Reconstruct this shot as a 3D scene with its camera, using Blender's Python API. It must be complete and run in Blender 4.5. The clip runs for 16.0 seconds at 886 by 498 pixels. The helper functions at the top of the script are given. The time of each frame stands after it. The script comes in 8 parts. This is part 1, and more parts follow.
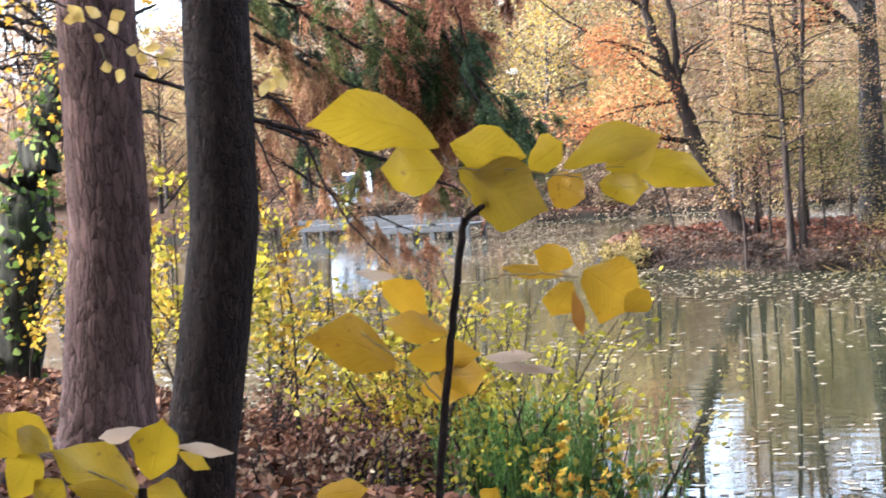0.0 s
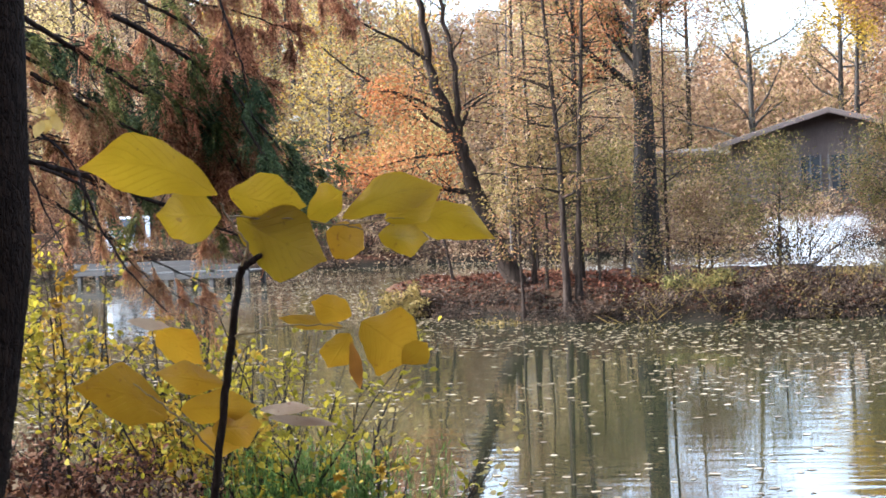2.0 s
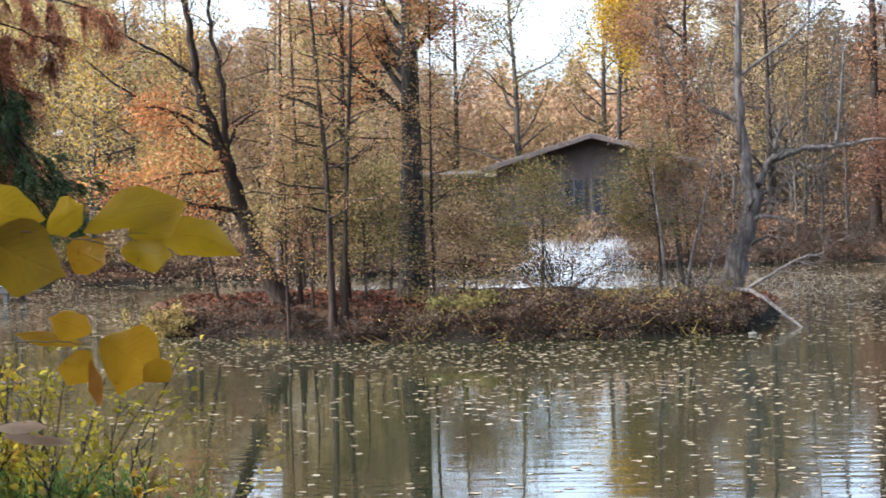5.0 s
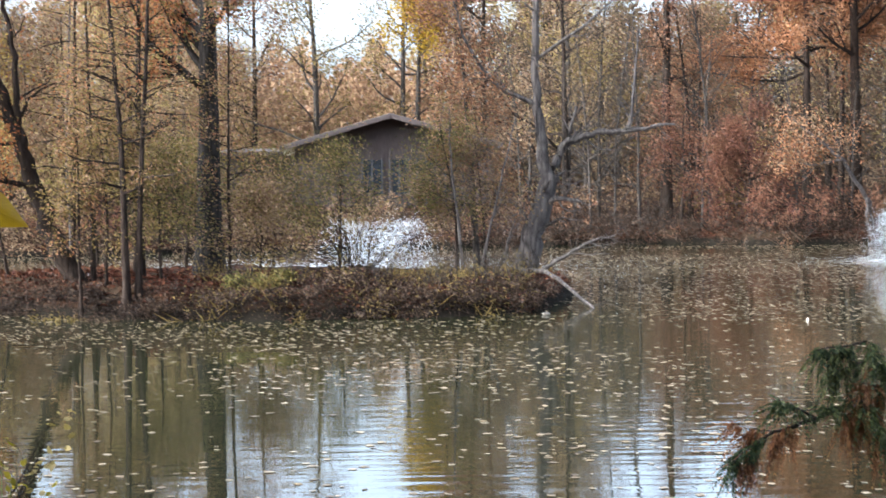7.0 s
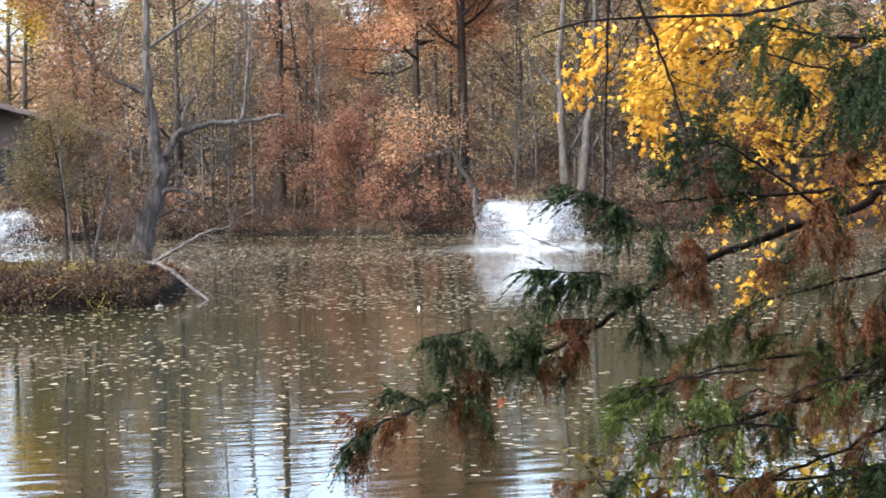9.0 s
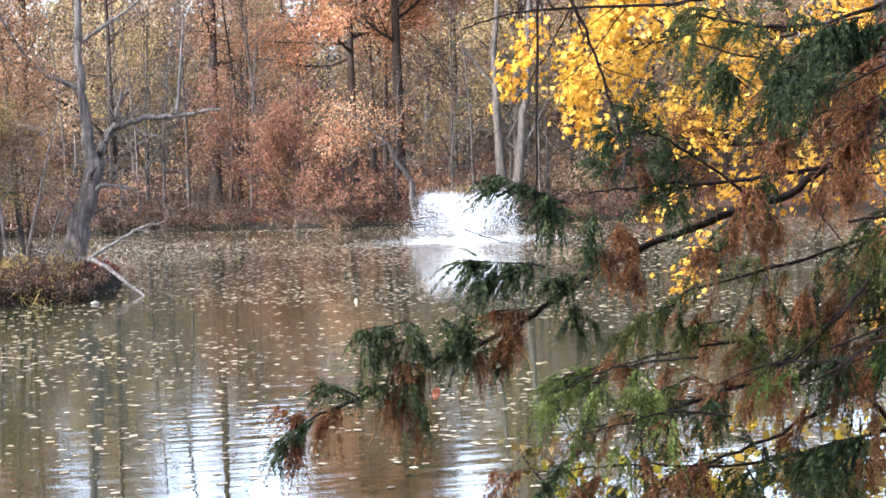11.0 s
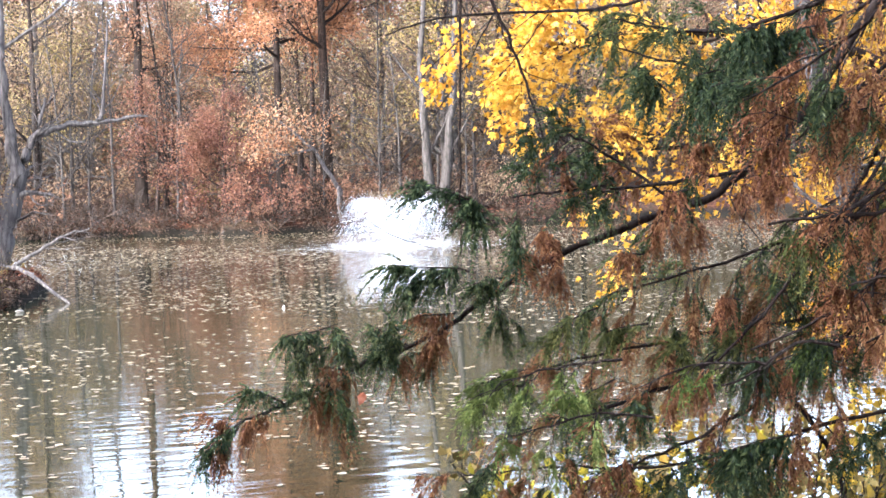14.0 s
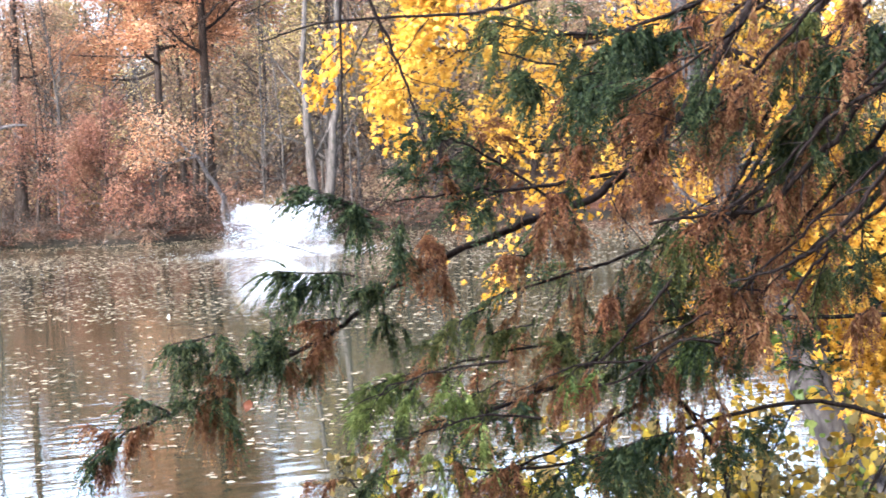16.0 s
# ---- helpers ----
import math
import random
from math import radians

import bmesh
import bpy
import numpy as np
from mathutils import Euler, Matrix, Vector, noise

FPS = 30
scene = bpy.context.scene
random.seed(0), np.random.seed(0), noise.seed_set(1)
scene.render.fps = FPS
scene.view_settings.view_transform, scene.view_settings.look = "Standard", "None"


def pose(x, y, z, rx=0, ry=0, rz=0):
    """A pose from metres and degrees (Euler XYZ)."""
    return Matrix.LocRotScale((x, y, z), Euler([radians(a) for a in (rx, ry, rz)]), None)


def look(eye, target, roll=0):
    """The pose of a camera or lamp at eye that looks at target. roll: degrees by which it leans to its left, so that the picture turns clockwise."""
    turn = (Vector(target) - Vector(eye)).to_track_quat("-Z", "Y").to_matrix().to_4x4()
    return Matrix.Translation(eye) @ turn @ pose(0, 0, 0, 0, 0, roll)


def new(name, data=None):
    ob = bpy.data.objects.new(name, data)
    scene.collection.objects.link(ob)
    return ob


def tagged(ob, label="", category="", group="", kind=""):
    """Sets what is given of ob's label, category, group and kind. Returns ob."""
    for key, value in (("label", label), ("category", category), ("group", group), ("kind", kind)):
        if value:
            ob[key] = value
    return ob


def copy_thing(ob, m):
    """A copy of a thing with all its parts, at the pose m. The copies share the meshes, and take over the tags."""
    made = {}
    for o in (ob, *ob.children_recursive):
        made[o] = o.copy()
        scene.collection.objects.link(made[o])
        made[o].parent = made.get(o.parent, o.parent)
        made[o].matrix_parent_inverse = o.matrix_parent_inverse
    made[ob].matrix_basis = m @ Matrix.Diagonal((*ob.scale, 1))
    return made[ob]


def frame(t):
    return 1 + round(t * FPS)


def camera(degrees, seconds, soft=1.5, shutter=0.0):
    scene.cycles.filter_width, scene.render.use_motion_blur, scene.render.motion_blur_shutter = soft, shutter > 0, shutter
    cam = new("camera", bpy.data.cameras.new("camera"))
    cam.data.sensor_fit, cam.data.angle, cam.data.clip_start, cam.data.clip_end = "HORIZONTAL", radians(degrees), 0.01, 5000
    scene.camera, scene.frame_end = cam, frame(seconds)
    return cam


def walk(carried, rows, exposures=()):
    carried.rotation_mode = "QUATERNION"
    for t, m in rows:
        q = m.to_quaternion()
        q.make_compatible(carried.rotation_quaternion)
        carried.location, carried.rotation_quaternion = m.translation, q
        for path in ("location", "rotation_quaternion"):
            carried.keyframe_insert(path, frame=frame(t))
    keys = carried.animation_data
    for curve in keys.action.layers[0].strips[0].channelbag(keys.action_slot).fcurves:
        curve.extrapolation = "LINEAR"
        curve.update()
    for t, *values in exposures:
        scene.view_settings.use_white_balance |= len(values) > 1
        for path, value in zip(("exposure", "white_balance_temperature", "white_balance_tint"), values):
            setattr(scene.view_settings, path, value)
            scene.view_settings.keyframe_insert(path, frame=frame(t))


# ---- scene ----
cam = camera(28.65, 16.0, 1.6, 0.5)
PATH = [  # seconds, eye x y z, heading to the right, pitch, roll
    (0.0, -0.0221, -0.0446, 2.4075, -21.676, -2.937, -3.943),
    (0.5, -0.0242, -0.0249, 2.4090, -19.816, -2.460, -3.873),
    (1.0, -0.0282, -0.0099, 2.4092, -17.161, -2.233, -3.470),
    (1.5, -0.0272, -0.0118, 2.4092, -14.767, -2.027, -3.349),
    (2.0, -0.0279, -0.0199, 2.4095, -14.339, -1.777, -2.710),
    (2.5, -0.0276, -0.0155, 2.4115, -12.533, -1.677, -2.229),
    (3.0, -0.0266, -0.0047, 2.4104, -11.297, -1.277, -2.366),
    (3.5, -0.0268, -0.0011, 2.4095, -9.217, -1.148, -2.051),
    (3.7, -0.0276, -0.0008, 2.4094, -8.878, -1.122, -1.968),
    (5.8, 0.0080, -0.0045, 2.4003, -3.153, -1.731, -1.277),
    (6.0, 0.0078, -0.0040, 2.3993, -1.936, -1.806, -1.059),
    (6.5, -0.0002, -0.0012, 2.4021, -0.407, -2.013, -0.854),
    (7.0, -0.0000, 0.0000, 2.4000, 0.000, -2.257, -0.900),
    (7.5, 0.0041, 0.0009, 2.3991, 3.953, -3.024, -0.398),
    (8.0, 0.0032, 0.0074, 2.4034, 9.150, -2.909, -0.956),
    (8.5, 0.0048, 0.0129, 2.4028, 11.167, -2.731, -0.805),
    (9.0, 0.0104, 0.0142, 2.4026, 12.684, -2.754, -0.846),
    (9.2, 0.0140, 0.0138, 2.4014, 13.123, -2.783, -1.321),
    (11.5, 0.0251, 0.0159, 2.4012, 15.200, -3.144, -1.406),
    (12.0, 0.0227, 0.0253, 2.4017, 15.712, -3.234, -1.552),
    (12.5, 0.0274, 0.0064, 2.4015, 16.046, -3.205, -1.557),
    (13.0, 0.0282, -0.0017, 2.4013, 16.576, -3.127, -1.752),
    (13.5, 0.0316, -0.0005, 2.4009, 16.862, -3.040, -1.649),
    (14.0, 0.0309, -0.0035, 2.4005, 17.123, -2.942, -1.745),
    (14.5, 0.0318, -0.0092, 2.3994, 17.890, -2.953, -1.989),
    (15.0, 0.0300, -0.0113, 2.4007, 19.154, -2.827, -2.139),
    (15.5, 0.0324, -0.0139, 2.3986, 19.643, -2.852, -2.190),
    (16.0, 0.0349, -0.0083, 2.3988, 20.895, -2.925, -2.558),
]


def shot(x, y, z, head, pitch, roll):
    a, b = radians(head), radians(pitch)
    way = Vector((math.sin(a) * math.cos(b), math.cos(a) * math.cos(b), math.sin(b)))
    return look((x, y, z), Vector((x, y, z)) + way, roll)


walk(cam, [(t, shot(*row)) for t, *row in PATH], [(0.0, 3.24, 5110, 8), (1.0, 3.08, 5110, 8), (1.5, 2.61, 5230, 8), (2.3, 2.75, 5250, 7), (3.5, 2.48, 5350, 7), (7.0, 2.25, 5360, 7), (9.0, 2.33, 5400, 7), (12.0, 3.03, 5270, 12), (16.0, 3.2, 5240, 11)])

# ---- light ----
SUN_HEIGHT, SUN_TURN = radians(29), radians(-112)
world = bpy.data.worlds.new("sky")
scene.world = world
world.use_nodes = True
sky = world.node_tree.nodes.new("ShaderNodeTexSky")
sky.sky_type, sky.sun_disc = "NISHITA", False
sky.sun_elevation, sky.sun_rotation = SUN_HEIGHT, SUN_TURN
sky.dust_density, sky.air_density, sky.ozone_density = 6.0, 1.0, 0.6
back = world.node_tree.nodes["Background"]
back.inputs["Strength"].default_value = 0.15
haze = world.node_tree.nodes.new("ShaderNodeHueSaturation")  # thin white overcast
haze.inputs["Saturation"].default_value, haze.inputs["Value"].default_value = 0.38, 1.42
world.node_tree.links.new(sky.outputs[0], haze.inputs["Color"])
world.node_tree.links.new(haze.outputs[0], back.inputs[0])
sun = new("sun", bpy.data.lights.new("sun", "SUN"))
sun.data.energy, sun.data.angle, sun.data.color = 1.75, radians(12), (1.0, 0.88, 0.72)
sun.matrix_world = look(Vector((math.sin(SUN_TURN) * math.cos(SUN_HEIGHT), math.cos(SUN_TURN) * math.cos(SUN_HEIGHT), math.sin(SUN_HEIGHT))) * 60, (0, 0, 0))

# ---- materials ----


def shader(name):
    m = bpy.data.materials.new(name)
    m.use_nodes = True
    t = m.node_tree
    t.nodes.clear()
    out = t.nodes.new("ShaderNodeOutputMaterial")

    def add(kind, **values):
        n = t.nodes.new("ShaderNode" + kind)
        for key, value in values.items():
            if key in ("operation", "blend_type", "data_type", "feature", "noise_dimensions", "wave_type", "bands_direction", "distance_metric"):
                if key == "operation":
                    n.operation = value
                elif key == "feature":
                    n.feature = value
                elif key == "data_type":
                    n.data_type = value
                elif key == "blend_type":
                    n.blend_type = value
                elif key == "bands_direction":
                    n.bands_direction = value
            else:
                n.inputs[key.replace("_", " ")].default_value = value
        return n

    return m, t, out, add


def ramp(add, t, source, stops):
    n = add("ValToRGB")
    e = n.color_ramp.elements
    while len(e) < len(stops):
        e.new(0.5)
    for k, (at, colour) in enumerate(stops):
        e[k].position, e[k].color = at, (*colour, 1)
    t.links.new(source, n.inputs[0])
    return n.outputs[0]


def leaf_material(name, colours, through_part=0.45, gloss=0.008, full=1.0):
    """Leaves: each one takes its own tone, light comes through them, and a blotchy fade runs over the crown."""
    m, t, out, add = shader(name)
    geo = add("NewGeometry")
    tex = add("TexCoord")
    big = add("TexNoise", Scale=0.9, Detail=2.0)
    t.links.new(tex.outputs["Object"], big.inputs["Vector"])
    mix = add("Math", operation="MULTIPLY_ADD")
    mix.inputs[1].default_value = 0.55
    t.links.new(geo.outputs["Random Per Island"], mix.inputs[0])
    sub = add("Math", operation="MULTIPLY_ADD")
    sub.inputs[1].default_value, sub.inputs[2].default_value = 1.3, -0.42
    t.links.new(big.outputs[0], sub.inputs[0])
    t.links.new(sub.outputs[0], mix.inputs[2])
    n = len(colours)
    colour = ramp(add, t, mix.outputs[0], [(0.1 + 0.8 * k / max(n - 1, 1), c) for k, c in enumerate(colours)])
    fine = add("TexNoise", Scale=60.0, Detail=3.0)
    t.links.new(tex.outputs["Object"], fine.inputs["Vector"])
    tone = add("HueSaturation")
    val = add("MapRange")
    val.inputs[3].default_value, val.inputs[4].default_value = 0.29 * full, 0.56 * full
    t.links.new(fine.outputs[0], val.inputs[0])
    own = add("MapRange")  # every leaf has its own tone
    own.inputs[3].default_value, own.inputs[4].default_value = 0.6, 1.2
    t.links.new(geo.outputs["Random Per Island"], own.inputs[0])
    both = add("Math", operation="MULTIPLY")
    t.links.new(val.outputs[0], both.inputs[0]), t.links.new(own.outputs[0], both.inputs[1])
    t.links.new(both.outputs[0], tone.inputs["Value"])
    t.links.new(colour, tone.inputs["Color"])
    a, b, g = add("BsdfDiffuse"), add("BsdfTranslucent"), add("BsdfGlossy", Roughness=0.45)
    for s in (a, b):
        t.links.new(tone.outputs[0], s.inputs["Color"])
    one, two = add("MixShader", Fac=through_part), add("MixShader", Fac=gloss)
    t.links.new(a.outputs[0], one.inputs[1]), t.links.new(b.outputs[0], one.inputs[2])
    t.links.new(one.outputs[0], two.inputs[1]), t.links.new(g.outputs[0], two.inputs[2])
    t.links.new(two.outputs[0], out.inputs[0])
    return m


def bark_material(name, dark, light, scale=14.0, stretch=0.16, depth=0.03, moss=None):
    m, t, out, add = shader(name)
    tex, mapping = add("TexCoord"), add("Mapping")
    mapping.inputs["Scale"].default_value = (1, 1, stretch)
    t.links.new(tex.outputs["Object"], mapping.inputs[0])
    warp = add("TexNoise", Scale=scale * 0.5, Detail=4.0)
    t.links.new(mapping.outputs[0], warp.inputs["Vector"])
    push = add("VectorMath", operation="MULTIPLY_ADD")
    push.inputs[1].default_value = (0.12, 0.12, 0.12)
    t.links.new(warp.outputs["Color"], push.inputs[0]), t.links.new(mapping.outputs[0], push.inputs[2])
    cell = add("TexVoronoi", feature="DISTANCE_TO_EDGE", Scale=scale)
    t.links.new(push.outputs[0], cell.inputs["Vector"])
    grain = add("TexNoise", Scale=scale * 4, Detail=6.0, Roughness=0.7)
    t.links.new(mapping.outputs[0], grain.inputs["Vector"])
    both = add("Math", operation="MULTIPLY_ADD")
    both.inputs[1].default_value = 1.6
    t.links.new(cell.outputs[0], both.inputs[0]), t.links.new(grain.outputs[0], both.inputs[2])
    colour = ramp(add, t, both.outputs[0], [(0.35, dark), (0.62, tuple(0.5 * (p + q) for p, q in zip(dark, light))), (1.0, light)])
    patch = add("TexNoise", Scale=1.7, Detail=5.0)
    t.links.new(tex.outputs["Object"], patch.inputs["Vector"])
    stain = add("Mix", data_type="RGBA")
    mask = ramp(add, t, patch.outputs[0], [(0.5, (0, 0, 0)), (0.68, (0.6, 0.6, 0.6))])
    t.links.new(mask, stain.inputs["Factor"])
    t.links.new(colour, stain.inputs["A"])
    stain.inputs["B"].default_value = (*(moss or tuple(0.6 * (p + q) for p, q in zip(dark, light))), 1)
    bump = add("Bump", Strength=0.9, Distance=depth)
    t.links.new(both.outputs[0], bump.inputs["Height"])
    s = add("BsdfPrincipled", Roughness=0.9)
    s.inputs["Specular IOR Level"].default_value = 0.05
    t.links.new(stain.outputs["Result"], s.inputs["Base Color"]), t.links.new(bump.outputs[0], s.inputs["Normal"])
    t.links.new(s.outputs[0], out.inputs[0])
    return m


def plate_bark(name, crack, dark, light, scale, stretch, depth):
    """Bark in separate plates: dark cracks, every plate with its own tone, flaky grain on top."""
    m, t, out, add = shader(name)
    tex, mapping = add("TexCoord"), add("Mapping")
    mapping.inputs["Scale"].default_value = (1, 1, stretch)
    t.links.new(tex.outputs["Object"], mapping.inputs[0])
    warp = add("TexNoise", Scale=scale * 0.9, Detail=3.0)
    t.links.new(mapping.outputs[0], warp.inputs["Vector"])
    push = add("VectorMath", operation="MULTIPLY_ADD")
    push.inputs[1].default_value = (1.2 / scale,) * 3
    t.links.new(warp.outputs["Color"], push.inputs[0]), t.links.new(mapping.outputs[0], push.inputs[2])
    edge, cell = add("TexVoronoi", feature="DISTANCE_TO_EDGE", Scale=scale), add("TexVoronoi", Scale=scale)
    grain = add("TexNoise", Scale=scale * 7, Detail=5.0, Roughness=0.75)
    for n in (edge, cell):
        t.links.new(push.outputs[0], n.inputs["Vector"])
    t.links.new(mapping.outputs[0], grain.inputs["Vector"])
    split = add("SeparateColor")
    t.links.new(cell.outputs["Color"], split.inputs[0])
    tone = add("Math", operation="MULTIPLY_ADD")
    tone.inputs[1].default_value = 0.22
    t.links.new(split.outputs[0], tone.inputs[0]), t.links.new(grain.outputs[0], tone.inputs[2])
    plate = ramp(add, t, tone.outputs[0], [(0.42, dark), (0.62, tuple(0.5 * (p + q) for p, q in zip(dark, light))), (0.85, light)])
    mix = add("Mix", data_type="RGBA")
    t.links.new(ramp(add, t, edge.outputs[0], [(0.0, (0, 0, 0)), (0.035, (1, 1, 1))]), mix.inputs["Factor"])
    mix.inputs["A"].default_value = (*crack, 1)
    t.links.new(plate, mix.inputs["B"])
    high = add("MapRange")
    high.inputs[1].default_value, high.inputs[2].default_value = 0.0, 0.16
    t.links.new(edge.outputs[0], high.inputs[0])
    up = add("Math", operation="MULTIPLY_ADD")
    up.inputs[1].default_value = 0.35
    t.links.new(tone.outputs[0], up.inputs[0]), t.links.new(high.outputs[0], up.inputs[2])
    bump = add("Bump", Strength=1.0, Distance=depth)
    t.links.new(up.outputs[0], bump.inputs["Height"])
    s = add("BsdfPrincipled", Roughness=0.85)
    s.inputs["Specular IOR Level"].default_value = 0.06
    t.links.new(mix.outputs["Result"], s.inputs["Base Color"]), t.links.new(bump.outputs[0], s.inputs["Normal"])
    t.links.new(s.outputs[0], out.inputs[0])
    return m


def plain_material(name, low, high, scale=8.0, rough=0.7, metal=0.0, bump=0.01, stretch=(1, 1, 1)):
    m, t, out, add = shader(name)
    tex, mapping = add("TexCoord"), add("Mapping")
    mapping.inputs["Scale"].default_value = stretch
    t.links.new(tex.outputs["Object"], mapping.inputs[0])
    n = add("TexNoise", Scale=scale, Detail=6.0, Roughness=0.65)
    t.links.new(mapping.outputs[0], n.inputs["Vector"])
    s = add("BsdfPrincipled", Roughness=rough, Metallic=metal)
    t.links.new(ramp(add, t, n.outputs[0], [(0.3, low), (0.7, high)]), s.inputs["Base Color"])
    b = add("Bump", Strength=0.6, Distance=bump)
    t.links.new(n.outputs[0], b.inputs["Height"]), t.links.new(b.outputs[0], s.inputs["Normal"])
    t.links.new(s.outputs[0], out.inputs[0])
    return m


def litter_material():
    """Fallen leaves on earth: overlapping flakes of brown, tan and russet."""
    m, t, out, add = shader("leaf_litter")
    tex = add("TexCoord")
    cell = add("TexVoronoi", Scale=13.0, Randomness=1.0)
    t.links.new(tex.outputs["Object"], cell.inputs["Vector"])
    split = add("SeparateColor")
    t.links.new(cell.outputs["Color"], split.inputs[0])
    colour = ramp(add, t, split.outputs[0], [(0.0, (0.0067, 0.0037, 0.0023)), (0.3, (0.0210, 0.0090, 0.0053)), (0.55, (0.0390, 0.0158, 0.0083)), (0.8, (0.0300, 0.0105, 0.0067)), (1.0, (0.0750, 0.0375, 0.0210))])
    large = add("TexNoise", Scale=0.6, Detail=5.0)
    t.links.new(tex.outputs["Object"], large.inputs["Vector"])
    mix = add("Mix", data_type="RGBA")
    t.links.new(ramp(add, t, large.outputs[0], [(0.42, (0, 0, 0)), (0.66, (0.75, 0.75, 0.75))]), mix.inputs["Factor"])
    t.links.new(colour, mix.inputs["A"])
    mix.inputs["B"].default_value = (0.032, 0.026, 0.016, 1)
    # ragged dark band just above the water: shade under the bank, painted in
    place, bank_shade = add("SeparateXYZ"), add("MapRange")
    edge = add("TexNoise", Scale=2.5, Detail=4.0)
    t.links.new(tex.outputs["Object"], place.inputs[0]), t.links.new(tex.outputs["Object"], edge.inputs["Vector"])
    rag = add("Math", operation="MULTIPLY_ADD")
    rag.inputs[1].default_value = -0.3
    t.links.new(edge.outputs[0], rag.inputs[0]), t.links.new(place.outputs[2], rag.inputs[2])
    bank_shade.inputs[1].default_value, bank_shade.inputs[2].default_value, bank_shade.inputs[3].default_value, bank_shade.inputs[4].default_value = 0.0, 0.14, 1.0, 0.0
    t.links.new(rag.outputs[0], bank_shade.inputs[0])
    shaded_litter = add("Mix", data_type="RGBA")
    shaded_litter.inputs["B"].default_value = (0.009, 0.007, 0.005, 1)
    t.links.new(bank_shade.outputs[0], shaded_litter.inputs["Factor"]), t.links.new(mix.outputs["Result"], shaded_litter.inputs["A"])
    bump = add("Bump", Strength=1.0, Distance=0.03)
    t.links.new(split.outputs[1], bump.inputs["Height"])
    s = add("BsdfPrincipled", Roughness=0.95)
    s.inputs["Specular IOR Level"].default_value = 0.03
    t.links.new(shaded_litter.outputs["Result"], s.inputs["Base Color"]), t.links.new(bump.outputs[0], s.inputs["Normal"])
    t.links.new(s.outputs[0], out.inputs[0])
    return m


def water_material():
    m, t, out, add = shader("pond_water")
    tex, mapping = add("TexCoord"), add("Mapping")
    mapping.inputs["Scale"].default_value = (0.13, 1.0, 1.0)
    t.links.new(tex.outputs["Object"], mapping.inputs[0])
    one = add("TexNoise", Scale=4.6, Detail=2.0, Roughness=0.45)
    two = add("TexNoise", Scale=1.5, Detail=1.0)
    calm = add("TexNoise", Scale=0.16, Detail=2.0)
    for n in (one, two):
        t.links.new(mapping.outputs[0], n.inputs["Vector"])
    t.links.new(tex.outputs["Object"], calm.inputs["Vector"])
    gust = add("MapRange")
    gust.inputs[1].default_value, gust.inputs[2].default_value, gust.inputs[3].default_value, gust.inputs[4].default_value = 0.35, 0.65, 0.35, 1.25
    t.links.new(calm.outputs[0], gust.inputs[0])
    fine = add("Math", operation="MULTIPLY")
    t.links.new(one.outputs[0], fine.inputs[0]), t.links.new(gust.outputs[0], fine.inputs[1])
    add_up = add("Math", operation="MULTIPLY_ADD")
    add_up.inputs[1].default_value = 0.9
    t.links.new(two.outputs[0], add_up.inputs[0]), t.links.new(fine.outputs[0], add_up.inputs[2])
    bump = add("Bump", Strength=1.0, Distance=0.0042)
    t.links.new(add_up.outputs[0], bump.inputs["Height"])
    s = add("BsdfPrincipled", Roughness=0.015, IOR=1.6)
    s.inputs["Base Color"].default_value = (0.0150, 0.0152, 0.0074, 1)
    t.links.new(bump.outputs[0], s.inputs["Normal"])
    t.links.new(s.outputs[0], out.inputs[0])
    return m


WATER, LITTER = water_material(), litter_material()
BARK_DARK = plate_bark("dark_furrowed_bark", (0.0016, 0.0010, 0.0007), (0.0045, 0.0028, 0.0019), (0.030, 0.0178, 0.0118), 50, 0.3, 0.02)
BARK_RED = plate_bark("pinkish_scaly_bark", (0.017, 0.0092, 0.007), (0.026, 0.0142, 0.0108), (0.104, 0.059, 0.046), 22, 0.22, 0.013)
BARK_GREY = bark_material("grey_bark", (0.0107, 0.0089, 0.0071), (0.0590, 0.0490, 0.0413), 9, 0.2, 0.02)
BARK_OAK = bark_material("dark_oak_bark", (0.0050, 0.0041, 0.0034), (0.0270, 0.0222, 0.0190), 9, 0.2, 0.02)
BARK_BROWN = bark_material("brown_bark", (0.0059, 0.0041, 0.0030), (0.0295, 0.0207, 0.0159), 10, 0.2, 0.02)
BARK_IVY = bark_material("mossy_bark", (0.0043, 0.0043, 0.0029), (0.0324, 0.0274, 0.0187), 12, 0.2, 0.03, (0.0130, 0.0194, 0.0065))
BARK_ASH = bark_material("ashen_bark", (0.0200, 0.0172, 0.0155), (0.108, 0.091, 0.081), 9, 0.2, 0.02)

YELLOW = leaf_material("yellow_leaves", [(0.42, 0.20, 0.02), (0.70, 0.40, 0.03), (0.80, 0.52, 0.05), (0.62, 0.45, 0.06)], 0.5)
GOLD = leaf_material("golden_leaves", [(0.70, 0.32, 0.02), (0.86, 0.46, 0.035), (0.94, 0.60, 0.10)], 0.5, full=1.4)
TAN = leaf_material("tan_leaves", [(0.23, 0.125, 0.075), (0.39, 0.245, 0.14), (0.49, 0.335, 0.195), (0.37, 0.27, 0.15)], 0.32)
OLIVE = leaf_material("olive_yellow_leaves", [(0.165, 0.128, 0.035), (0.30, 0.220, 0.062), (0.46, 0.315, 0.10), (0.24, 0.19, 0.058)], 0.32)
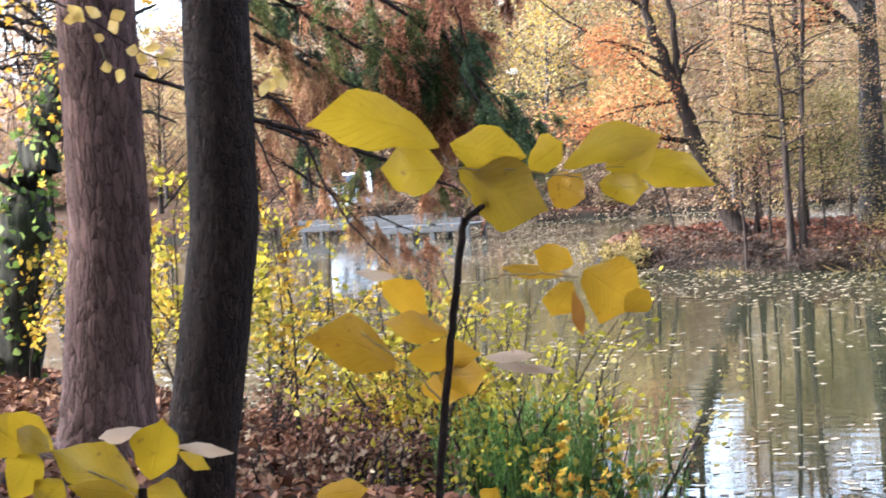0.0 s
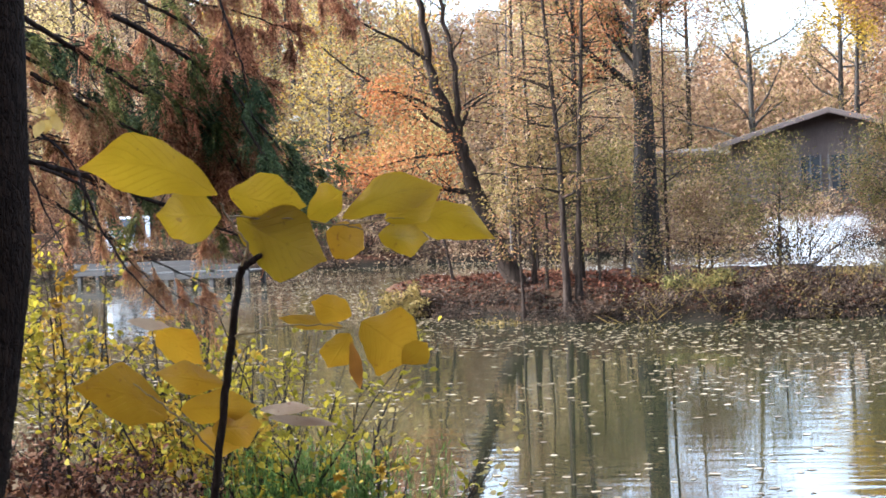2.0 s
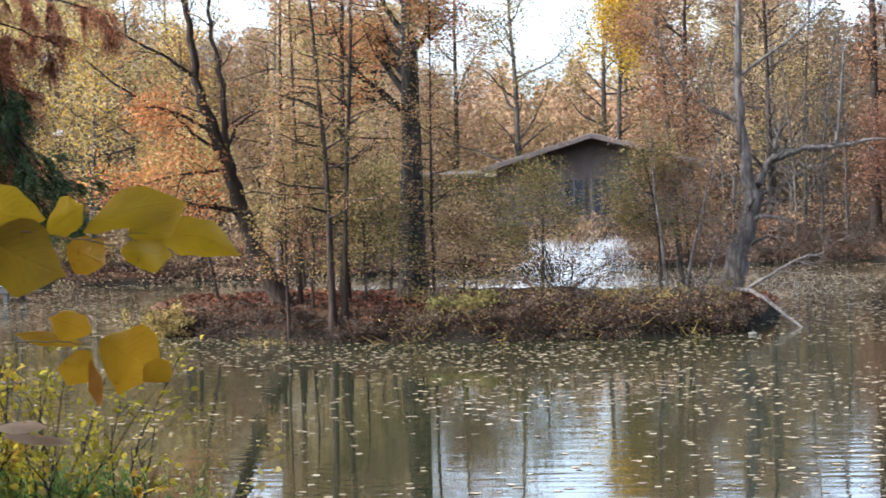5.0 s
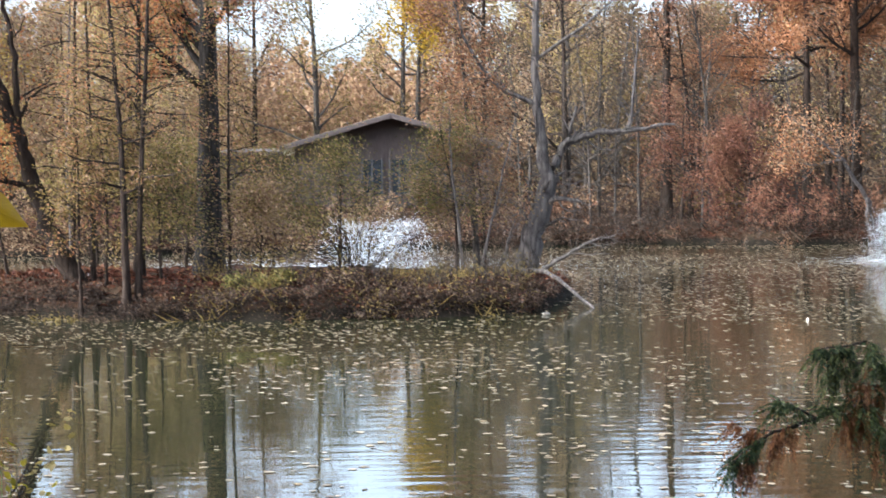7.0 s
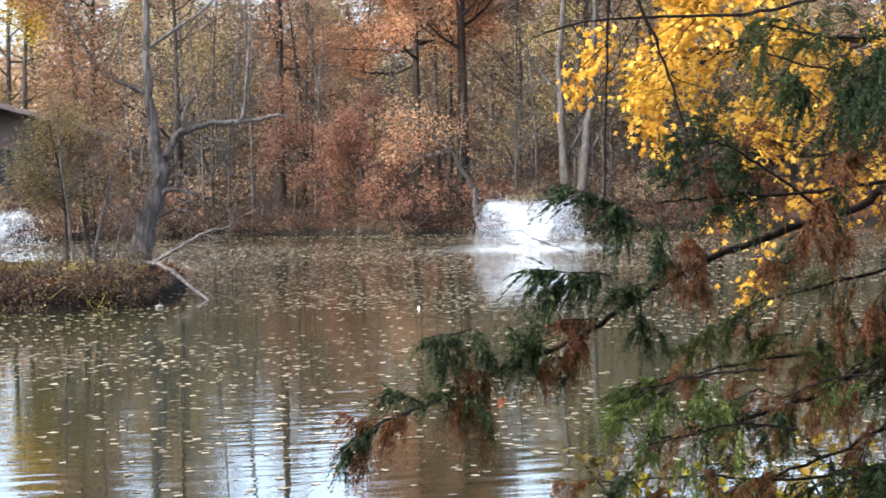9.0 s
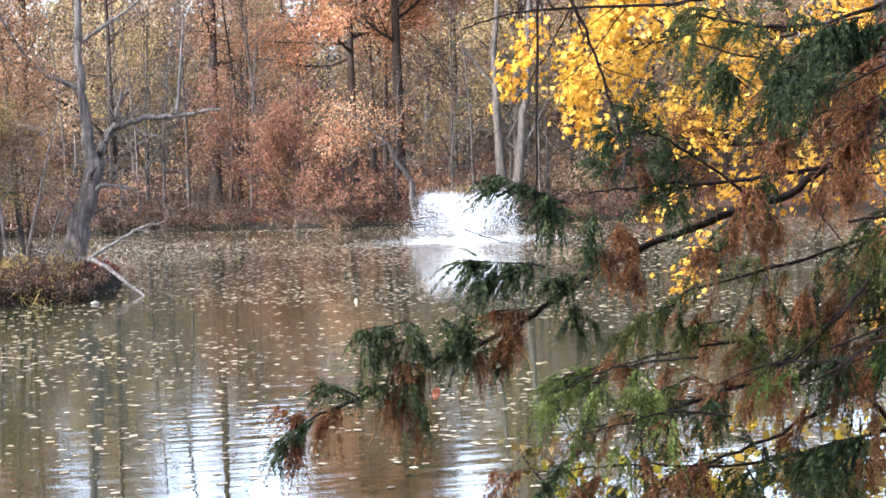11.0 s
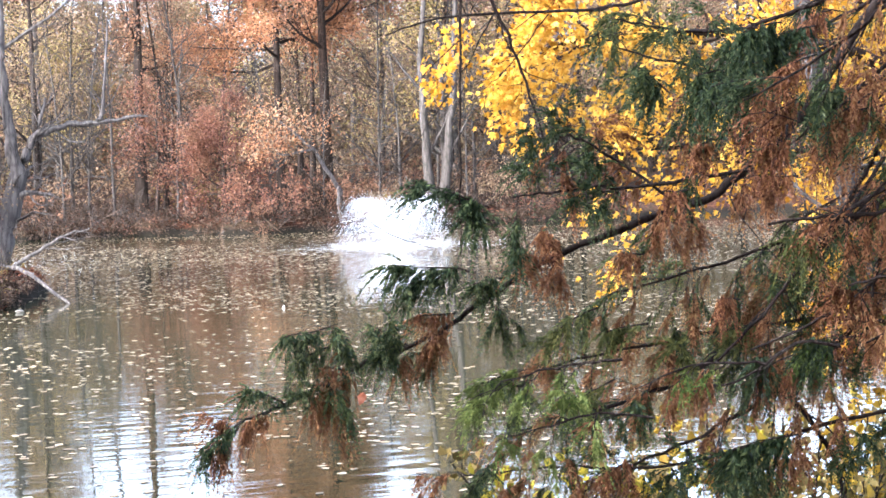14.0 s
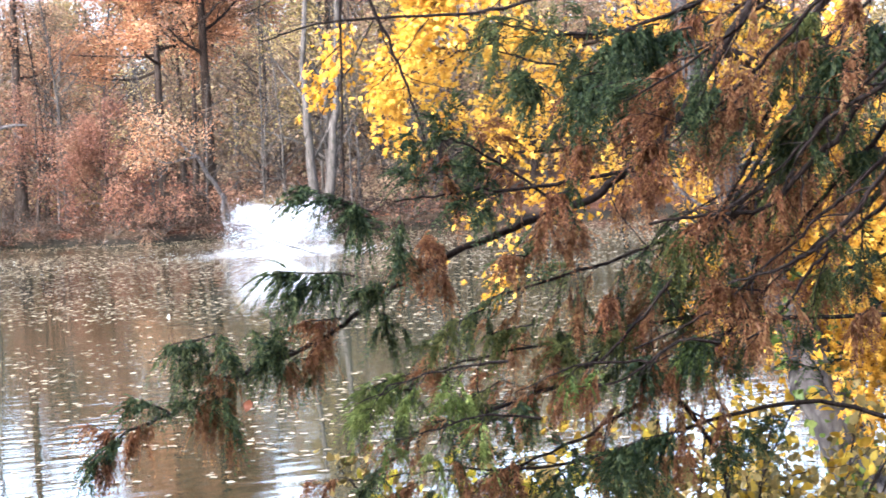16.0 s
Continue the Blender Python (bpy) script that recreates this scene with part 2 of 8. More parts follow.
MOSSY = leaf_material("olive_green_leaves", [(0.115, 0.120, 0.032), (0.20, 0.190, 0.052), (0.33, 0.275, 0.085), (0.26, 0.20, 0.06)], 0.35)
RUST = leaf_material("rust_leaves", [(0.14, 0.062, 0.036), (0.27, 0.128, 0.072), (0.39, 0.21, 0.115), (0.25, 0.15, 0.095)], 0.35)
ORANGE = leaf_material("orange_leaves", [(0.58, 0.17, 0.05), (0.68, 0.25, 0.08), (0.70, 0.36, 0.14)], 0.45)
RED = leaf_material("dusty_red_leaves", [(0.17, 0.070, 0.046), (0.29, 0.125, 0.074), (0.38, 0.215, 0.12)], 0.42)
PALE = leaf_material("pale_yellow_leaves", [(0.40, 0.28, 0.07), (0.58, 0.43, 0.12), (0.66, 0.50, 0.21), (0.46, 0.38, 0.15)], 0.5, full=1.28)
RUSSET = leaf_material("soft_orange_leaves", [(0.47, 0.185, 0.075), (0.63, 0.295, 0.13), (0.70, 0.39, 0.20)], 0.45)
GREEN = leaf_material("dark_green_sprays", [(0.034, 0.056, 0.027), (0.078, 0.112, 0.042), (0.20, 0.21, 0.065)], 0.35)
LIME = leaf_material("yellow_green_leaves", [(0.30, 0.25, 0.02), (0.50, 0.40, 0.03), (0.66, 0.50, 0.045)], 0.5, full=1.15)
REED = leaf_material("green_stems", [(0.09, 0.18, 0.04), (0.18, 0.30, 0.065), (0.33, 0.41, 0.1)], 0.35, full=1.35)
DRY = leaf_material("dry_brown_stalks", [(0.045, 0.027, 0.018), (0.10, 0.062, 0.04), (0.18, 0.12, 0.08)], 0.25)
FALLEN = leaf_material("fallen_leaves", [(0.05, 0.022, 0.014), (0.13, 0.05, 0.026), (0.24, 0.10, 0.05), (0.36, 0.19, 0.095)], 0.15)
WARM = leaf_material("pale_tan_leaves", [(0.34, 0.18, 0.10), (0.50, 0.29, 0.16), (0.62, 0.385, 0.215), (0.52, 0.34, 0.18)], 0.35, full=1.14)
DULL = leaf_material("dull_brown_leaves", [(0.10, 0.062, 0.040), (0.18, 0.115, 0.070), (0.27, 0.185, 0.105), (0.22, 0.17, 0.085)], 0.35)
NEEDLE = leaf_material("orange_needles", [(0.42, 0.175, 0.075), (0.56, 0.245, 0.105), (0.64, 0.34, 0.17)], 0.45)
FRESH = leaf_material("fresh_green_sprays", [(0.11, 0.17, 0.03), (0.20, 0.27, 0.05), (0.36, 0.40, 0.10)], 0.45, full=1.1)
LEAFMOULD = leaf_material("dark_russet_litter", [(0.04, 0.015, 0.010), (0.10, 0.036, 0.020), (0.18, 0.066, 0.034), (0.30, 0.14, 0.075)], 0.1)
FLOATING = leaf_material("floating_leaves", [(0.24, 0.145, 0.075), (0.39, 0.27, 0.145), (0.55, 0.42, 0.26), (0.36, 0.24, 0.11)], 0.1, 0.08)

# ---- builders ----


def link_mesh(name, co, faces, material, smooth=False, parent=None, label=""):
    """An object from vertices (n, 3) and faces, an (m, 3) or (m, 4) array."""
    me = bpy.data.meshes.new(name)
    co, faces = np.asarray(co, dtype=np.float32), np.asarray(faces, dtype=np.int32)
    k = faces.shape[1]
    me.vertices.add(len(co))
    me.vertices.foreach_set("co", co.ravel())
    me.loops.add(faces.size)
    me.loops.foreach_set("vertex_index", faces.ravel())
    me.polygons.add(len(faces))
    me.polygons.foreach_set("loop_start", np.arange(0, faces.size, k, dtype=np.int32))
    if smooth:
        me.polygons.foreach_set("use_smooth", np.ones(len(faces), dtype=bool))
    me.update(calc_edges=True)
    me.materials.append(material)
    ob = new(name, me)
    if parent:
        ob.parent = parent
    if label:
        tagged(ob, label)
    return ob


def part(name, bm, material, parent=None, label="", smooth=False):
    me = bpy.data.meshes.new(name)
    bm.to_mesh(me)
    bm.free()
    me.materials.append(material)
    if smooth:
        me.polygons.foreach_set("use_smooth", np.ones(len(me.polygons), dtype=bool))
    ob = new(name, me)
    ob.parent = parent
    if label:
        tagged(ob, label)
    return ob


def thing(name, label, category, at=(0, 0, 0), group="", kind=""):
    ob = new(name)
    ob.location = at
    ob.empty_display_size = 0.1
    return tagged(ob, label, category, group, kind)


def box(bm, size, at, turn=None, bevel=0.0):
    made = bmesh.ops.create_cube(bm, size=1.0)["verts"]
    m = Matrix.Translation(at) @ (turn or Matrix()) @ Matrix.Diagonal((*size, 1))
    bmesh.ops.transform(bm, matrix=m, verts=made)
    if bevel:
        edges = list({e for v in made for e in v.link_edges})
        bmesh.ops.bevel(bm, geom=edges, offset=bevel, segments=1, affect="EDGES")
    return made


def unit(v):
    return v / np.maximum(np.linalg.norm(v, axis=-1, keepdims=True), 1e-9)


def tubes(chains, sides=6, knots=0.0, rng=None):
    """Vertices and quads of tapered tubes along chains of (points, radii)."""
    co, faces, base = [], [], 0
    ang = np.linspace(0, 2 * np.pi, sides, endpoint=False)
    ring = np.stack([np.cos(ang), np.sin(ang)], 1)
    for pts, rad in chains:
        n = len(pts)
        d = unit(np.gradient(pts, axis=0))
        ref = np.where(np.abs(d[:, 2:3]) > 0.9, [[1.0, 0, 0]], [[0, 0, 1.0]])
        u = unit(np.cross(d, ref))
        v = np.cross(d, u)
        r = np.asarray(rad)[:, None, None] * (1 if not knots else 1 + knots * rng.standard_normal((n, sides, 1)))
        loops = pts[:, None, :] + r * (ring[None, :, :1] * u[:, None, :] + ring[None, :, 1:] * v[:, None, :])
        co.append(loops.reshape(-1, 3))
        i = base + np.arange(n - 1)[:, None] * sides + np.arange(sides)[None, :]
        j = base + np.arange(n - 1)[:, None] * sides + (np.arange(sides)[None, :] + 1) % sides
        faces.append(np.stack([i, j, j + sides, i + sides], -1).reshape(-1, 4))
        base += n * sides
    return np.concatenate(co), np.concatenate(faces)


def leaves(at, way, size, rng, wide=0.55, droop=0.25, fold=0.15):
    """Folded leaf blades: four corners each, two triangles that share the midrib."""
    n = len(at)
    way = unit(way + rng.normal(0, 0.45, (n, 3)) + np.array([0, 0, -droop]))
    side = unit(np.cross(way, rng.normal(0, 1, (n, 3))))
    up = np.cross(side, way)
    s = np.broadcast_to(np.asarray(size, dtype=float), (n,))[:, None] * rng.uniform(0.65, 1.3, (n, 1))
    mid = at + way * s * 0.45 + up * s * fold
    co = np.stack([at, mid - side * s * wide * 0.5, at + way * s, mid + side * s * wide * 0.5], 1).reshape(-1, 3)
    k = np.arange(n)[:, None] * 4
    return co, np.concatenate([k + [0, 1, 2], k + [0, 2, 3]], 1).reshape(-1, 3)


def oval_leaves(at, way, size, rng, wide=0.6, droop=0.25):
    """Oval leaves folded along the midrib and bent down at the tip."""
    n = len(at)
    shape = np.array([(0, 0, 0), (0, 0.55, 0), (0, 1, -0.14), (-0.4, 0.25, 0.1), (-0.46, 0.6, 0.08), (0.4, 0.25, 0.1), (0.46, 0.6, 0.08)])
    way = unit(way + rng.normal(0, 0.45, (n, 3)) + np.array([0, 0, -droop]))
    side = unit(np.cross(way, np.array([0, 0, 0.5]) + rng.normal(0, 0.7, (n, 3))))
    up = np.cross(side, way)
    s = size * rng.uniform(0.6, 1.3, (n, 1, 1))
    co = at[:, None] + s * (side[:, None] * shape[None, :, :1] * wide * 1.1 + way[:, None] * shape[None, :, 1:2] + up[:, None] * shape[None, :, 2:])
    k = np.arange(n)[:, None] * 7
    return co.reshape(-1, 3), np.concatenate([k + f for f in ([0, 3, 1], [3, 4, 1], [4, 2, 1], [0, 1, 5], [5, 1, 6], [6, 1, 2])], 1).reshape(-1, 3)


def maple_leaves(at, way, size, rng, droop=0.3):
    """Five-lobed leaves: a fan of ten triangles each, bent down towards the lobes."""
    n = len(at)
    shape = np.array([(0, 0.38, 0.06), (0, 0, 0), (-0.46, 0.12, -0.05), (-0.2, 0.33, 0.02), (-0.46, 0.68, -0.08), (-0.15, 0.62, 0.02), (0, 1.0, -0.1), (0.15, 0.62, 0.02), (0.46, 0.68, -0.08), (0.2, 0.33, 0.02), (0.46, 0.12, -0.05)])
    way = unit(way + rng.normal(0, 0.5, (n, 3)) + np.array([0, 0, -droop]))
    side = unit(np.cross(way, np.array([0, 0, 0.6]) + rng.normal(0, 0.7, (n, 3))))
    up = np.cross(side, way)
    s = size * rng.uniform(0.55, 1.25, (n, 1, 1))
    bend = rng.uniform(0.3, 2.2, (n, 1, 1))
    co = at[:, None] + s * (side[:, None] * shape[None, :, :1] + way[:, None] * shape[None, :, 1:2] + up[:, None] * shape[None, :, 2:] * bend)
    k = np.arange(n)[:, None] * 11
    fan = np.concatenate([k + [0, 1 + j, 1 + (j + 1) % 10] for j in range(10)], 1)
    return co.reshape(-1, 3), fan.reshape(-1, 3)


def limb(rng, start, way, length, r0, r1, steps=6, wobble=0.12, rise=0.0):
    pts, d = [np.array(start, dtype=float)], unit(np.array(way, dtype=float))
    for _ in range(steps):
        d = unit(d + rng.normal(0, wobble, 3) + np.array([0, 0, rise]))
        pts.append(pts[-1] + d * length / steps)
    return np.array(pts), np.linspace(r0, r1, steps + 1)


def along(chain, f):
    pts, rad = chain
    x = f * (len(pts) - 1)
    i = min(int(x), len(pts) - 2)
    w = x - i
    return pts[i] * (1 - w) + pts[i + 1] * w, unit(pts[i + 1] - pts[i]), rad[i] * (1 - w) + rad[i + 1] * w


def branch_out(rng, chain, count, lo, hi, angle, length, thick=0.5, wobble=0.15, rise=0.05, steps=5, taper=True, least=0.004):
    """Side limbs of a limb, between the shares lo and hi of its length."""
    out = []
    for k in range(count):
        f = lo + (hi - lo) * (k + rng.uniform(0, 1)) / count
        p, d, r = along(chain, f)
        turn = rng.uniform(0, 2 * np.pi)
        u = unit(np.cross(d, [0.3, 0.9, 0.2]))
        v = np.cross(d, u)
        a = angle * rng.uniform(0.75, 1.25)
        way = d * np.cos(a) + (u * np.cos(turn) + v * np.sin(turn)) * np.sin(a)
        size = length * rng.uniform(0.6, 1.2) * ((1.15 - 0.75 * (f - lo) / max(hi - lo, 1e-6)) if taper else 1)
        q = max(r * thick, least)
        out.append(limb(rng, p, way, size, q, q * 0.3, steps, wobble, rise))
    return out


def spread_leaves(rng, chains, count, size, lo=0.25, jitter=0.12, **how):
    pick = rng.integers(0, len(chains), count)
    at, way = np.zeros((count, 3)), np.zeros((count, 3))
    for k, c in enumerate(pick):
        p, d, _ = along(chains[c], rng.uniform(lo, 1.0))
        at[k], way[k] = p, d
    at += rng.normal(0, jitter, (count, 3))
    if how.pop("oval", False):
        return oval_leaves(at, way, size, rng, **how)
    return leaves(at, way, size, rng, **how)


def tree(name, label, at, seed, height, radius, bark, leaf, count, size, lean=(0, 0), first=0.3, boughs=12, angle=1.0, reach=0.4,
         twigs=6, rise=0.06, flare=1.5, wobble=0.05, group="", leaf_parts=None, category="tree", sides=9, jitter=0.14, droop=0.25, twig_share=0.45):
    """A tapered trunk, boughs, twigs, and a crown of separate leaves."""
    rng = np.random.default_rng(seed)
    top = thing(name, label, category, at, group)
    pts, rad = limb(rng, (0, 0, -0.15), (lean[0], lean[1], 1), height, radius, radius * 0.22, 12, wobble, 0.03)
    rad = rad * (1 + (flare - 1) * np.exp(-np.linspace(0, 12, 13) / 0.7))
    trunk = (pts, rad)
    main = branch_out(rng, trunk, boughs, first, 0.98, angle, height * reach, 0.5, 0.16, rise)
    fine = [c for b in main for c in branch_out(rng, b, twigs, 0.25, 1.0, 0.75, height * reach * twig_share, 0.5, 0.2, rise * 0.5, 4)]
    co, fa = tubes([trunk], sides, 0.03, rng)
    link_mesh("trunk", co, fa, bark, True, top)
    if main:
        co, fa = tubes(main, 5)
        co2, fa2 = tubes(fine, 3) if fine else (np.zeros((0, 3)), np.zeros((0, 4), int))
        tagged(link_mesh("branching", np.concatenate([co, co2]), np.concatenate([fa, fa2 + len(co)]), bark, True, top), kind="stuff")
    if count:
        share = leaf_parts or [(leaf, 1.0)]
        for material, part_of in share:
            co, fa = spread_leaves(rng, fine + main[len(main) // 2:], int(count * part_of), size, 0.2, jitter, droop=droop)
            tagged(link_mesh("crown", co, fa, material, False, top), kind="stuff")
    return top


# ---- ground and water ----
NEAR_X, NEAR_Y = [-300, -60, -20, -9.5, -6.5, -4.5, -2.5, 0, 4, 7, 12, 25, 60, 300], [40, 26, 18.5, 16, 13.2, 11, 8.6, 6.6, 7.0, 9.0, 14, 24, 45, 90]
FAR_X, FAR_Y = [-300, -60, -30, -19, 0, 8, 12, 20, 40, 70, 300], [120, 64, 57.5, 58.5, 62, 63.2, 59.5, 60.5, 62, 70, 140]

ISLE_X = [-30, -10.6, -9.7, -8, -5.6, -2.8, 0, 1.2, 2.0, 2.7, 30]
ISLE_FRONT = [60, 35.6, 33.8, 32.4, 30.75, 30.25, 30.45, 31.0, 32.6, 36.0, 60]
ISLE_BACK = [20, 35.7, 37, 38, 38.8, 39, 38.6, 38.3, 38.0, 36.2, 20]


def height(x, y):
    x, y = np.asarray(x, dtype=float), np.asarray(y, dtype=float)
    bumpy = 0.25 * np.sin(1.7 * x + 0.6) + 0.16 * np.sin(3.9 * x + 1.1 * y) + 0.1 * np.sin(7.3 * x - 2.0)
    near = np.interp(x, NEAR_X, NEAR_Y) + bumpy - y
    far = y - np.interp(x, FAR_X, FAR_Y) + bumpy
    isle = 0.85 * np.minimum(y - np.interp(x, ISLE_X, ISLE_FRONT), np.interp(x, ISLE_X, ISLE_BACK) - y) + 0.3 * bumpy
    d = np.maximum(np.maximum(near, far), isle)
    z = np.where(d < 0, -0.7 * (1 - np.exp(np.minimum(d, 0) / 1.5)), 0)
    z = np.where((near > 0), 0.85 * (1 - np.exp(-np.maximum(near, 0) / 2.0)), z)
    z = np.where((isle > 0), np.interp(x, [-5, 1.5], [0.62, 0.44]) * (1 - np.exp(-np.maximum(isle, 0) / 0.25)), z)
    rise = 0.5 * (1 - np.exp(-np.maximum(far, 0) / 0.3)) + 0.055 * np.clip(far - 4, 0, 110)
    z = np.where(far > 0, rise, z)
    rough = 0.05 * np.sin(2.3 * x + 1.7 * np.sin(1.1 * y)) * np.sin(2.9 * y) + 0.03 * np.sin(5.1 * x + 3.3 * y)
    return z + np.where(d > 0.2, rough, 0)


def axis(*spans):
    return np.unique(np.concatenate([np.arange(a, b, s) for a, b, s in spans]).round(3))


gx = axis((-2000, -100, 190), (-100, -40, 5), (-40, -12, 0.7), (-12, 8, 0.22), (8, 45, 0.7), (45, 100, 5), (100, 2001, 190))
gy = axis((-2000, -100, 190), (-100, -4, 8), (-4, 18, 0.3), (18, 29, 0.6), (29, 40, 0.22), (40, 56, 0.8), (56, 68, 0.3), (68, 120, 2), (120, 2001, 188))
mx, my = np.meshgrid(gx, gy, indexing="ij")
co = np.stack([mx, my, height(mx, my)], -1).reshape(-1, 3)
i = (np.arange(len(gx) - 1)[:, None] * len(gy) + np.arange(len(gy) - 1)[None, :]).ravel()
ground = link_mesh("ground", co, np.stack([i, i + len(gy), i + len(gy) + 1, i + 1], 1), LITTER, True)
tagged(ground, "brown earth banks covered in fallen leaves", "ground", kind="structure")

bm = bmesh.new()
bmesh.ops.create_grid(bm, x_segments=2, y_segments=2, size=300)
water = part("water", bm, WATER)
water.location = (0, 150, 0)
tagged(water, "still olive-green pond water with small ripples", "water", kind="structure")


def stand(x, y, sink=0.0):
    return (x, y, float(height(x, y)) - sink)

# ---- the island ----


def limbs_tree(name, label, at, bark, chains, seed, twigs=(), sides=9, category="tree"):
    """A tree with a shaped trunk and limbs: chains of (points, first radius, last radius), the first one its trunk."""
    rng = np.random.default_rng(seed)
    top = thing(name, label, category, at)
    made = []
    for pts, r0, r1 in chains:
        p = np.array(pts, dtype=float) - np.array(at)
        f = np.linspace(0, len(p) - 1, (len(p) - 1) * 4 + 1)
        p = np.stack([np.interp(f, np.arange(len(p)), p[:, k]) for k in range(3)], 1)
        p[1:-1] = 0.25 * p[:-2] + 0.5 * p[1:-1] + 0.25 * p[2:]
        p[1:-1] += rng.normal(0, min(r0 * 0.25, 0.03), p[1:-1].shape)
        made.append((p, np.linspace(r0, r1, len(p))))
    co, fa = tubes(made[:1], sides, 0.05, rng)
    link_mesh("trunk", co, fa, bark, True, top)
    fine = [c for b in made[1:] for c in branch_out(rng, b, 6, 0.2, 1.0, 0.9, 0.8, 0.45, 0.2, 0.05, 4)]
    fine += branch_out(rng, made[0], 8, 0.45, 1.0, 1.0, 1.3, 0.2, 0.2, 0.06, 5)
    fine2 = [c for b in fine for c in branch_out(rng, b, 4, 0.2, 1.0, 0.8, 0.5, 0.5, 0.2, 0.03, 4)]
    for chain in made[1:]:
        co, fa = tubes([chain], 6, 0.04, rng)
        link_mesh("bough", co, fa, bark, True, top)
    co, fa = tubes(fine + fine2, 3)
    tagged(link_mesh("twig", co, fa, bark, True, top), kind="stuff")
    return top, made, fine + fine2, rng


def crown(top, rng, chains, count, size, material, **how):
    co, fa = spread_leaves(rng, chains, count, size, **how)
    return tagged(link_mesh("crown", co, fa, material, False, top), kind="stuff")


# bare grey tree at the island's end, with one long level bough
dead, dm, dt, rng = limbs_tree("bare_tree", "bare grey tree with a forked trunk and long level bough", stand(1.78, 37.4, 0.1), BARK_ASH, [
    ([(1.75, 37.4, 0.3), (1.95, 37.4, 1.2), (2.35, 37.4, 2.5)], 0.29, 0.19),
    ([(2.33, 37.4, 2.35), (2.15, 37.42, 3.2), (2.05, 37.44, 4.2), (2.04, 37.44, 6.3), (2.3, 37.6, 9.5)], 0.17, 0.04),
    ([(2.35, 37.4, 2.5), (2.66, 37.4, 3.2), (3.39, 37.35, 3.38), (4.2, 37.25, 3.42), (5.01, 37.16, 3.52)], 0.11, 0.03),
    ([(2.55, 37.3, 2.9), (2.75, 37.2, 3.4), (2.9, 37.19, 3.95)], 0.06, 0.03),
    ([(4.0, 37.3, 3.42), (4.09, 37.28, 3.7), (4.26, 37.26, 5.6)], 0.06, 0.02),
    ([(2.3, 37.3, 1.9), (2.6, 37.2, 1.98), (2.99, 37.18, 1.9)], 0.07, 0.04),
    ([(2.06, 37.4, 4.0), (1.2, 37.3, 4.4), (0.6, 37.2, 5.2), (0.3, 37.0, 6.2)], 0.06, 0.02),
    ([(2.1, 37.4, 5.0), (3.0, 37.3, 5.6), (4.2, 37.2, 6.6)], 0.05, 0.015)], 11)
# the orange maple, leaning over the water
om, om_made, om_fine, rng = limbs_tree("maple_tree", "leaning dark maple with orange and yellow leaves", stand(-6.75, 32.6, 0.1), BARK_BROWN, [
    ([(-6.75, 32.6, 0.3), (-7.35, 32.48, 1.48), (-7.57, 32.43, 2.30), (-7.80, 32.38, 3.09), (-7.95, 32.34, 3.51), (-8.18, 32.29, 4.09), (-8.36, 32.24, 4.93), (-8.48, 32.21, 5.97), (-8.66, 32.16, 6.86)], 0.2, 0.045),
    ([(-7.89, 32.36, 3.39), (-7.88, 32.36, 4.10), (-7.94, 32.35, 5.06), (-8.12, 32.30, 5.96), (-8.12, 32.30, 7.07)], 0.075, 0.03),
    ([(-8.16, 32.29, 3.96), (-8.55, 32.19, 4.23), (-9.09, 31.73, 4.45), (-9.58, 31.38, 4.75), (-10.12, 31.00, 5.29)], 0.045, 0.012),
    ([(-7.61, 32.42, 2.36), (-8.06, 32.11, 2.50), (-8.50, 31.79, 2.60), (-9.35, 31.34, 2.80), (-10.07, 30.80, 3.02)], 0.065, 0.014),
    ([(-7.87, 32.36, 3.19), (-8.18, 32.08, 3.21), (-8.76, 31.72, 3.13), (-9.34, 31.34, 2.96)], 0.045, 0.012),
    ([(-8.00, 32.33, 3.54), (-8.43, 32.01, 3.92), (-8.79, 31.71, 4.37), (-9.22, 31.38, 4.44)], 0.04, 0.01),
    ([(-8.43, 32.22, 5.00), (-8.81, 31.91, 5.33), (-9.30, 31.57, 5.62), (-9.78, 31.21, 5.94)], 0.04, 0.012),
    ([(-7.81, 32.38, 3.72), (-7.69, 32.41, 4.05), (-7.29, 32.70, 4.35), (-6.72, 32.92, 4.41)], 0.035, 0.01)], 12)
low = [c for b in (om_made[3], om_made[4], om_made[5]) for c in branch_out(rng, b, 12, 0.15, 1.0, 0.9, 0.8, 0.5, 0.2, 0.0, 4)]
crown(om, rng, low, 3600, 0.07, ORANGE, jitter=0.18)
crown(om, rng, om_fine, 900, 0.07, OLIVE, jitter=0.25)
crown(om, rng, om_fine, 800, 0.07, ORANGE, jitter=0.25)

tree("oak_tree", "tall straight dark oak with thinning tan and olive leaves", stand(-4.6, 34.0, 0.1), 21, 9.6, 0.28, BARK_OAK, TAN, 30000, 0.072,
     first=0.4, boughs=20, reach=0.25, twigs=8, wobble=0.012, leaf_parts=[(MOSSY, 0.2), (RUST, 0.1), (RUSSET, 0.35), (ORANGE, 0.4)])
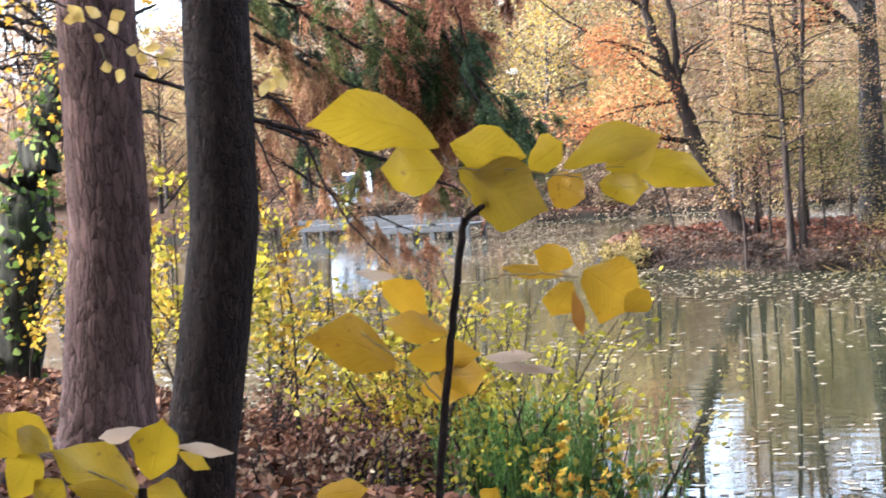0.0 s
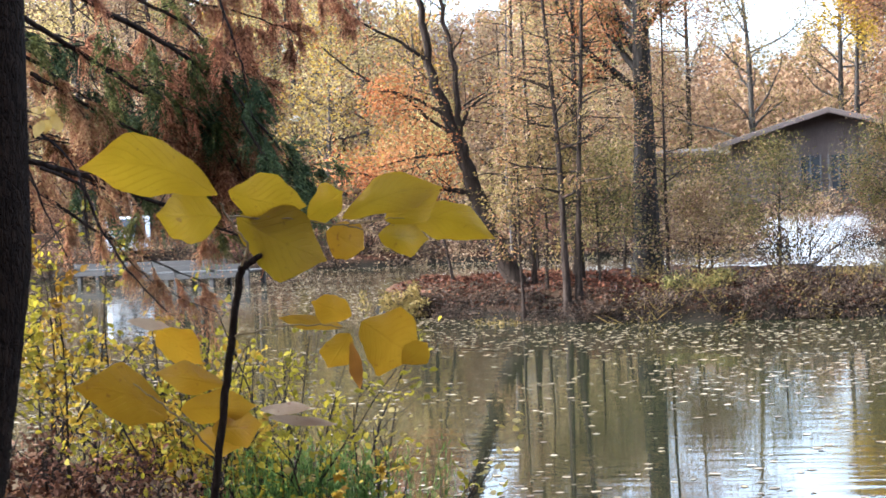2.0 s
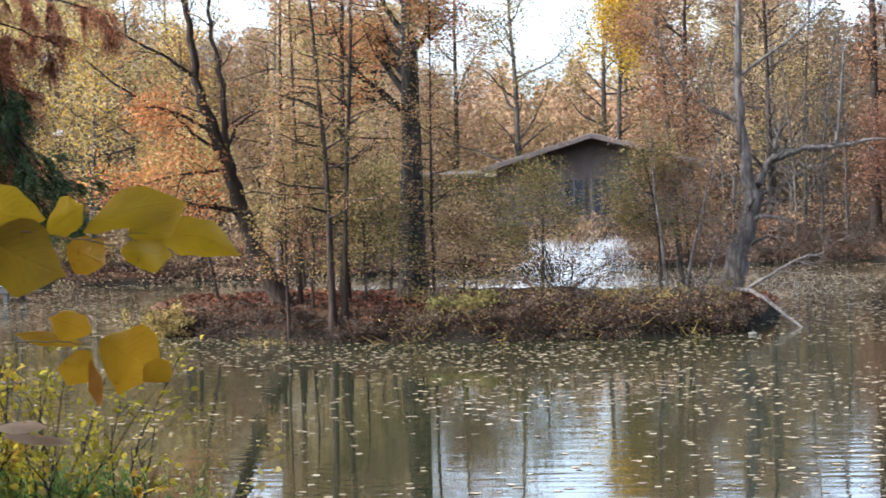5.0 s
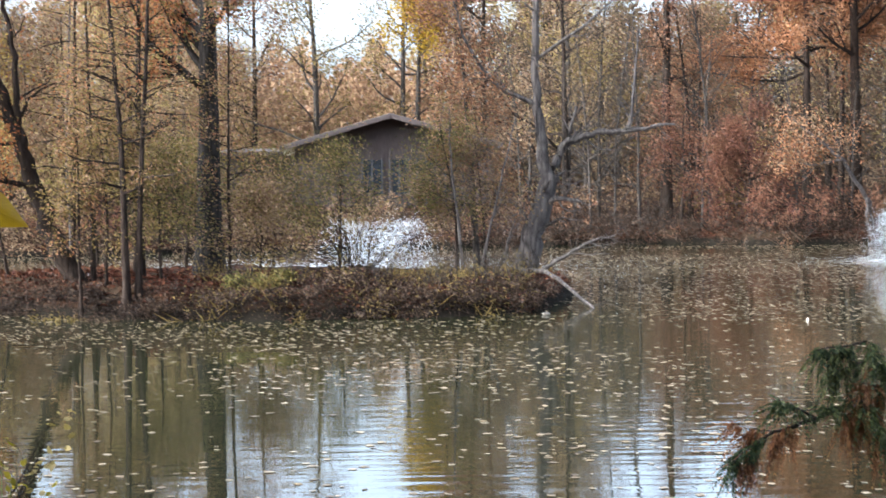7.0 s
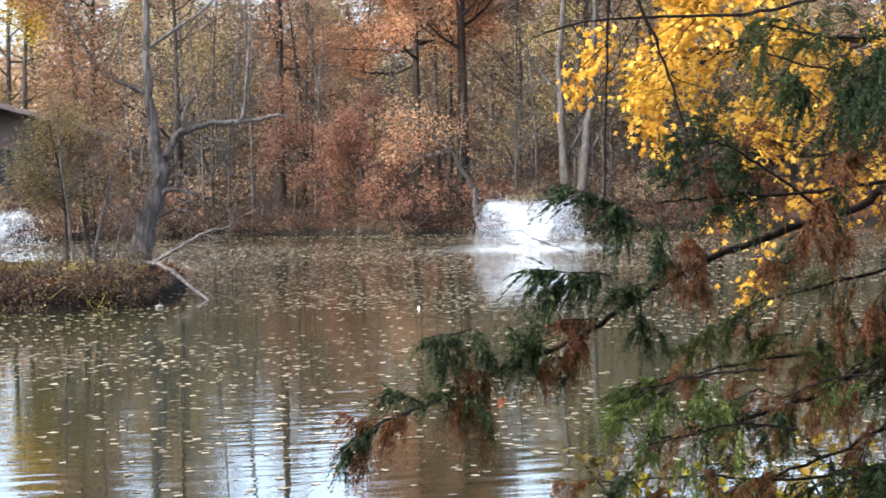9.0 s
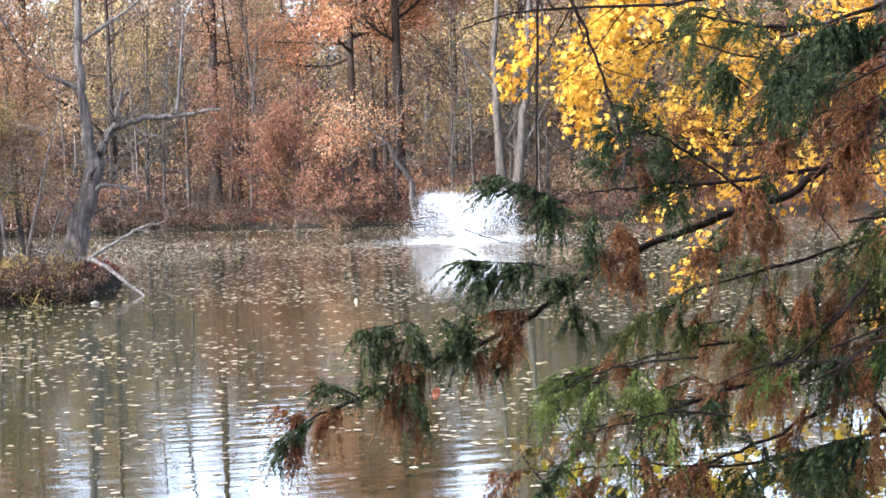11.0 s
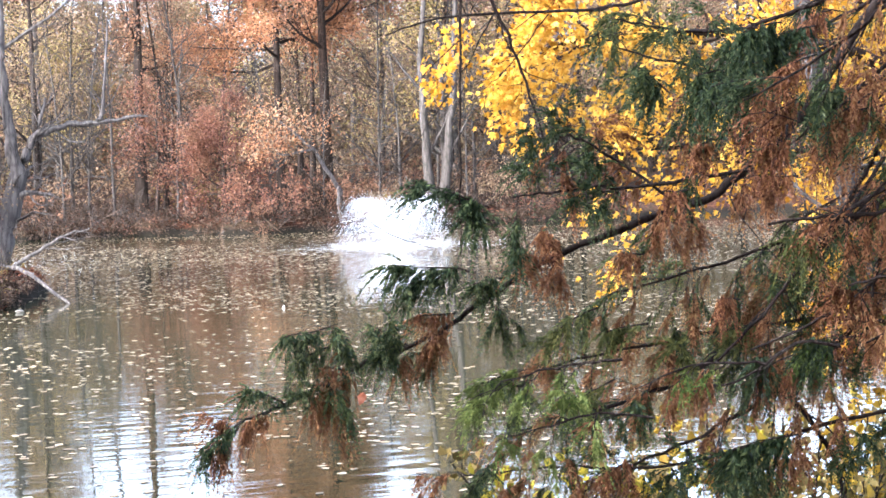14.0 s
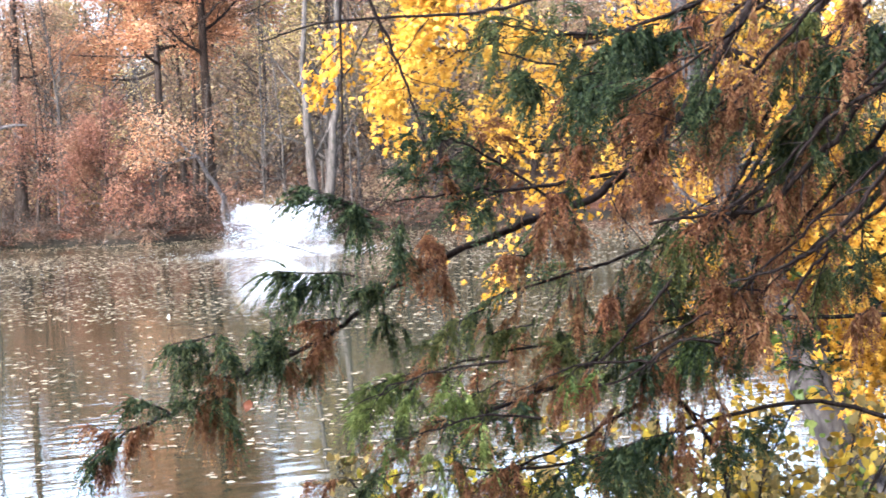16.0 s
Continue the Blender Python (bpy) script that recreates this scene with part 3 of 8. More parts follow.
# slender stems with short level twigs
for k, (x, y, h, r, s) in enumerate([(-5.66, 30.95, 7.6, 0.075, 31), (-5.47, 31.05, 8.2, 0.065, 32), (-5.75, 33.0, 9.5, 0.075, 33), (-6.6, 32.7, 8, 0.05, 34), (-6.55, 31.3, 4.6, 0.035, 35),
                                     (-6.1, 34.5, 8.5, 0.06, 36), (-4.0, 32.4, 6.5, 0.04, 37), (-7.2, 33.6, 8, 0.06, 38)]):
    tree("sapling_tree", "slender dark sapling with short level twigs and few leaves", stand(x, y, 0.05), s, h, r, BARK_BROWN, OLIVE, 3300, 0.05,
         first=0.26, boughs=32, angle=1.35, reach=0.13, twigs=4, rise=0.0, wobble=0.02, group="saplings on the island", leaf_parts=[(OLIVE, 0.4), (TAN, 0.28), (RUST, 0.16), (RUSSET, 0.22)], sides=6, jitter=0.1)
# leafy understorey
for k, (x, y, h, s, lm) in enumerate([(-5.1, 36.2, 2.8, 41, MOSSY), (-3.5, 35.6, 2.6, 42, MOSSY), (-5.25, 32.2, 2.6, 43, MOSSY), (-3.45, 32.3, 1.9, 44, TAN), (-6.2, 31.9, 3.2, 45, OLIVE), (-2.2, 37.0, 2.9, 46, MOSSY),
                                      (-8.6, 34.2, 3.6, 47, PALE), (-5.4, 36.4, 4.8, 48, TAN), (-7.3, 36.5, 5.0, 49, TAN), (0.3, 36.6, 3.4, 50, MOSSY), (0.9, 37.0, 3.0, 51, TAN)]):
    tree("understorey_tree", "small tree with a thin stem and airy yellow-green leaves", stand(x, y, 0.05), s, h, 0.035, BARK_BROWN, lm, 6000, 0.052,
         first=0.36, boughs=14, angle=1.3, reach=0.38, twigs=6, rise=0.0, group="small trees on the island", sides=5, jitter=0.2, leaf_parts=[(lm, 0.55), (OLIVE, 0.25), (TAN, 0.12), (WARM, 0.08)])
tree("tan_maple", "slim tree with dense rust and soft orange leaves", stand(0.75, 38.0, 0.05), 58, 6.6, 0.08, BARK_GREY, TAN, 12500, 0.064, first=0.22, boughs=20, angle=1.1, reach=0.2, twigs=7, rise=0.02, wobble=0.03, sides=7, jitter=0.2,
     leaf_parts=[(TAN, 0.2), (RUSSET, 0.35), (RUST, 0.45)])
for pts, s in (([(0.45, 36.0, 0.4), (0.3, 36, 1.6), (0.21, 36.0, 2.63), (0.17, 36, 3.9)], 61), ([(0.77, 36.0, 0.4), (1.0, 36, 1.5), (1.2, 36, 2.26), (1.55, 36, 3.7)], 62), ([(1.15, 35.8, 0.4), (1.3, 35.8, 1.0), (1.5, 35.7, 1.6)], 63), ([(-7.6, 35.6, 0.4), (-7.7, 35.6, 3), (-7.5, 35.6, 7)], 64)):
    limbs_tree("pale_sapling", "leafless pale-barked sapling leaning over the bank", stand(pts[0][0], pts[0][1], 0.1), BARK_ASH, [(pts, 0.042, 0.014), ([pts[1], (pts[1][0] + 0.35, pts[1][1], pts[1][2] + 0.7)], 0.02, 0.006)], s, sides=6)


def bush(name, label, at, seed, height_, spread, stems, bark, leaf, count, size, group="", category="bush", upright=0.6, oval=False):
    rng = np.random.default_rng(seed)
    top = thing(name, label, category, at, group)
    main = []
    for k in range(stems):
        a = rng.uniform(0, 2 * np.pi)
        way = (np.cos(a) * (1 - upright) , np.sin(a) * (1 - upright), upright)
        foot = (rng.normal(0, spread * 0.25), rng.normal(0, spread * 0.25), -0.08)
        main.append(limb(rng, foot, way, height_ * rng.uniform(0.6, 1.1), 0.012, 0.004, 6, 0.14, -0.01))
    fine = [c for b in main for c in branch_out(rng, b, 5, 0.25, 1.0, 0.7, height_ * 0.35, 0.6, 0.2, 0.0, 4)]
    co, fa = tubes(main, 4)
    co2, fa2 = tubes(fine, 3)
    tagged(link_mesh("stem", np.concatenate([co, co2]), np.concatenate([fa, fa2 + len(co)]), bark, False, top), kind="stuff")
    if count:
        co, fa = spread_leaves(rng, fine, count, size, 0.1, 0.05, oval=oval)
        tagged(link_mesh("foliage", co, fa, leaf, False, top), kind="stuff")
    return top


bush("green_bush", "low grey-green bush at the island's edge", stand(-3.2, 31.1), 71, 0.45, 1.2, 22, BARK_BROWN, MOSSY, 1700, 0.07)
bush("green_bush", "low yellow-green bush at the island's edge", stand(-9.3, 33.3), 72, 0.9, 1.2, 20, BARK_BROWN, OLIVE, 2200, 0.07)
bush("bare_bush", "dense bare bush with dark upright twigs", stand(-1.75, 34.0), 73, 1.8, 0.9, 34, BARK_BROWN, OLIVE, 350, 0.07)
for k, (x, y, h, lm) in enumerate([(-1.8, 31.2, 0.7, DRY), (-0.9, 31.3, 0.75, DRY), (0.2, 31.6, 0.7, DRY), (1.0, 31.9, 0.65, DRY), (1.7, 32.5, 0.6, DRY), (-0.3, 32.2, 0.8, OLIVE), (0.8, 33.0, 0.7, OLIVE), (-2.3, 31.6, 0.7, TAN), (-4.3, 31.0, 0.5, DRY), (-6.8, 31.2, 0.5, OLIVE), (1.4, 34.6, 0.6, OLIVE), (-1.3, 30.75, 0.6, DRY), (-0.5, 30.8, 0.55, DRY), (0.5, 30.95, 0.6, DRY), (1.3, 31.25, 0.55, DRY), (-2.4, 30.7, 0.6, DRY), (-3.8, 30.7, 0.5, DRY), (-0.8, 33.2, 0.8, OLIVE), (-1.8, 32.6, 0.75, DRY), (0.2, 34.3, 0.7, OLIVE), (-4.9, 30.8, 0.4, DRY), (-6.0, 31.0, 0.4, DRY)]):
    bush("dry_bush", "low tangled brown undergrowth on the island's bank", stand(x, y), 80 + k, h * 0.55, 1.1, 20, BARK_BROWN, lm, 900, 0.055, "undergrowth on the island", upright=0.5)

for k, (x, y, h) in enumerate([(-2.6, 31.3, 0.7), (-0.2, 31.3, 0.6), (0.7, 31.7, 0.75), (1.25, 32.2, 0.6), (-1.1, 31.6, 0.8), (1.0, 34.2, 0.9), (-3.6, 31.2, 0.6), (0.2, 33.0, 0.9), (1.55, 33.6, 0.7)]):
    bush("bare_bush", "small bare bush with thin grey-brown twigs on the bank", stand(x, y), 130 + k, h, 0.5, 12, BARK_GREY, DRY, 60, 0.05, "bare bushes on the island", upright=0.8)

log, _, _, _ = limbs_tree("fallen_branch", "bare grey branch fallen from the bank into the water", stand(1.5, 34.5, 0.1), BARK_ASH, [
    ([(1.5, 34.5, 0.62), (2.0, 33.4, 0.62), (2.35, 32.7, 0.34), (2.78, 31.95, -0.02)], 0.05, 0.03),
    ([(1.88, 33.6, 0.62), (2.55, 33.7, 1.0), (3.0, 33.8, 1.22), (3.36, 33.83, 1.28)], 0.045, 0.015)], 91, category="branch")


def stone(name, label, at, size, seed, material):
    rng = np.random.default_rng(seed)
    bm = bmesh.new()
    bmesh.ops.create_icosphere(bm, subdivisions=2, radius=1.0)
    for v in bm.verts:
        v.co = Vector((v.co.x * size[0], v.co.y * size[1], v.co.z * size[2])) * float(1 + 0.12 * rng.standard_normal())
    ob = part(name, bm, material, None, "", True)
    ob.location = at
    return tagged(ob, label, "stone")


PALE_STONE = plain_material("pale_stone", (0.06, 0.05, 0.038), (0.13, 0.112, 0.09), 30, 0.85)
stone("stone", "pale stone lying in shallow water at the bank", (1.8, 30.55, 0.02), (0.075, 0.05, 0.035), 1, PALE_STONE)

# ---- fountains ----
SPRAY = shader("white_spray")
SPRAY_MAT, st, so, sadd = SPRAY
a, b, c = sadd("BsdfDiffuse"), sadd("BsdfTranslucent"), sadd("MixShader", Fac=0.5)
a.inputs[0].default_value = b.inputs[0].default_value = (0.78, 0.80, 0.83, 1)
st.links.new(a.outputs[0], c.inputs[1]), st.links.new(b.outputs[0], c.inputs[2]), st.links.new(c.outputs[0], so.inputs[0])
METAL = plain_material("dark_plastic", (0.02, 0.02, 0.022), (0.05, 0.05, 0.055), 20, 0.5)


def fountain(x, y, peak, reach, seed, drops=24000, foam=1.35, drift_x=0.0):
    rng = np.random.default_rng(seed)
    top = thing("fountain", "white spray fountain on a floating base in the pond", "fountain", (x, y, 0), "pond fountains")
    shell = rng.uniform(0, 1, drops) < 0.5  # most of the water flies in one bell, the rest fills it
    tall = peak * np.where(shell, rng.normal(0.97, 0.03, drops), rng.uniform(0.35, 1.0, drops))
    out = reach * np.where(shell, rng.normal(0.92, 0.09, drops), rng.uniform(0.25, 1.0, drops))
    turn = rng.uniform(0, 2 * np.pi, drops)
    f = rng.uniform(0.02, 1.0, drops)
    r = 0.05 + out * f ** 0.62
    z = 4 * tall * f * (1 - f) + 0.03
    mist = rng.uniform(0, 1, (drops, 1))
    drift = rng.normal(0, 0.025, (drops, 3)) + rng.normal(0, 1, (drops, 3)) * np.where(mist < 0.16, 0.17, np.where(mist < 0.65, 0.07, 0.03))
    p = np.stack([r * np.cos(turn), r * np.sin(turn), z], 1) + drift
    p[:, 2] = np.maximum(p[:, 2], 0.02)
    slope = 4 * tall * (1 - 2 * f) / out
    way = unit(np.stack([np.cos(turn), np.sin(turn), slope], 1))
    n = int(4200 * foam ** 2)  # splashes and foam round it
    a = rng.uniform(0, 2 * np.pi, n)
    q = reach * foam * np.abs(rng.normal(0, 0.62, n))
    p = np.concatenate([p, np.stack([q * np.cos(a) + drift_x, q * np.sin(a), 0.02 + rng.exponential(0.02, n)], 1)])
    way = np.concatenate([way, unit(rng.normal(0, 1, (n, 3)) * [1, 1, 0.3])])
    s = rng.uniform(0.5, 1.2, len(p))[:, None]
    side = unit(np.cross(way, rng.normal(0, 1, (len(p), 3))))
    co = np.stack([p - way * 0.0095 * s, p + side * 0.003 * s, p + way * 0.0095 * s, p - side * 0.003 * s], 1).reshape(-1, 3)
    k = np.arange(len(p))[:, None] * 4
    fa = np.concatenate([k + [0, 1, 2], k + [0, 2, 3]], 1).reshape(-1, 3)
    tagged(link_mesh("spray", co, fa, SPRAY_MAT, False, top), kind="stuff")
    bm = bmesh.new()
    bmesh.ops.create_cone(bm, cap_ends=True, segments=20, radius1=0.32, radius2=0.26, depth=0.1)
    bmesh.ops.translate(bm, verts=bm.verts, vec=(0, 0, 0.01))
    part("float", bm, METAL, top)
    bm = bmesh.new()
    bmesh.ops.create_cone(bm, cap_ends=True, segments=14, radius1=0.07, radius2=0.05, depth=0.12)
    bmesh.ops.translate(bm, verts=bm.verts, vec=(0, 0, 0.11))
    part("nozzle", bm, METAL, top)
    return top


fountain(13.2, 47.4, 1.3, 1.6, 5, 58000, 1.6)
fountain(-1.85, 47.0, 1.3, 1.75, 6, 30000, 3.5, -1.9)

# ---- the far shore ----
BOARD = plain_material("dark_brown_boards", (0.026, 0.0172, 0.0145), (0.060, 0.0415, 0.035), 5, 0.8, 0, 0.01, (6, 6, 0.6))
ROOF = plain_material("grey_brown_shingles", (0.060, 0.045, 0.038), (0.12, 0.092, 0.078), 12, 0.95)
CREAM = plain_material("cream_paint", (0.4320, 0.3744, 0.3024), (0.5400, 0.4752, 0.3960), 4, 0.6)
DARKGLASS = plain_material("dark_glass", (0.012, 0.014, 0.018), (0.03, 0.034, 0.04), 2, 0.12)


def house(x, y, z):
    top = thing("house", "low dark brown board house with a shallow gable roof", "house", (x, y, z))
    w, d, eave, peak = 9.2, 9.0, 2.75, 4.05
    bm = bmesh.new()
    shape = [(-w / 2, -0.3), (w / 2, -0.3), (w / 2, eave), (0, peak), (-w / 2, eave)]
    f = bm.faces.new([bm.verts.new((a, 0, b)) for a, b in shape])
    ext = bmesh.ops.extrude_face_region(bm, geom=[f])["geom"]
    bmesh.ops.translate(bm, verts=[v for v in ext if isinstance(v, bmesh.types.BMVert)], vec=(0, d, 0))
    bmesh.ops.recalc_face_normals(bm, faces=bm.faces)
    wall = part("wall", bm, BOARD, top)
    slope = math.atan2(peak - eave, w / 2)
    for s in (-1, 1):
        bm = bmesh.new()
        box(bm, (w / 2 / math.cos(slope) + 0.55, d + 1.5, 0.16), (s * (w / 4 + 0.22), d / 2 - 0.35, (peak + eave) / 2 + 0.02), Matrix.Rotation(s * slope, 4, "Y"), 0.01)
        roof = part("roof", bm, ROOF, top)
        bm = bmesh.new()
        box(bm, (w / 2 / math.cos(slope) + 0.5, 0.06, 0.2), (s * (w / 4 + 0.22), -1.13, (peak + eave) / 2 - 0.03), Matrix.Rotation(s * slope, 4, "Y"))
        part("fascia", bm, BOARD, roof)
    for px in np.arange(-4.4, 4.6, 0.62):  # board battens
        bm = bmesh.new()
        top_z = eave + (peak - eave) * (1 - abs(px) / (w / 2)) - 0.15
        box(bm, (0.06, 0.04, top_z), (px, -0.022, top_z / 2))
        part("batten", bm, BOARD, wall)
    for px, pw, pz, ph in ((-0.9, 0.9, 1.3, 1.6), (0.35, 0.9, 1.3, 1.6), (1.6, 0.9, 1.1, 2.0), (2.9, 0.9, 1.3, 1.6)):
        bm = bmesh.new()
        box(bm, (pw, 0.05, ph), (px, -0.07, pz))
        win = part("window", bm, DARKGLASS, top)
        for off in (-pw / 2, 0, pw / 2):
            bm = bmesh.new()
            box(bm, (0.07, 0.06, ph + 0.1), (px + off, -0.12, pz), None, 0.01)
            part("frame", bm, METAL, win)
    for px in (-1.5, 0.0, 1.0, 2.3, 3.6):  # porch posts
        bm = bmesh.new()
        box(bm, (0.11, 0.11, 2.6), (px, -0.95, 1.3), None, 0.01)
        part("post", bm, BARK_GREY, top)
    bm = bmesh.new()
    box(bm, (5.6, 0.06, 0.08), (1.1, -0.95, 0.95))
    box(bm, (5.6, 0.06, 0.08), (1.1, -0.95, 0.35))
    part("rail", bm, BARK_GREY, top)
    bm = bmesh.new()
    box(bm, (5.9, 1.3, 0.14), (1.1, -0.6, -0.02), None, 0.01)
    part("porch_floor", bm, BARK_GREY, top)
    bm = bmesh.new()
    box(bm, (0.5, 0.12, 0.5), (-w / 2 - 0.1, -0.2, eave - 0.12))
    part("eave_end", bm, CREAM, top, "sunlit cream-painted end of the eaves")
    bm = bmesh.new()
    box(bm, (4.6, 4.0, 2.6), (-w / 2 - 2.0, d + 1, 1.2))
    wing = part("side_wing", bm, BOARD, top)
    bm = bmesh.new()
    box(bm, (5.4, 4.8, 0.14), (-w / 2 - 2.2, d + 1, 2.75), Matrix.Rotation(0.06, 4, "X"))
    part("wing_roof", bm, ROOF, wing)
    bm = bmesh.new()
    box(bm, (5.4, 0.08, 0.2), (-w / 2 - 2.2, d - 1.45, 2.6))
    part("wing_eave", bm, BOARD, wing)
    return top


house(-2.3, 80.0, stand(-2.3, 80.0)[2])

# woods: a few kinds, built once and copied
WOODS = [("tan_tree", "woodland tree with thin tan autumn leaves", TAN, None, BARK_BROWN), ("yellow_tree", "woodland tree with pale yellow leaves", YELLOW, [(PALE, 0.65), (TAN, 0.35)], BARK_GREY),
         ("rust_tree", "woodland tree with rust-brown leaves", RUST, [(RUST, 0.6), (RUSSET, 0.25), (TAN, 0.2)], BARK_BROWN), ("olive_tree", "woodland tree with olive-yellow leaves", OLIVE, [(OLIVE, 0.7), (TAN, 0.3)], BARK_GREY), ("brown_tree", "woodland tree with dull brown withered leaves", DULL, [(DULL, 0.8), (RUST, 0.25)], BARK_BROWN)]
protos = []
for k, (name, label, lm, shares, bark) in enumerate(WOODS):
    for v in range(2):
        protos.append(tree(name, label, stand(-30 + 8 * k + 4 * v, 84 + v * 9, 0.1), 200 + 10 * k + v, 13.5, 0.19, bark, lm, 7000, 0.135, first=0.16, boughs=18, reach=0.3, twigs=5, wobble=0.02, leaf_parts=shares, sides=7, jitter=0.35, group="far woods", flare=1.3))
rng = np.random.default_rng(77)
spots = []
for k in range(520):
    x, y = rng.uniform(-50, 52), rng.uniform(63, 108)
    if abs(x) > 0.75 * y or y < np.interp(x, FAR_X, FAR_Y) + 2.5:
        continue
    if -9 < x < 4.5 and y < 93 or (-11 < x < -1 and y >= 70) or (10.5 < x < 18.5 and y < 71):
        continue
    if any((x - a) ** 2 + (y - b) ** 2 < (1.5 + 0.028 * y if x > 2 or x < -20 else 1.9 + 0.033 * y) ** 2 for a, b in spots):
        continue
    spots.append((x, y))


def skyline(turn):
    """How high, in degrees, the woods may reach in each direction: open sky shows between the crowns."""
    top = (8.8 if turn < -9 else 11.0 if turn < 2 else 7.6) + 1.5 * math.sin(turn * 1.9) + math.sin(turn * 4.3 + 1)
    for middle, half, low in ((-4.4, 3.8, 4.7), (-3.5, 2.2, 4.5), (7.3, 2.9, 5.9), (15.8, 1.4, 6.0), (-14.1, 2.0, 5.9), (-31.0, 1.6, 4.8), (24.5, 1.2, 7.0), (30.0, 2.5, 5.5), (-9.3, 1.3, 6.6), (12.6, 0.5, 7.5)):
        if abs(turn - middle) < half:
            top = low
    return top


for x, y in spots:
    k = int(rng.choice(10, p=[0.1, 0.1, 0.05, 0.05, 0.07, 0.07, 0.1, 0.1, 0.18, 0.18] if x > 2 else [0.13, 0.13, 0.25, 0.25, 0.07, 0.07, 0.05, 0.05, 0.0, 0.0]))
    z = stand(x, y)[2]
    limit = (2.4 + math.tan(radians(skyline(math.degrees(math.atan2(x, y))))) * math.hypot(x, y) - z) / 14.1
    copy_thing(protos[k], Matrix.Translation(stand(x, y, 0.1)) @ Matrix.Rotation(rng.uniform(0, 6.28), 4, "Z") @ Matrix.Diagonal((*([min(rng.uniform(0.95, 1.45), limit)] * 3), 1)))
bare = tree("leafless_tree", "leafless grey tree with a haze of fine twigs", stand(10.2, 66.0, 0.1), 731, 11, 0.085, BARK_GREY, TAN, 260, 0.1, first=0.12, boughs=26, reach=0.3, twigs=9, wobble=0.03, jitter=0.3, group="leafless trees on the far shore", twig_share=0.55)
for x, y, s in ((13.0, 63.4, 0.6), (18.0, 63.5, 0.75), (19.6, 64.0, 0.8), (21.5, 65, 0.9), (6.6, 66.5, 0.75), (4.6, 66.2, 0.6), (16.9, 62.6, 0.5), (23.5, 64, 0.8), (3.6, 71, 0.9), (12.0, 68.0, 1.0), (5.6, 65.2, 0.7), (7.4, 65.4, 0.8), (9.6, 64.2, 0.65), (3.0, 65.6, 0.7), (17.6, 65.2, 0.85), (20.4, 62.8, 0.6), (22.6, 63.4, 0.7), (14.9, 63.2, 0.5), (6.2, 68.5, 0.95), (24.8, 65.5, 0.8)):
    copy_thing(bare, Matrix.Translation(stand(x, y, 0.1)) @ Matrix.Rotation(x * 2.4, 4, "Z") @ Matrix.Diagonal((s, s, s, 1)))
# shore bushes, a bare thicket among them
shore = [bush("shore_bush", label, stand(x, float(np.interp(x, FAR_X, FAR_Y)) + 1.2), 300 + k, h, 2.2, 13, bark, lm, int(n * 0.75), 0.11, "bushes along the far shore", upright=up)
         for k, (x, lm, n, h, up, bark, label) in enumerate([(12.2, RED, 1500, 2.4, 0.5, BARK_BROWN, "dusty red bush hanging over the far bank"), (4.0, RUST, 1300, 2.6, 0.55, BARK_BROWN, "rust-brown bush on the far bank"), (-14, TAN, 1500, 2.8, 0.6, BARK_BROWN, "tan bush on the far bank"),
                                                              (18, DRY, 500, 2.4, 0.5, BARK_GREY, "nearly bare grey bush on the far bank"), (7.0, RED, 0, 2.2, 0.5, BARK_GREY, "bare grey thicket on the far bank"), (-20, OLIVE, 1300, 2.2, 0.6, BARK_BROWN, "olive-yellow bush on the far bank")])]
for k in range(150):
    x = rng.uniform(-36, 44)
    y = float(np.interp(x, FAR_X, FAR_Y)) + (rng.uniform(0.2, 1.2) if k < 60 else rng.uniform(0.8, 9) if k < 120 else rng.uniform(9, 26))
    if -8 < x < 3.5 and 66 < y < 92:
        continue
    copy_thing(shore[int(rng.choice(6, p=[0.1, 0.2, 0.2, 0.2, 0.2, 0.1]))], Matrix.Translation(stand(x, y)) @ Matrix.Rotation(rng.uniform(0, 6.28), 4, "Z") @ Matrix.Diagonal((*([rng.uniform(0.3, 0.65) if k < 60 else rng.uniform(0.4, 1.25)] * 3), 1)))



for x, k in ((4.4, 0.5), (5.3, 0.7), (6.1, 0.6), (7.0, 0.75), (8.0, 0.55), (9.2, 0.5), (16.6, 0.5), (18.3, 0.6), (20.3, 0.6)):
    copy_thing(shore[4], Matrix.Translation(stand(x, float(np.interp(x, FAR_X, FAR_Y)) + 0.5 + 0.3 * math.sin(9 * x))) @ Matrix.Rotation(5 * x, 4, "Z") @ Matrix.Diagonal((k, k, k, 1)))


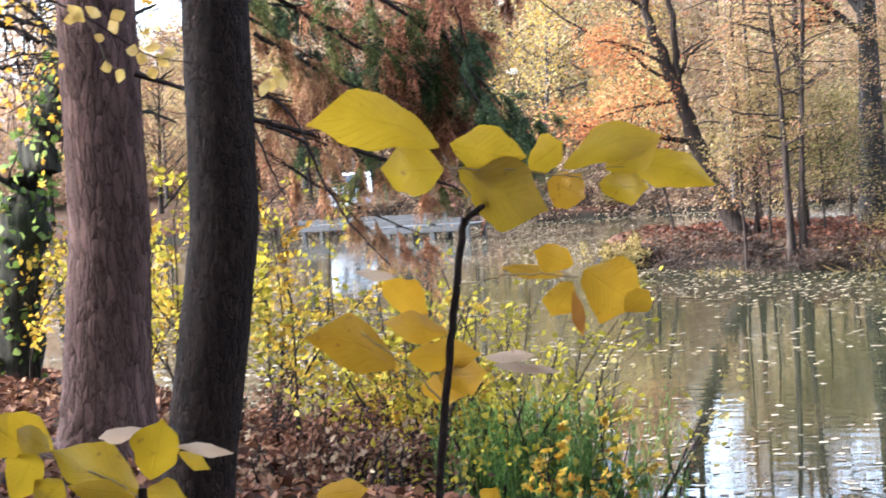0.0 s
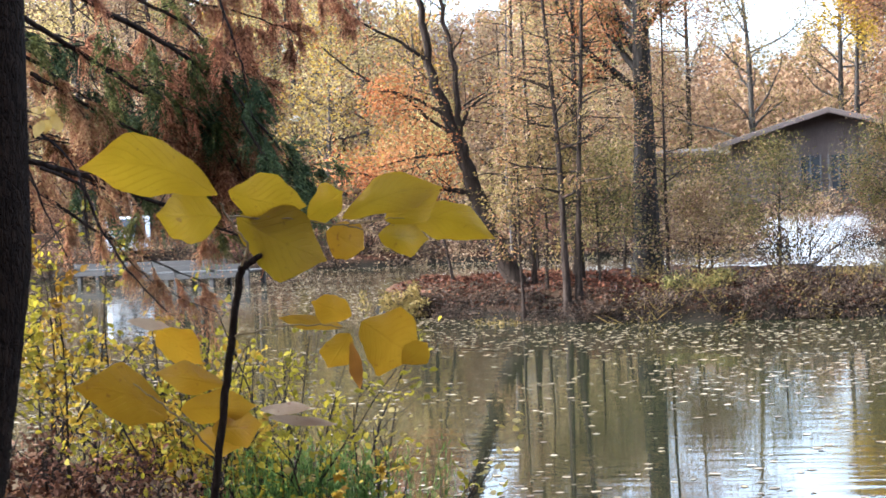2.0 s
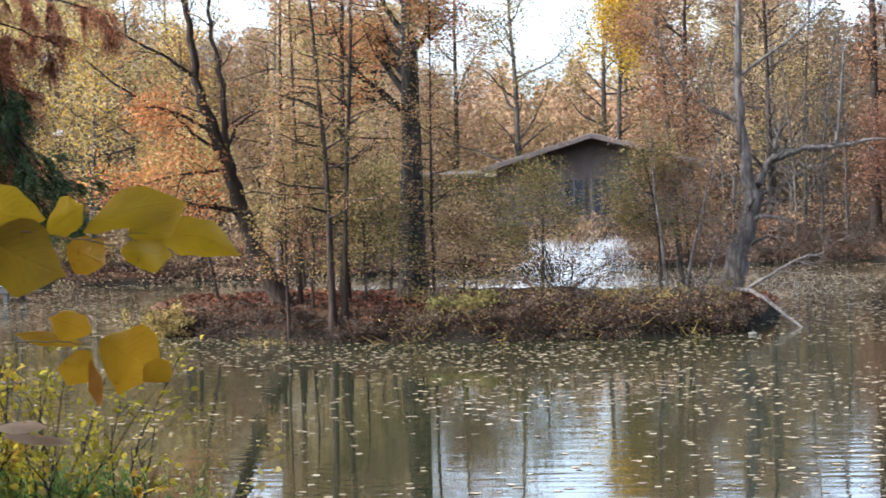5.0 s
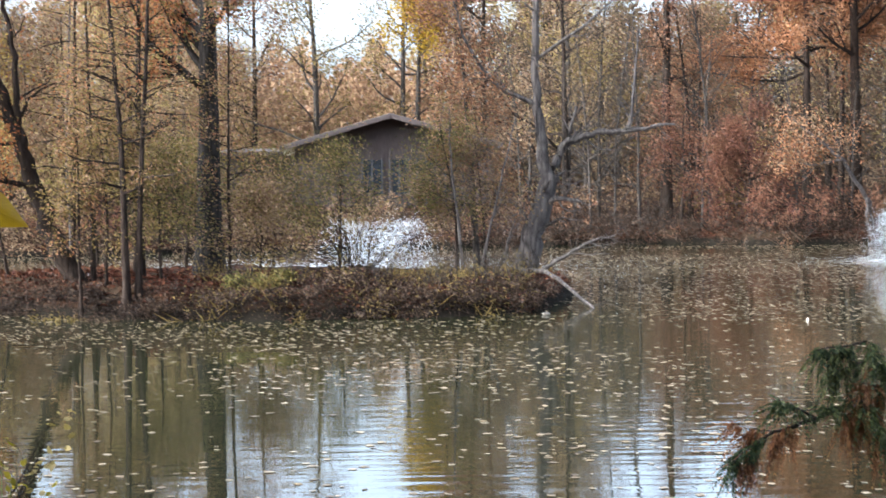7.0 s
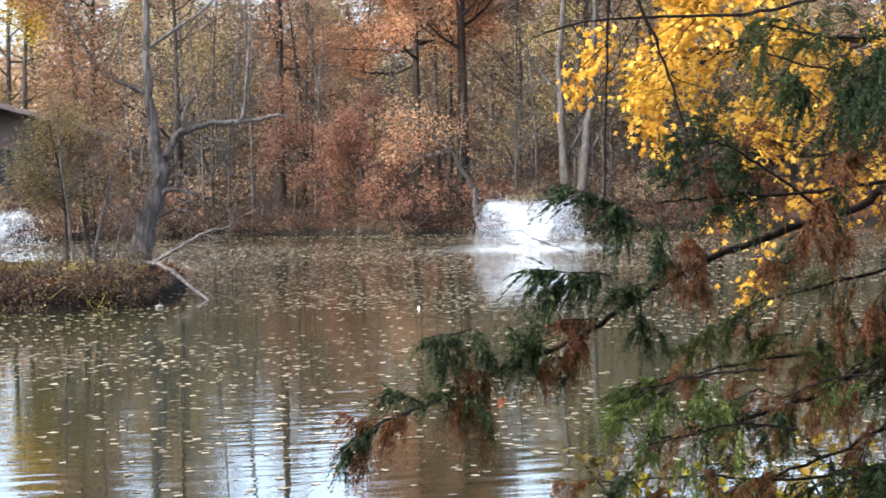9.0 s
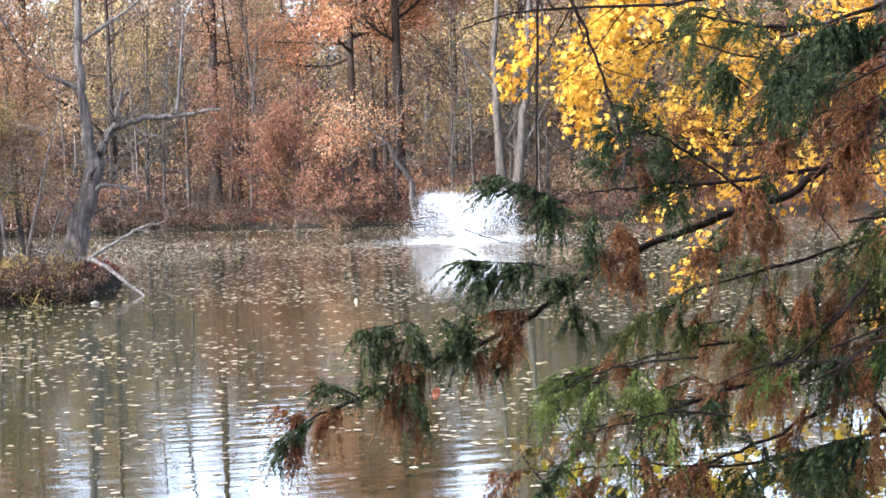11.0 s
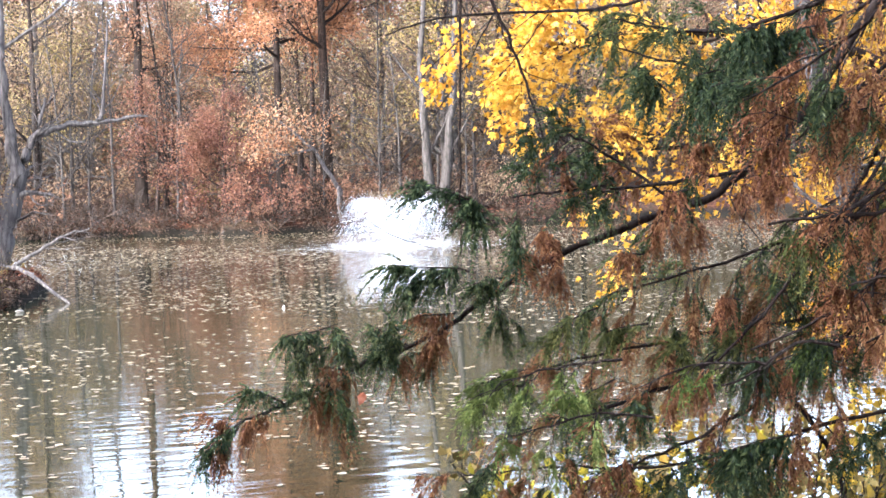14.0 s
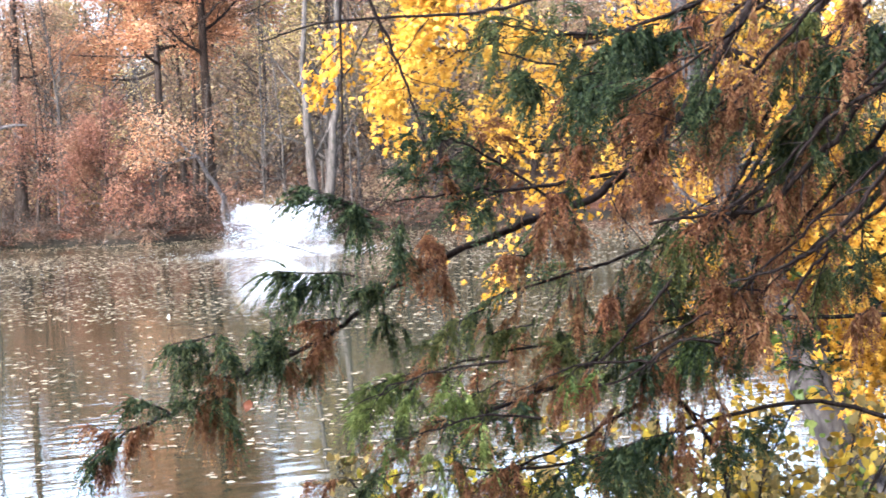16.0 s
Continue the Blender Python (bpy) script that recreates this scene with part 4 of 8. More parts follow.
def undergrowth(name, label, clumps, place, material, seed, wide, tall, per, size):
    """Low growth in clumps over a stretch of bank: thin leaning stems with small leaves."""
    rng = np.random.default_rng(seed)
    x, y = place(rng, clumps)
    x, y = np.repeat(x, per), np.repeat(y, per)
    s = np.repeat(0.25 + 1.25 * rng.uniform(0, 1, len(x) // per) ** 1.6, per)
    x, y = x + rng.normal(0, wide, len(x)) * s, y + rng.normal(0, wide, len(x)) * s
    up = tall * s * rng.uniform(0, 1, len(x)) ** 1.4
    p = np.stack([x, y, np.maximum(height(x, y), 0.02) + up], 1)
    co, fa = leaves(p, rng.normal(0, 1, (len(x), 3)) * [1, 1, 0.6], size, rng, 0.5, 0.1)
    pick = rng.integers(0, len(x), len(x) // 14)
    foot = np.stack([x[pick], y[pick], np.maximum(height(x[pick], y[pick]), 0.0) - 0.03], 1)
    stems, fb = leaves(foot, np.stack([rng.normal(0, 0.8, len(pick)), rng.normal(0, 0.5, len(pick)), np.ones(len(pick)) * 0.5], 1), tall * 0.8, rng, 0.018, -0.2, 0.05)
    ob = link_mesh(name, np.concatenate([co, stems]), np.concatenate([fa, fb + len(co)]), material)
    return tagged(ob, label, "undergrowth", kind="stuff")


def far_right(rng, n):
    x = rng.uniform(1.5, 26, n)
    return x, np.interp(x, FAR_X, FAR_Y) + 14 * rng.uniform(0, 1, n) ** 1.7 - 0.1


def far_left(rng, n):
    x = rng.uniform(-34, 1, n)
    y = np.interp(x, FAR_X, FAR_Y) + 11 * rng.uniform(0, 1, n) ** 1.7
    return x, np.where((x > -8) & (y > 76), 75, y)


def isle_edge(rng, n):
    x = rng.uniform(-4.6, 1.7, n)
    return x, np.interp(x, ISLE_X, ISLE_FRONT) + 2.6 * rng.uniform(0, 1, n) ** 1.6 - 0.05


def isle_left(rng, n):
    x = rng.uniform(-9.6, -4.4, n)
    return x, np.interp(x, ISLE_X, ISLE_FRONT) + 0.12 + 0.25 * rng.uniform(0, 1, n)


undergrowth("undergrowth", "rust-red undergrowth along the far bank", 46, far_right, RED, 401, 0.6, 0.6, 60, 0.09)
undergrowth("undergrowth", "brown dying undergrowth along the far bank", 380, far_right, DRY, 402, 0.6, 0.8, 60, 0.10)
undergrowth("undergrowth", "dark brown undergrowth among the trees of the far bank", 220, far_right, DRY, 403, 0.7, 1.2, 60, 0.10)
undergrowth("undergrowth", "brown undergrowth along the far bank by the house", 420, far_left, DRY, 404, 0.6, 0.7, 55, 0.13)
undergrowth("undergrowth", "tan undergrowth along the far bank by the house", 200, far_left, TAN, 405, 0.6, 0.6, 55, 0.12)
undergrowth("undergrowth", "dark brown tangle overhanging the island's bank", 150, isle_edge, DRY, 406, 0.2, 0.38, 60, 0.05)
undergrowth("undergrowth", "russet withered plants on the island's bank", 40, isle_edge, LEAFMOULD, 407, 0.22, 0.3, 60, 0.05)
undergrowth("undergrowth", "yellow-green plants on the island's bank", 70, isle_edge, OLIVE, 408, 0.2, 0.5, 60, 0.05)
undergrowth("undergrowth", "dark litter hanging over the island's waterline", 90, isle_left, DRY, 409, 0.2, 0.16, 55, 0.06)

def bank_roots(count, seed):
    """Roots and dead twigs that hang from the lip of the island's bank to the water."""
    rng = np.random.default_rng(seed)
    chains = []
    for _ in range(count):
        x = rng.uniform(-9.6, 1.9)
        y = float(np.interp(x, ISLE_X, ISLE_FRONT)) + rng.uniform(0.02, 0.3)
        top = (x, y, max(float(height(x, y)), 0.1) + rng.uniform(0.0, 0.12))
        chains.append(limb(rng, top, (rng.normal(0, 0.8), -0.7, rng.uniform(-0.9, 0.1)), rng.uniform(0.2, 0.5), rng.uniform(0.006, 0.016), 0.003, 5, 0.25, -0.08))
    co, fa = tubes(chains, 4)
    return tagged(link_mesh("bank_roots", co, fa, BARK_BROWN), "dark roots and dead twigs hanging over the island's waterline", "roots", kind="stuff")


bank_roots(900, 415)
for k, (x, y, a) in enumerate([(11.0, 60.6, 0.4), (12.2, 60.2, -0.3)]):
    limbs_tree("driftwood", "bare driftwood branch lying at the far waterline", (x, y, 0.0), BARK_GREY, [([(x - 0.5, y, 0.05), (x - 0.1, y - 0.1, 0.16), (x + 0.3, y + a, 0.22), (x + 0.6, y + a, 0.5)], 0.04, 0.015), ([(x - 0.1, y - 0.1, 0.16), (x + 0.2, y - 0.2, 0.5)], 0.025, 0.01)], 730 + k, sides=7, category="branch")

# single trees that stand out on the far shore
for x, y, h, k in ((-20.2, 62.0, 8.5, 741), (-17.3, 63.5, 9.0, 742), (-23.5, 63.0, 9.0, 743)):
    tree("yellow_birch", "birch with bright airy yellow leaves across the water", stand(x, y, 0.1), k, h, 0.12, BARK_GREY, YELLOW, 6500, 0.11, first=0.18, boughs=20, reach=0.3, twigs=6, wobble=0.03, jitter=0.3, leaf_parts=[(YELLOW, 0.3), (PALE, 0.3), (TAN, 0.4)], group="yellow birches on the far shore")
tree("orange_cypress", "tall cypress with level tiers of soft orange needles", stand(14.0, 66.5, 0.1), 701, 14, 0.2, BARK_BROWN, NEEDLE, 46000, 0.115, first=0.42, boughs=34, angle=1.4, reach=0.3, twigs=7, rise=0.0, wobble=0.01, jitter=0.22)
tree("orange_cypress", "tall cypress with level tiers of soft orange needles", stand(16.5, 69.0, 0.1), 702, 15, 0.2, BARK_BROWN, NEEDLE, 34000, 0.115, first=0.45, boughs=30, angle=1.4, reach=0.26, twigs=7, rise=0.0, wobble=0.01, jitter=0.22)
tree("red_maple", "low spreading maple with dusty red leaves", stand(11.0, 62.6, 0.1), 703, 4.3, 0.09, BARK_BROWN, RED, 14000, 0.085, first=0.15, boughs=16, angle=1.2, reach=0.5, twigs=7, rise=-0.02, wobble=0.05, jitter=0.22)
tree("red_maple", "low spreading maple with dusty red leaves", stand(8.9, 64.8, 0.1), 704, 4.6, 0.09, BARK_BROWN, RED, 5000, 0.085, first=0.2, boughs=14, angle=1.1, reach=0.42, twigs=7, rise=0.0, wobble=0.05, jitter=0.24)
tree("dark_oak", "tall dark straight oak trunk with sparse leaves", stand(8.5, 65.9, 0.1), 705, 14, 0.24, BARK_BROWN, RUST, 900, 0.15, first=0.4, boughs=14, reach=0.11, twigs=6, wobble=0.01)
tree("dark_oak", "tall dark straight oak trunk with sparse leaves", stand(15.4, 64.6, 0.1), 706, 14, 0.26, BARK_DARK, RUST, 2000, 0.15, first=0.45, boughs=14, reach=0.2, twigs=6, wobble=0.01)
tree("yellow_poplar", "tall tree with bright yellow leaves beyond the house", stand(-1.2, 92, 0.1), 707, 11.6, 0.2, BARK_GREY, YELLOW, 7000, 0.19, first=0.6, boughs=18, reach=0.17, twigs=6, wobble=0.02, jitter=0.4)
lb, lb_made, lb_fine, rng2 = limbs_tree("leaning_birch", "leaning pale birch with thin tan leaves over the water", stand(15.0, 60.6, 0.1), BARK_ASH, [
    ([(15.0, 60.6, 0.6), (14.6, 59.6, 1.6), (13.6, 59.0, 2.9), (12.6, 58.8, 3.7), (11.7, 58.7, 4.4)], 0.09, 0.03), ([(13.6, 59.0, 2.9), (12.4, 58.8, 2.7), (11.6, 58.6, 3.1)], 0.05, 0.015), ([(14.6, 59.6, 1.6), (14.4, 59.0, 0.9), (14.5, 58.8, 0.3)], 0.04, 0.015)], 708, sides=8)
high = [c for c in lb_fine if c[0][:, 2].mean() > 2.2]
crown(lb, rng2, high, 1500, 0.095, RUSSET, jitter=0.3)
crown(lb, rng2, high, 1200, 0.095, TAN, jitter=0.3)
for pts, s in (([(18.5, 61.2, 0.6), (18.4, 61.2, 2.5), (18.2, 61.2, 5), (18.5, 61.4, 9.5)], 711), ([(18.9, 61.2, 0.6), (19.2, 61.2, 2.5), (19.5, 61.3, 5), (19.8, 61.4, 9.5)], 712)):
    limbs_tree("grey_tree", "bare grey tree on the far bank", stand(pts[0][0], pts[0][1], 0.1), BARK_GREY, [(pts, 0.22, 0.08), ([pts[2], (pts[2][0] - 1.3, pts[2][1], pts[2][2] + 1.6)], 0.07, 0.02), ([pts[1], (pts[1][0] + 1.1, pts[1][1], pts[1][2] + 1.9)], 0.06, 0.02)], s, sides=9)

# added trees, out of view behind and beside the camera, to shade the near bank
shade = tree("shade_tree", "unseen tree added behind the near bank to shade it", stand(-20, -8, 0.1), 720, 13.5, 0.19, BARK_BROWN, TAN, 1000, 0.5, first=0.16, boughs=14, reach=0.32, twigs=3, wobble=0.02, sides=7, jitter=0.5, group="woods behind the bank")
for k in range(46):
    if k < 34:
        x, y, s = -28 + 40 * (k % 17) / 16 + rng.uniform(-1, 1), (-7, -14)[k // 17] + rng.uniform(-2, 2), rng.uniform(0.9, 1.3)
    else:
        x, y, s = -13 - 5 * (k % 3) + rng.uniform(-1, 1), -4 + 2.6 * ((k - 34) // 3) + rng.uniform(-1, 1), rng.uniform(0.6, 0.78)
    copy_thing(shade, Matrix.Translation(stand(x, y, 0.1)) @ Matrix.Rotation(rng.uniform(0, 6.28), 4, "Z") @ Matrix.Diagonal((s, s, s, 1)))

# a parked car, a lamp and a dock at the lake's far end
WHITE = plain_material("white_car_paint", (0.5184, 0.5184, 0.5184), (0.5904, 0.5904, 0.5904), 2, 0.25, 0, 0.0005)
RUBBER = plain_material("black_rubber", (0.012, 0.012, 0.012), (0.03, 0.03, 0.03), 30, 0.8)
STEEL = plain_material("grey_steel", (0.2160, 0.2160, 0.2160), (0.3600, 0.3600, 0.3600), 20, 0.4, 0.8, 0.001)
GREYWOOD = plain_material("weathered_grey_planks", (0.010, 0.0085, 0.0076), (0.030, 0.026, 0.0235), 6, 0.95, 0, 0.006, (0.5, 6, 6))


def car(x, y, turn):
    top = thing("parked_car", "white parked car with a spare wheel at its back", "car", stand(x, y))
    top.rotation_euler = (0, 0, turn)
    bm = bmesh.new()
    side = [(-2.0, 0.35), (2.0, 0.35), (2.05, 0.75), (1.95, 0.95), (1.0, 1.02), (0.45, 1.55), (-1.75, 1.6), (-2.0, 1.0)]
    f = bm.faces.new([bm.verts.new((a, -0.85, c)) for a, c in side])
    ext = bmesh.ops.extrude_face_region(bm, geom=[f])["geom"]
    bmesh.ops.translate(bm, verts=[v for v in ext if isinstance(v, bmesh.types.BMVert)], vec=(0, 1.7, 0))
    bmesh.ops.recalc_face_normals(bm, faces=bm.faces)
    bmesh.ops.bevel(bm, geom=list(bm.edges), offset=0.05, segments=2, affect="EDGES")
    part("body", bm, WHITE, top)
    for s in (-1, 1):
        bm = bmesh.new()
        box(bm, (1.9, 0.03, 0.42), (-0.75, s * 0.86, 1.27), None, 0.01)
        part("side_window", bm, DARKGLASS, top)
        for wx in (-1.3, 1.3):
            bm = bmesh.new()
            bmesh.ops.create_cone(bm, cap_ends=True, segments=24, radius1=0.33, radius2=0.33, depth=0.2, matrix=Matrix.Translation((wx, s * 0.8, 0.33)) @ Matrix.Rotation(math.pi / 2, 4, "X"))
            wheel = part("wheel", bm, RUBBER, top)
            bm = bmesh.new()
            bmesh.ops.create_cone(bm, cap_ends=True, segments=20, radius1=0.19, radius2=0.17, depth=0.22, matrix=Matrix.Translation((wx, s * 0.81, 0.33)) @ Matrix.Rotation(math.pi / 2, 4, "X"))
            part("rim", bm, STEEL, wheel)
    bm = bmesh.new()
    box(bm, (0.03, 1.35, 0.42), (-1.93, 0, 1.3), Matrix.Rotation(0.2, 4, "Y"), 0.01)
    part("rear_window", bm, DARKGLASS, top)
    bm = bmesh.new()
    bmesh.ops.create_cone(bm, cap_ends=True, segments=24, radius1=0.33, radius2=0.33, depth=0.2, matrix=Matrix.Translation((-2.1, 0.1, 0.95)) @ Matrix.Rotation(math.pi / 2, 4, "Y"))
    spare = part("spare_wheel", bm, RUBBER, top)
    bm = bmesh.new()
    bmesh.ops.create_cone(bm, cap_ends=True, segments=20, radius1=0.18, radius2=0.18, depth=0.22, matrix=Matrix.Translation((-2.11, 0.1, 0.95)) @ Matrix.Rotation(math.pi / 2, 4, "Y"))
    part("wheel_cover", bm, WHITE, spare)


car(-27.7, 60.3, radians(115))
post = thing("lamp_post", "slim grey lamp post with a white head", "lamp", stand(-22.8, 66.1))
bm = bmesh.new()
bmesh.ops.create_cone(bm, cap_ends=True, segments=12, radius1=0.09, radius2=0.06, depth=5.2, matrix=Matrix.Translation((0, 0, 2.5)))
part("pole", bm, BARK_BROWN, post)
bm = bmesh.new()
box(bm, (0.45, 0.3, 0.22), (0.0, 0, 5.0), None, 0.05)
part("lamp_head", bm, WHITE, post)


def dock(x, y, long, seed):
    rng = np.random.default_rng(seed)
    top = thing("wooden_dock", "low weathered grey wooden dock over the water", "dock", (x, y, 0))
    for k in range(9):
        bm = bmesh.new()
        box(bm, (long, 0.14, 0.045), (0, 0.16 * k, 0.42 + rng.uniform(-0.004, 0.004)), None, 0.006)
        part("plank", bm, GREYWOOD, top)
    for px in (-0.5, -0.17, 0.17, 0.5):
        for py in (-0.02, 1.35):
            bm = bmesh.new()
            box(bm, (0.13, 0.13, 1.5), (px * long * 0.94, py, -0.15), None, 0.01)
            part("post", bm, GREYWOOD, top)
    for z in (0.33, 0.58):
        bm = bmesh.new()
        box(bm, (long, 0.06, 0.16), (0, -0.11, z), None, 0.008)
        part("side_beam", bm, GREYWOOD, top)


dock(-20.2, 48.6, 3.6, 1)
dock(-24.0, 53.5, 5.0, 2)


def far_woods():
    """The woods behind, all round: ragged masses of foliage too far off to count."""
    rng = np.random.default_rng(9)
    n = 330000
    a = rng.uniform(-0.85, 0.85, n)
    dist = rng.uniform(108, 135, n)
    tops = np.array([2.4 + math.tan(radians(skyline(math.degrees(q)))) * 120 for q in a]) * (0.9 + 0.08 * np.sin(a * 131) + 0.05 * np.sin(a * 310))
    z = tops * rng.uniform(0, 1, n) ** 0.8
    p = np.stack([dist * np.sin(a), dist * np.cos(a), z], 1)
    m = 130000  # undergrowth of the same woods
    a, dist = rng.uniform(-0.8, 0.8, m), rng.uniform(93, 106, m)
    p = np.concatenate([p, np.stack([dist * np.sin(a), dist * np.cos(a), 1.5 + 6.5 * rng.uniform(0, 1, m) ** 1.3], 1)])
    return leaves(p, rng.normal(0, 1, (n + m, 3)), 0.31, rng, 0.7, 0.2)


co, fa = far_woods()
right = co[fa[:, 0]][:, 0] > 4 + 3 * np.sin(co[fa[:, 0]][:, 2] * 1.7)
tagged(link_mesh("far_woods", co, fa[~right], WARM), "distant autumn woodland in tan and yellow", "woods", kind="stuff")
tagged(link_mesh("far_woods", co, fa[right], DULL), "distant autumn woodland in dull brown", "woods", kind="stuff")

# ---- the near bank ----


# bark with real furrows for the two trunks that stand close by
def near_trunk(name, label, pts, r0, r1, bark, seed, ridges, depth, flare):
    rng = np.random.default_rng(seed)
    base = np.array(pts[0])
    top = thing(name, label, "tree", tuple(base))
    p = np.array(pts, dtype=float) - base
    rows, sides = 260, 128
    f = np.linspace(0, len(p) - 1, rows)
    q = np.stack([np.interp(f, np.arange(len(p)), p[:, k]) for k in range(3)], 1)
    for _ in range(12):
        q[1:-1] = 0.25 * q[:-2] + 0.5 * q[1:-1] + 0.25 * q[2:]
    z, th = q[:, 2][:, None], np.linspace(0, 2 * np.pi, sides, endpoint=False)[None, :]
    rel = np.zeros((rows, sides))
    for k in range(14):
        m = int(rng.integers(ridges // 2, ridges))
        rel += np.cos(m * th + rng.uniform(-16, 16) * z + 1.6 * np.sin(rng.uniform(8, 24) * z + rng.uniform(0, 6)) + rng.uniform(0, 6)) / 14
    rel = np.abs(rel) * 4 - 1
    lump = sum(np.cos(int(rng.integers(1, 4)) * th + rng.uniform(1, 4) * z + rng.uniform(0, 6)) for _ in range(5)) / 5
    foot = np.exp(-(z - z.min()) / 0.28) * flare * (1 + 0.35 * np.cos(5 * th + seed))
    r = np.linspace(r0, r1, rows)[:, None] * (1 + 0.035 * lump + foot) + depth * rel
    co = np.stack([q[:, :1] + r * np.cos(th), q[:, 1:2] + r * np.sin(th), np.broadcast_to(z, r.shape)], -1).reshape(-1, 3)
    i = np.arange(rows - 1)[:, None] * sides + np.arange(sides)[None, :]
    j = np.arange(rows - 1)[:, None] * sides + (np.arange(sides)[None, :] + 1) % sides
    link_mesh("trunk", co, np.stack([i, j, j + sides, i + sides], -1).reshape(-1, 4), bark, True, top)
    return top


pine = near_trunk("pine_tree", "thick trunk with pinkish-brown scaly bark", [(-6.06, 9.17, 0.45), (-6.02, 9.18, 0.95), (-5.98, 9.2, 1.5), (-5.93, 9.24, 2.14), (-5.92, 9.25, 3.5), (-5.9, 9.25, 5.2), (-5.88, 9.25, 8)], 0.285, 0.22, BARK_RED, 3, 34, 0.006, 0.75)
darktree = near_trunk("dark_tree", "dark slightly curved trunk with finely furrowed bark", [(-4.46, 7.45, 0.4), (-4.41, 7.48, 0.9), (-4.31, 7.53, 1.5), (-4.21, 7.58, 2.16), (-4.18, 7.6, 3.3), (-4.15, 7.6, 5), (-4.1, 7.6, 8)], 0.185, 0.16, BARK_DARK, 7, 60, 0.003, 0.12)


# an added tree, never in view, whose crown keeps sun off the near bank
def high_crown(x, y, z, material, seed):
    rng = np.random.default_rng(seed)
    top = thing("tree_top", "unseen tree crown added to shade the near bank", "tree", stand(x, y, 0.1))
    trunk = limb(rng, (0, 0, 0), (0, 0, 1), z + 4, 0.14, 0.05, 10, 0.01)
    main = branch_out(rng, trunk, 16, 0.55, 1.0, 1.1, 3.6, 0.5, 0.15, 0.05)
    fine = [c for q in main for c in branch_out(rng, q, 6, 0.2, 1.0, 0.8, 1.3, 0.5, 0.2, 0.0, 4)]
    co, fa = tubes([trunk], 10, 0.03, rng)
    link_mesh("trunk", co, fa, BARK_BROWN, True, top)
    co, fa = tubes(main + fine, 4)
    tagged(link_mesh("branching", co, fa, BARK_BROWN, True, top), kind="stuff")
    co, fa = spread_leaves(rng, fine, 7000, 0.16, 0.2, 0.2)
    tagged(link_mesh("crown", co, fa, material, False, top), kind="stuff")


high_crown(-7.8, 2.5, 9, TAN, 421)
high_crown(-5.5, -1.5, 9, RUST, 422)


def root(top, way, length, r, material, seed):
    rng = np.random.default_rng(seed)
    x, y, z = top.location
    pts = [(way[0] * q * length, way[1] * q * length, 0) for q in np.linspace(0.25, 1.0, 7)]
    pts = np.array([(a, b, float(height(x + a, y + b)) - z + r * (0.9 - 1.5 * k / 6)) for k, (a, b, _) in enumerate(pts)])
    co, fa = tubes([(pts, np.linspace(r * 1.3, r * 0.4, 7))], 10, 0.06, rng)
    link_mesh("root", co, fa, material, True, top)


for k, way in enumerate([(-0.9, -0.3), (0.5, -0.85), (0.95, 0.1), (-0.5, -0.85)]):
    root(pine, way, 0.62, 0.1, BARK_RED, 30 + k)
for k, way in enumerate([(-0.9, -0.4), (0.7, -0.7), (0.1, -1.0)]):
    root(darktree, way, 0.4, 0.07, BARK_DARK, 40 + k)
ivy_rng = np.random.default_rng(17)
t3, t3_made, _, _ = limbs_tree("ivy_tree", "leaning trunk wrapped in green ivy", stand(-9.75, 13.3, 0.1), BARK_IVY, [
    ([(-9.75, 13.3, 0.3), (-9.69, 13.33, 0.72), (-9.59, 13.40, 1.86), (-9.46, 13.49, 2.43), (-9.24, 13.64, 3.09), (-8.96, 13.82, 3.7), (-8.3, 14.2, 5.2)], 0.24, 0.17)], 403, sides=16)
at = np.array([along(t3_made[0], u)[0] for u in ivy_rng.uniform(0, 0.8, 700)]) + unit(ivy_rng.normal(0, 1, (700, 3))) * 0.26
co, fa = oval_leaves(at, ivy_rng.normal(0, 0.6, (700, 3)) + [0, -0.6, -0.3], 0.085, ivy_rng, 0.8)
tagged(link_mesh("ivy", co, fa, FRESH, False, t3), kind="stuff")

# ---- cypresses: drooping sprays, half of them turned rust ----


def fronds(at, way, length, rng, pairs=11):
    """Feathery sprays: a drooping rib with thin blades to both sides."""
    n = len(at)
    way = unit(way)
    side = unit(np.cross(way, np.array([0, 0, 1.0]) + rng.normal(0, 0.5, (n, 3))))
    out_co, out_fa, base = [], [], 0
    L = length * rng.uniform(0.6, 1.25, (n, 1))
    sag = rng.uniform(0.15, 0.6, (n, 1))
    for k in range(pairs):
        f = (k + 0.6) / pairs
        rib = at + way * L * f + np.array([0, 0, -1.0]) * L * sag * f * f
        for s in (-1, 1):
            d = unit(way * 0.95 + s * side * 0.6 + np.array([0, 0, -0.3]) + rng.normal(0, 0.16, (n, 3)))
            l = L * 0.23 * (1 - 0.6 * f) * rng.uniform(0.7, 1.2, (n, 1))
            w = unit(np.cross(d, rng.normal(0, 1, (n, 3)))) * l * 0.17
            out_co.append(np.stack([rib, rib + d * l * 0.5 + w, rib + d * l, rib + d * l * 0.5 - w], 1).reshape(-1, 3))
            q = base + np.arange(n)[:, None] * 4
            out_fa.append(np.concatenate([q + [0, 1, 2], q + [0, 2, 3]], 1).reshape(-1, 3))
            base += 4 * n
    return np.concatenate(out_co), np.concatenate(out_fa)


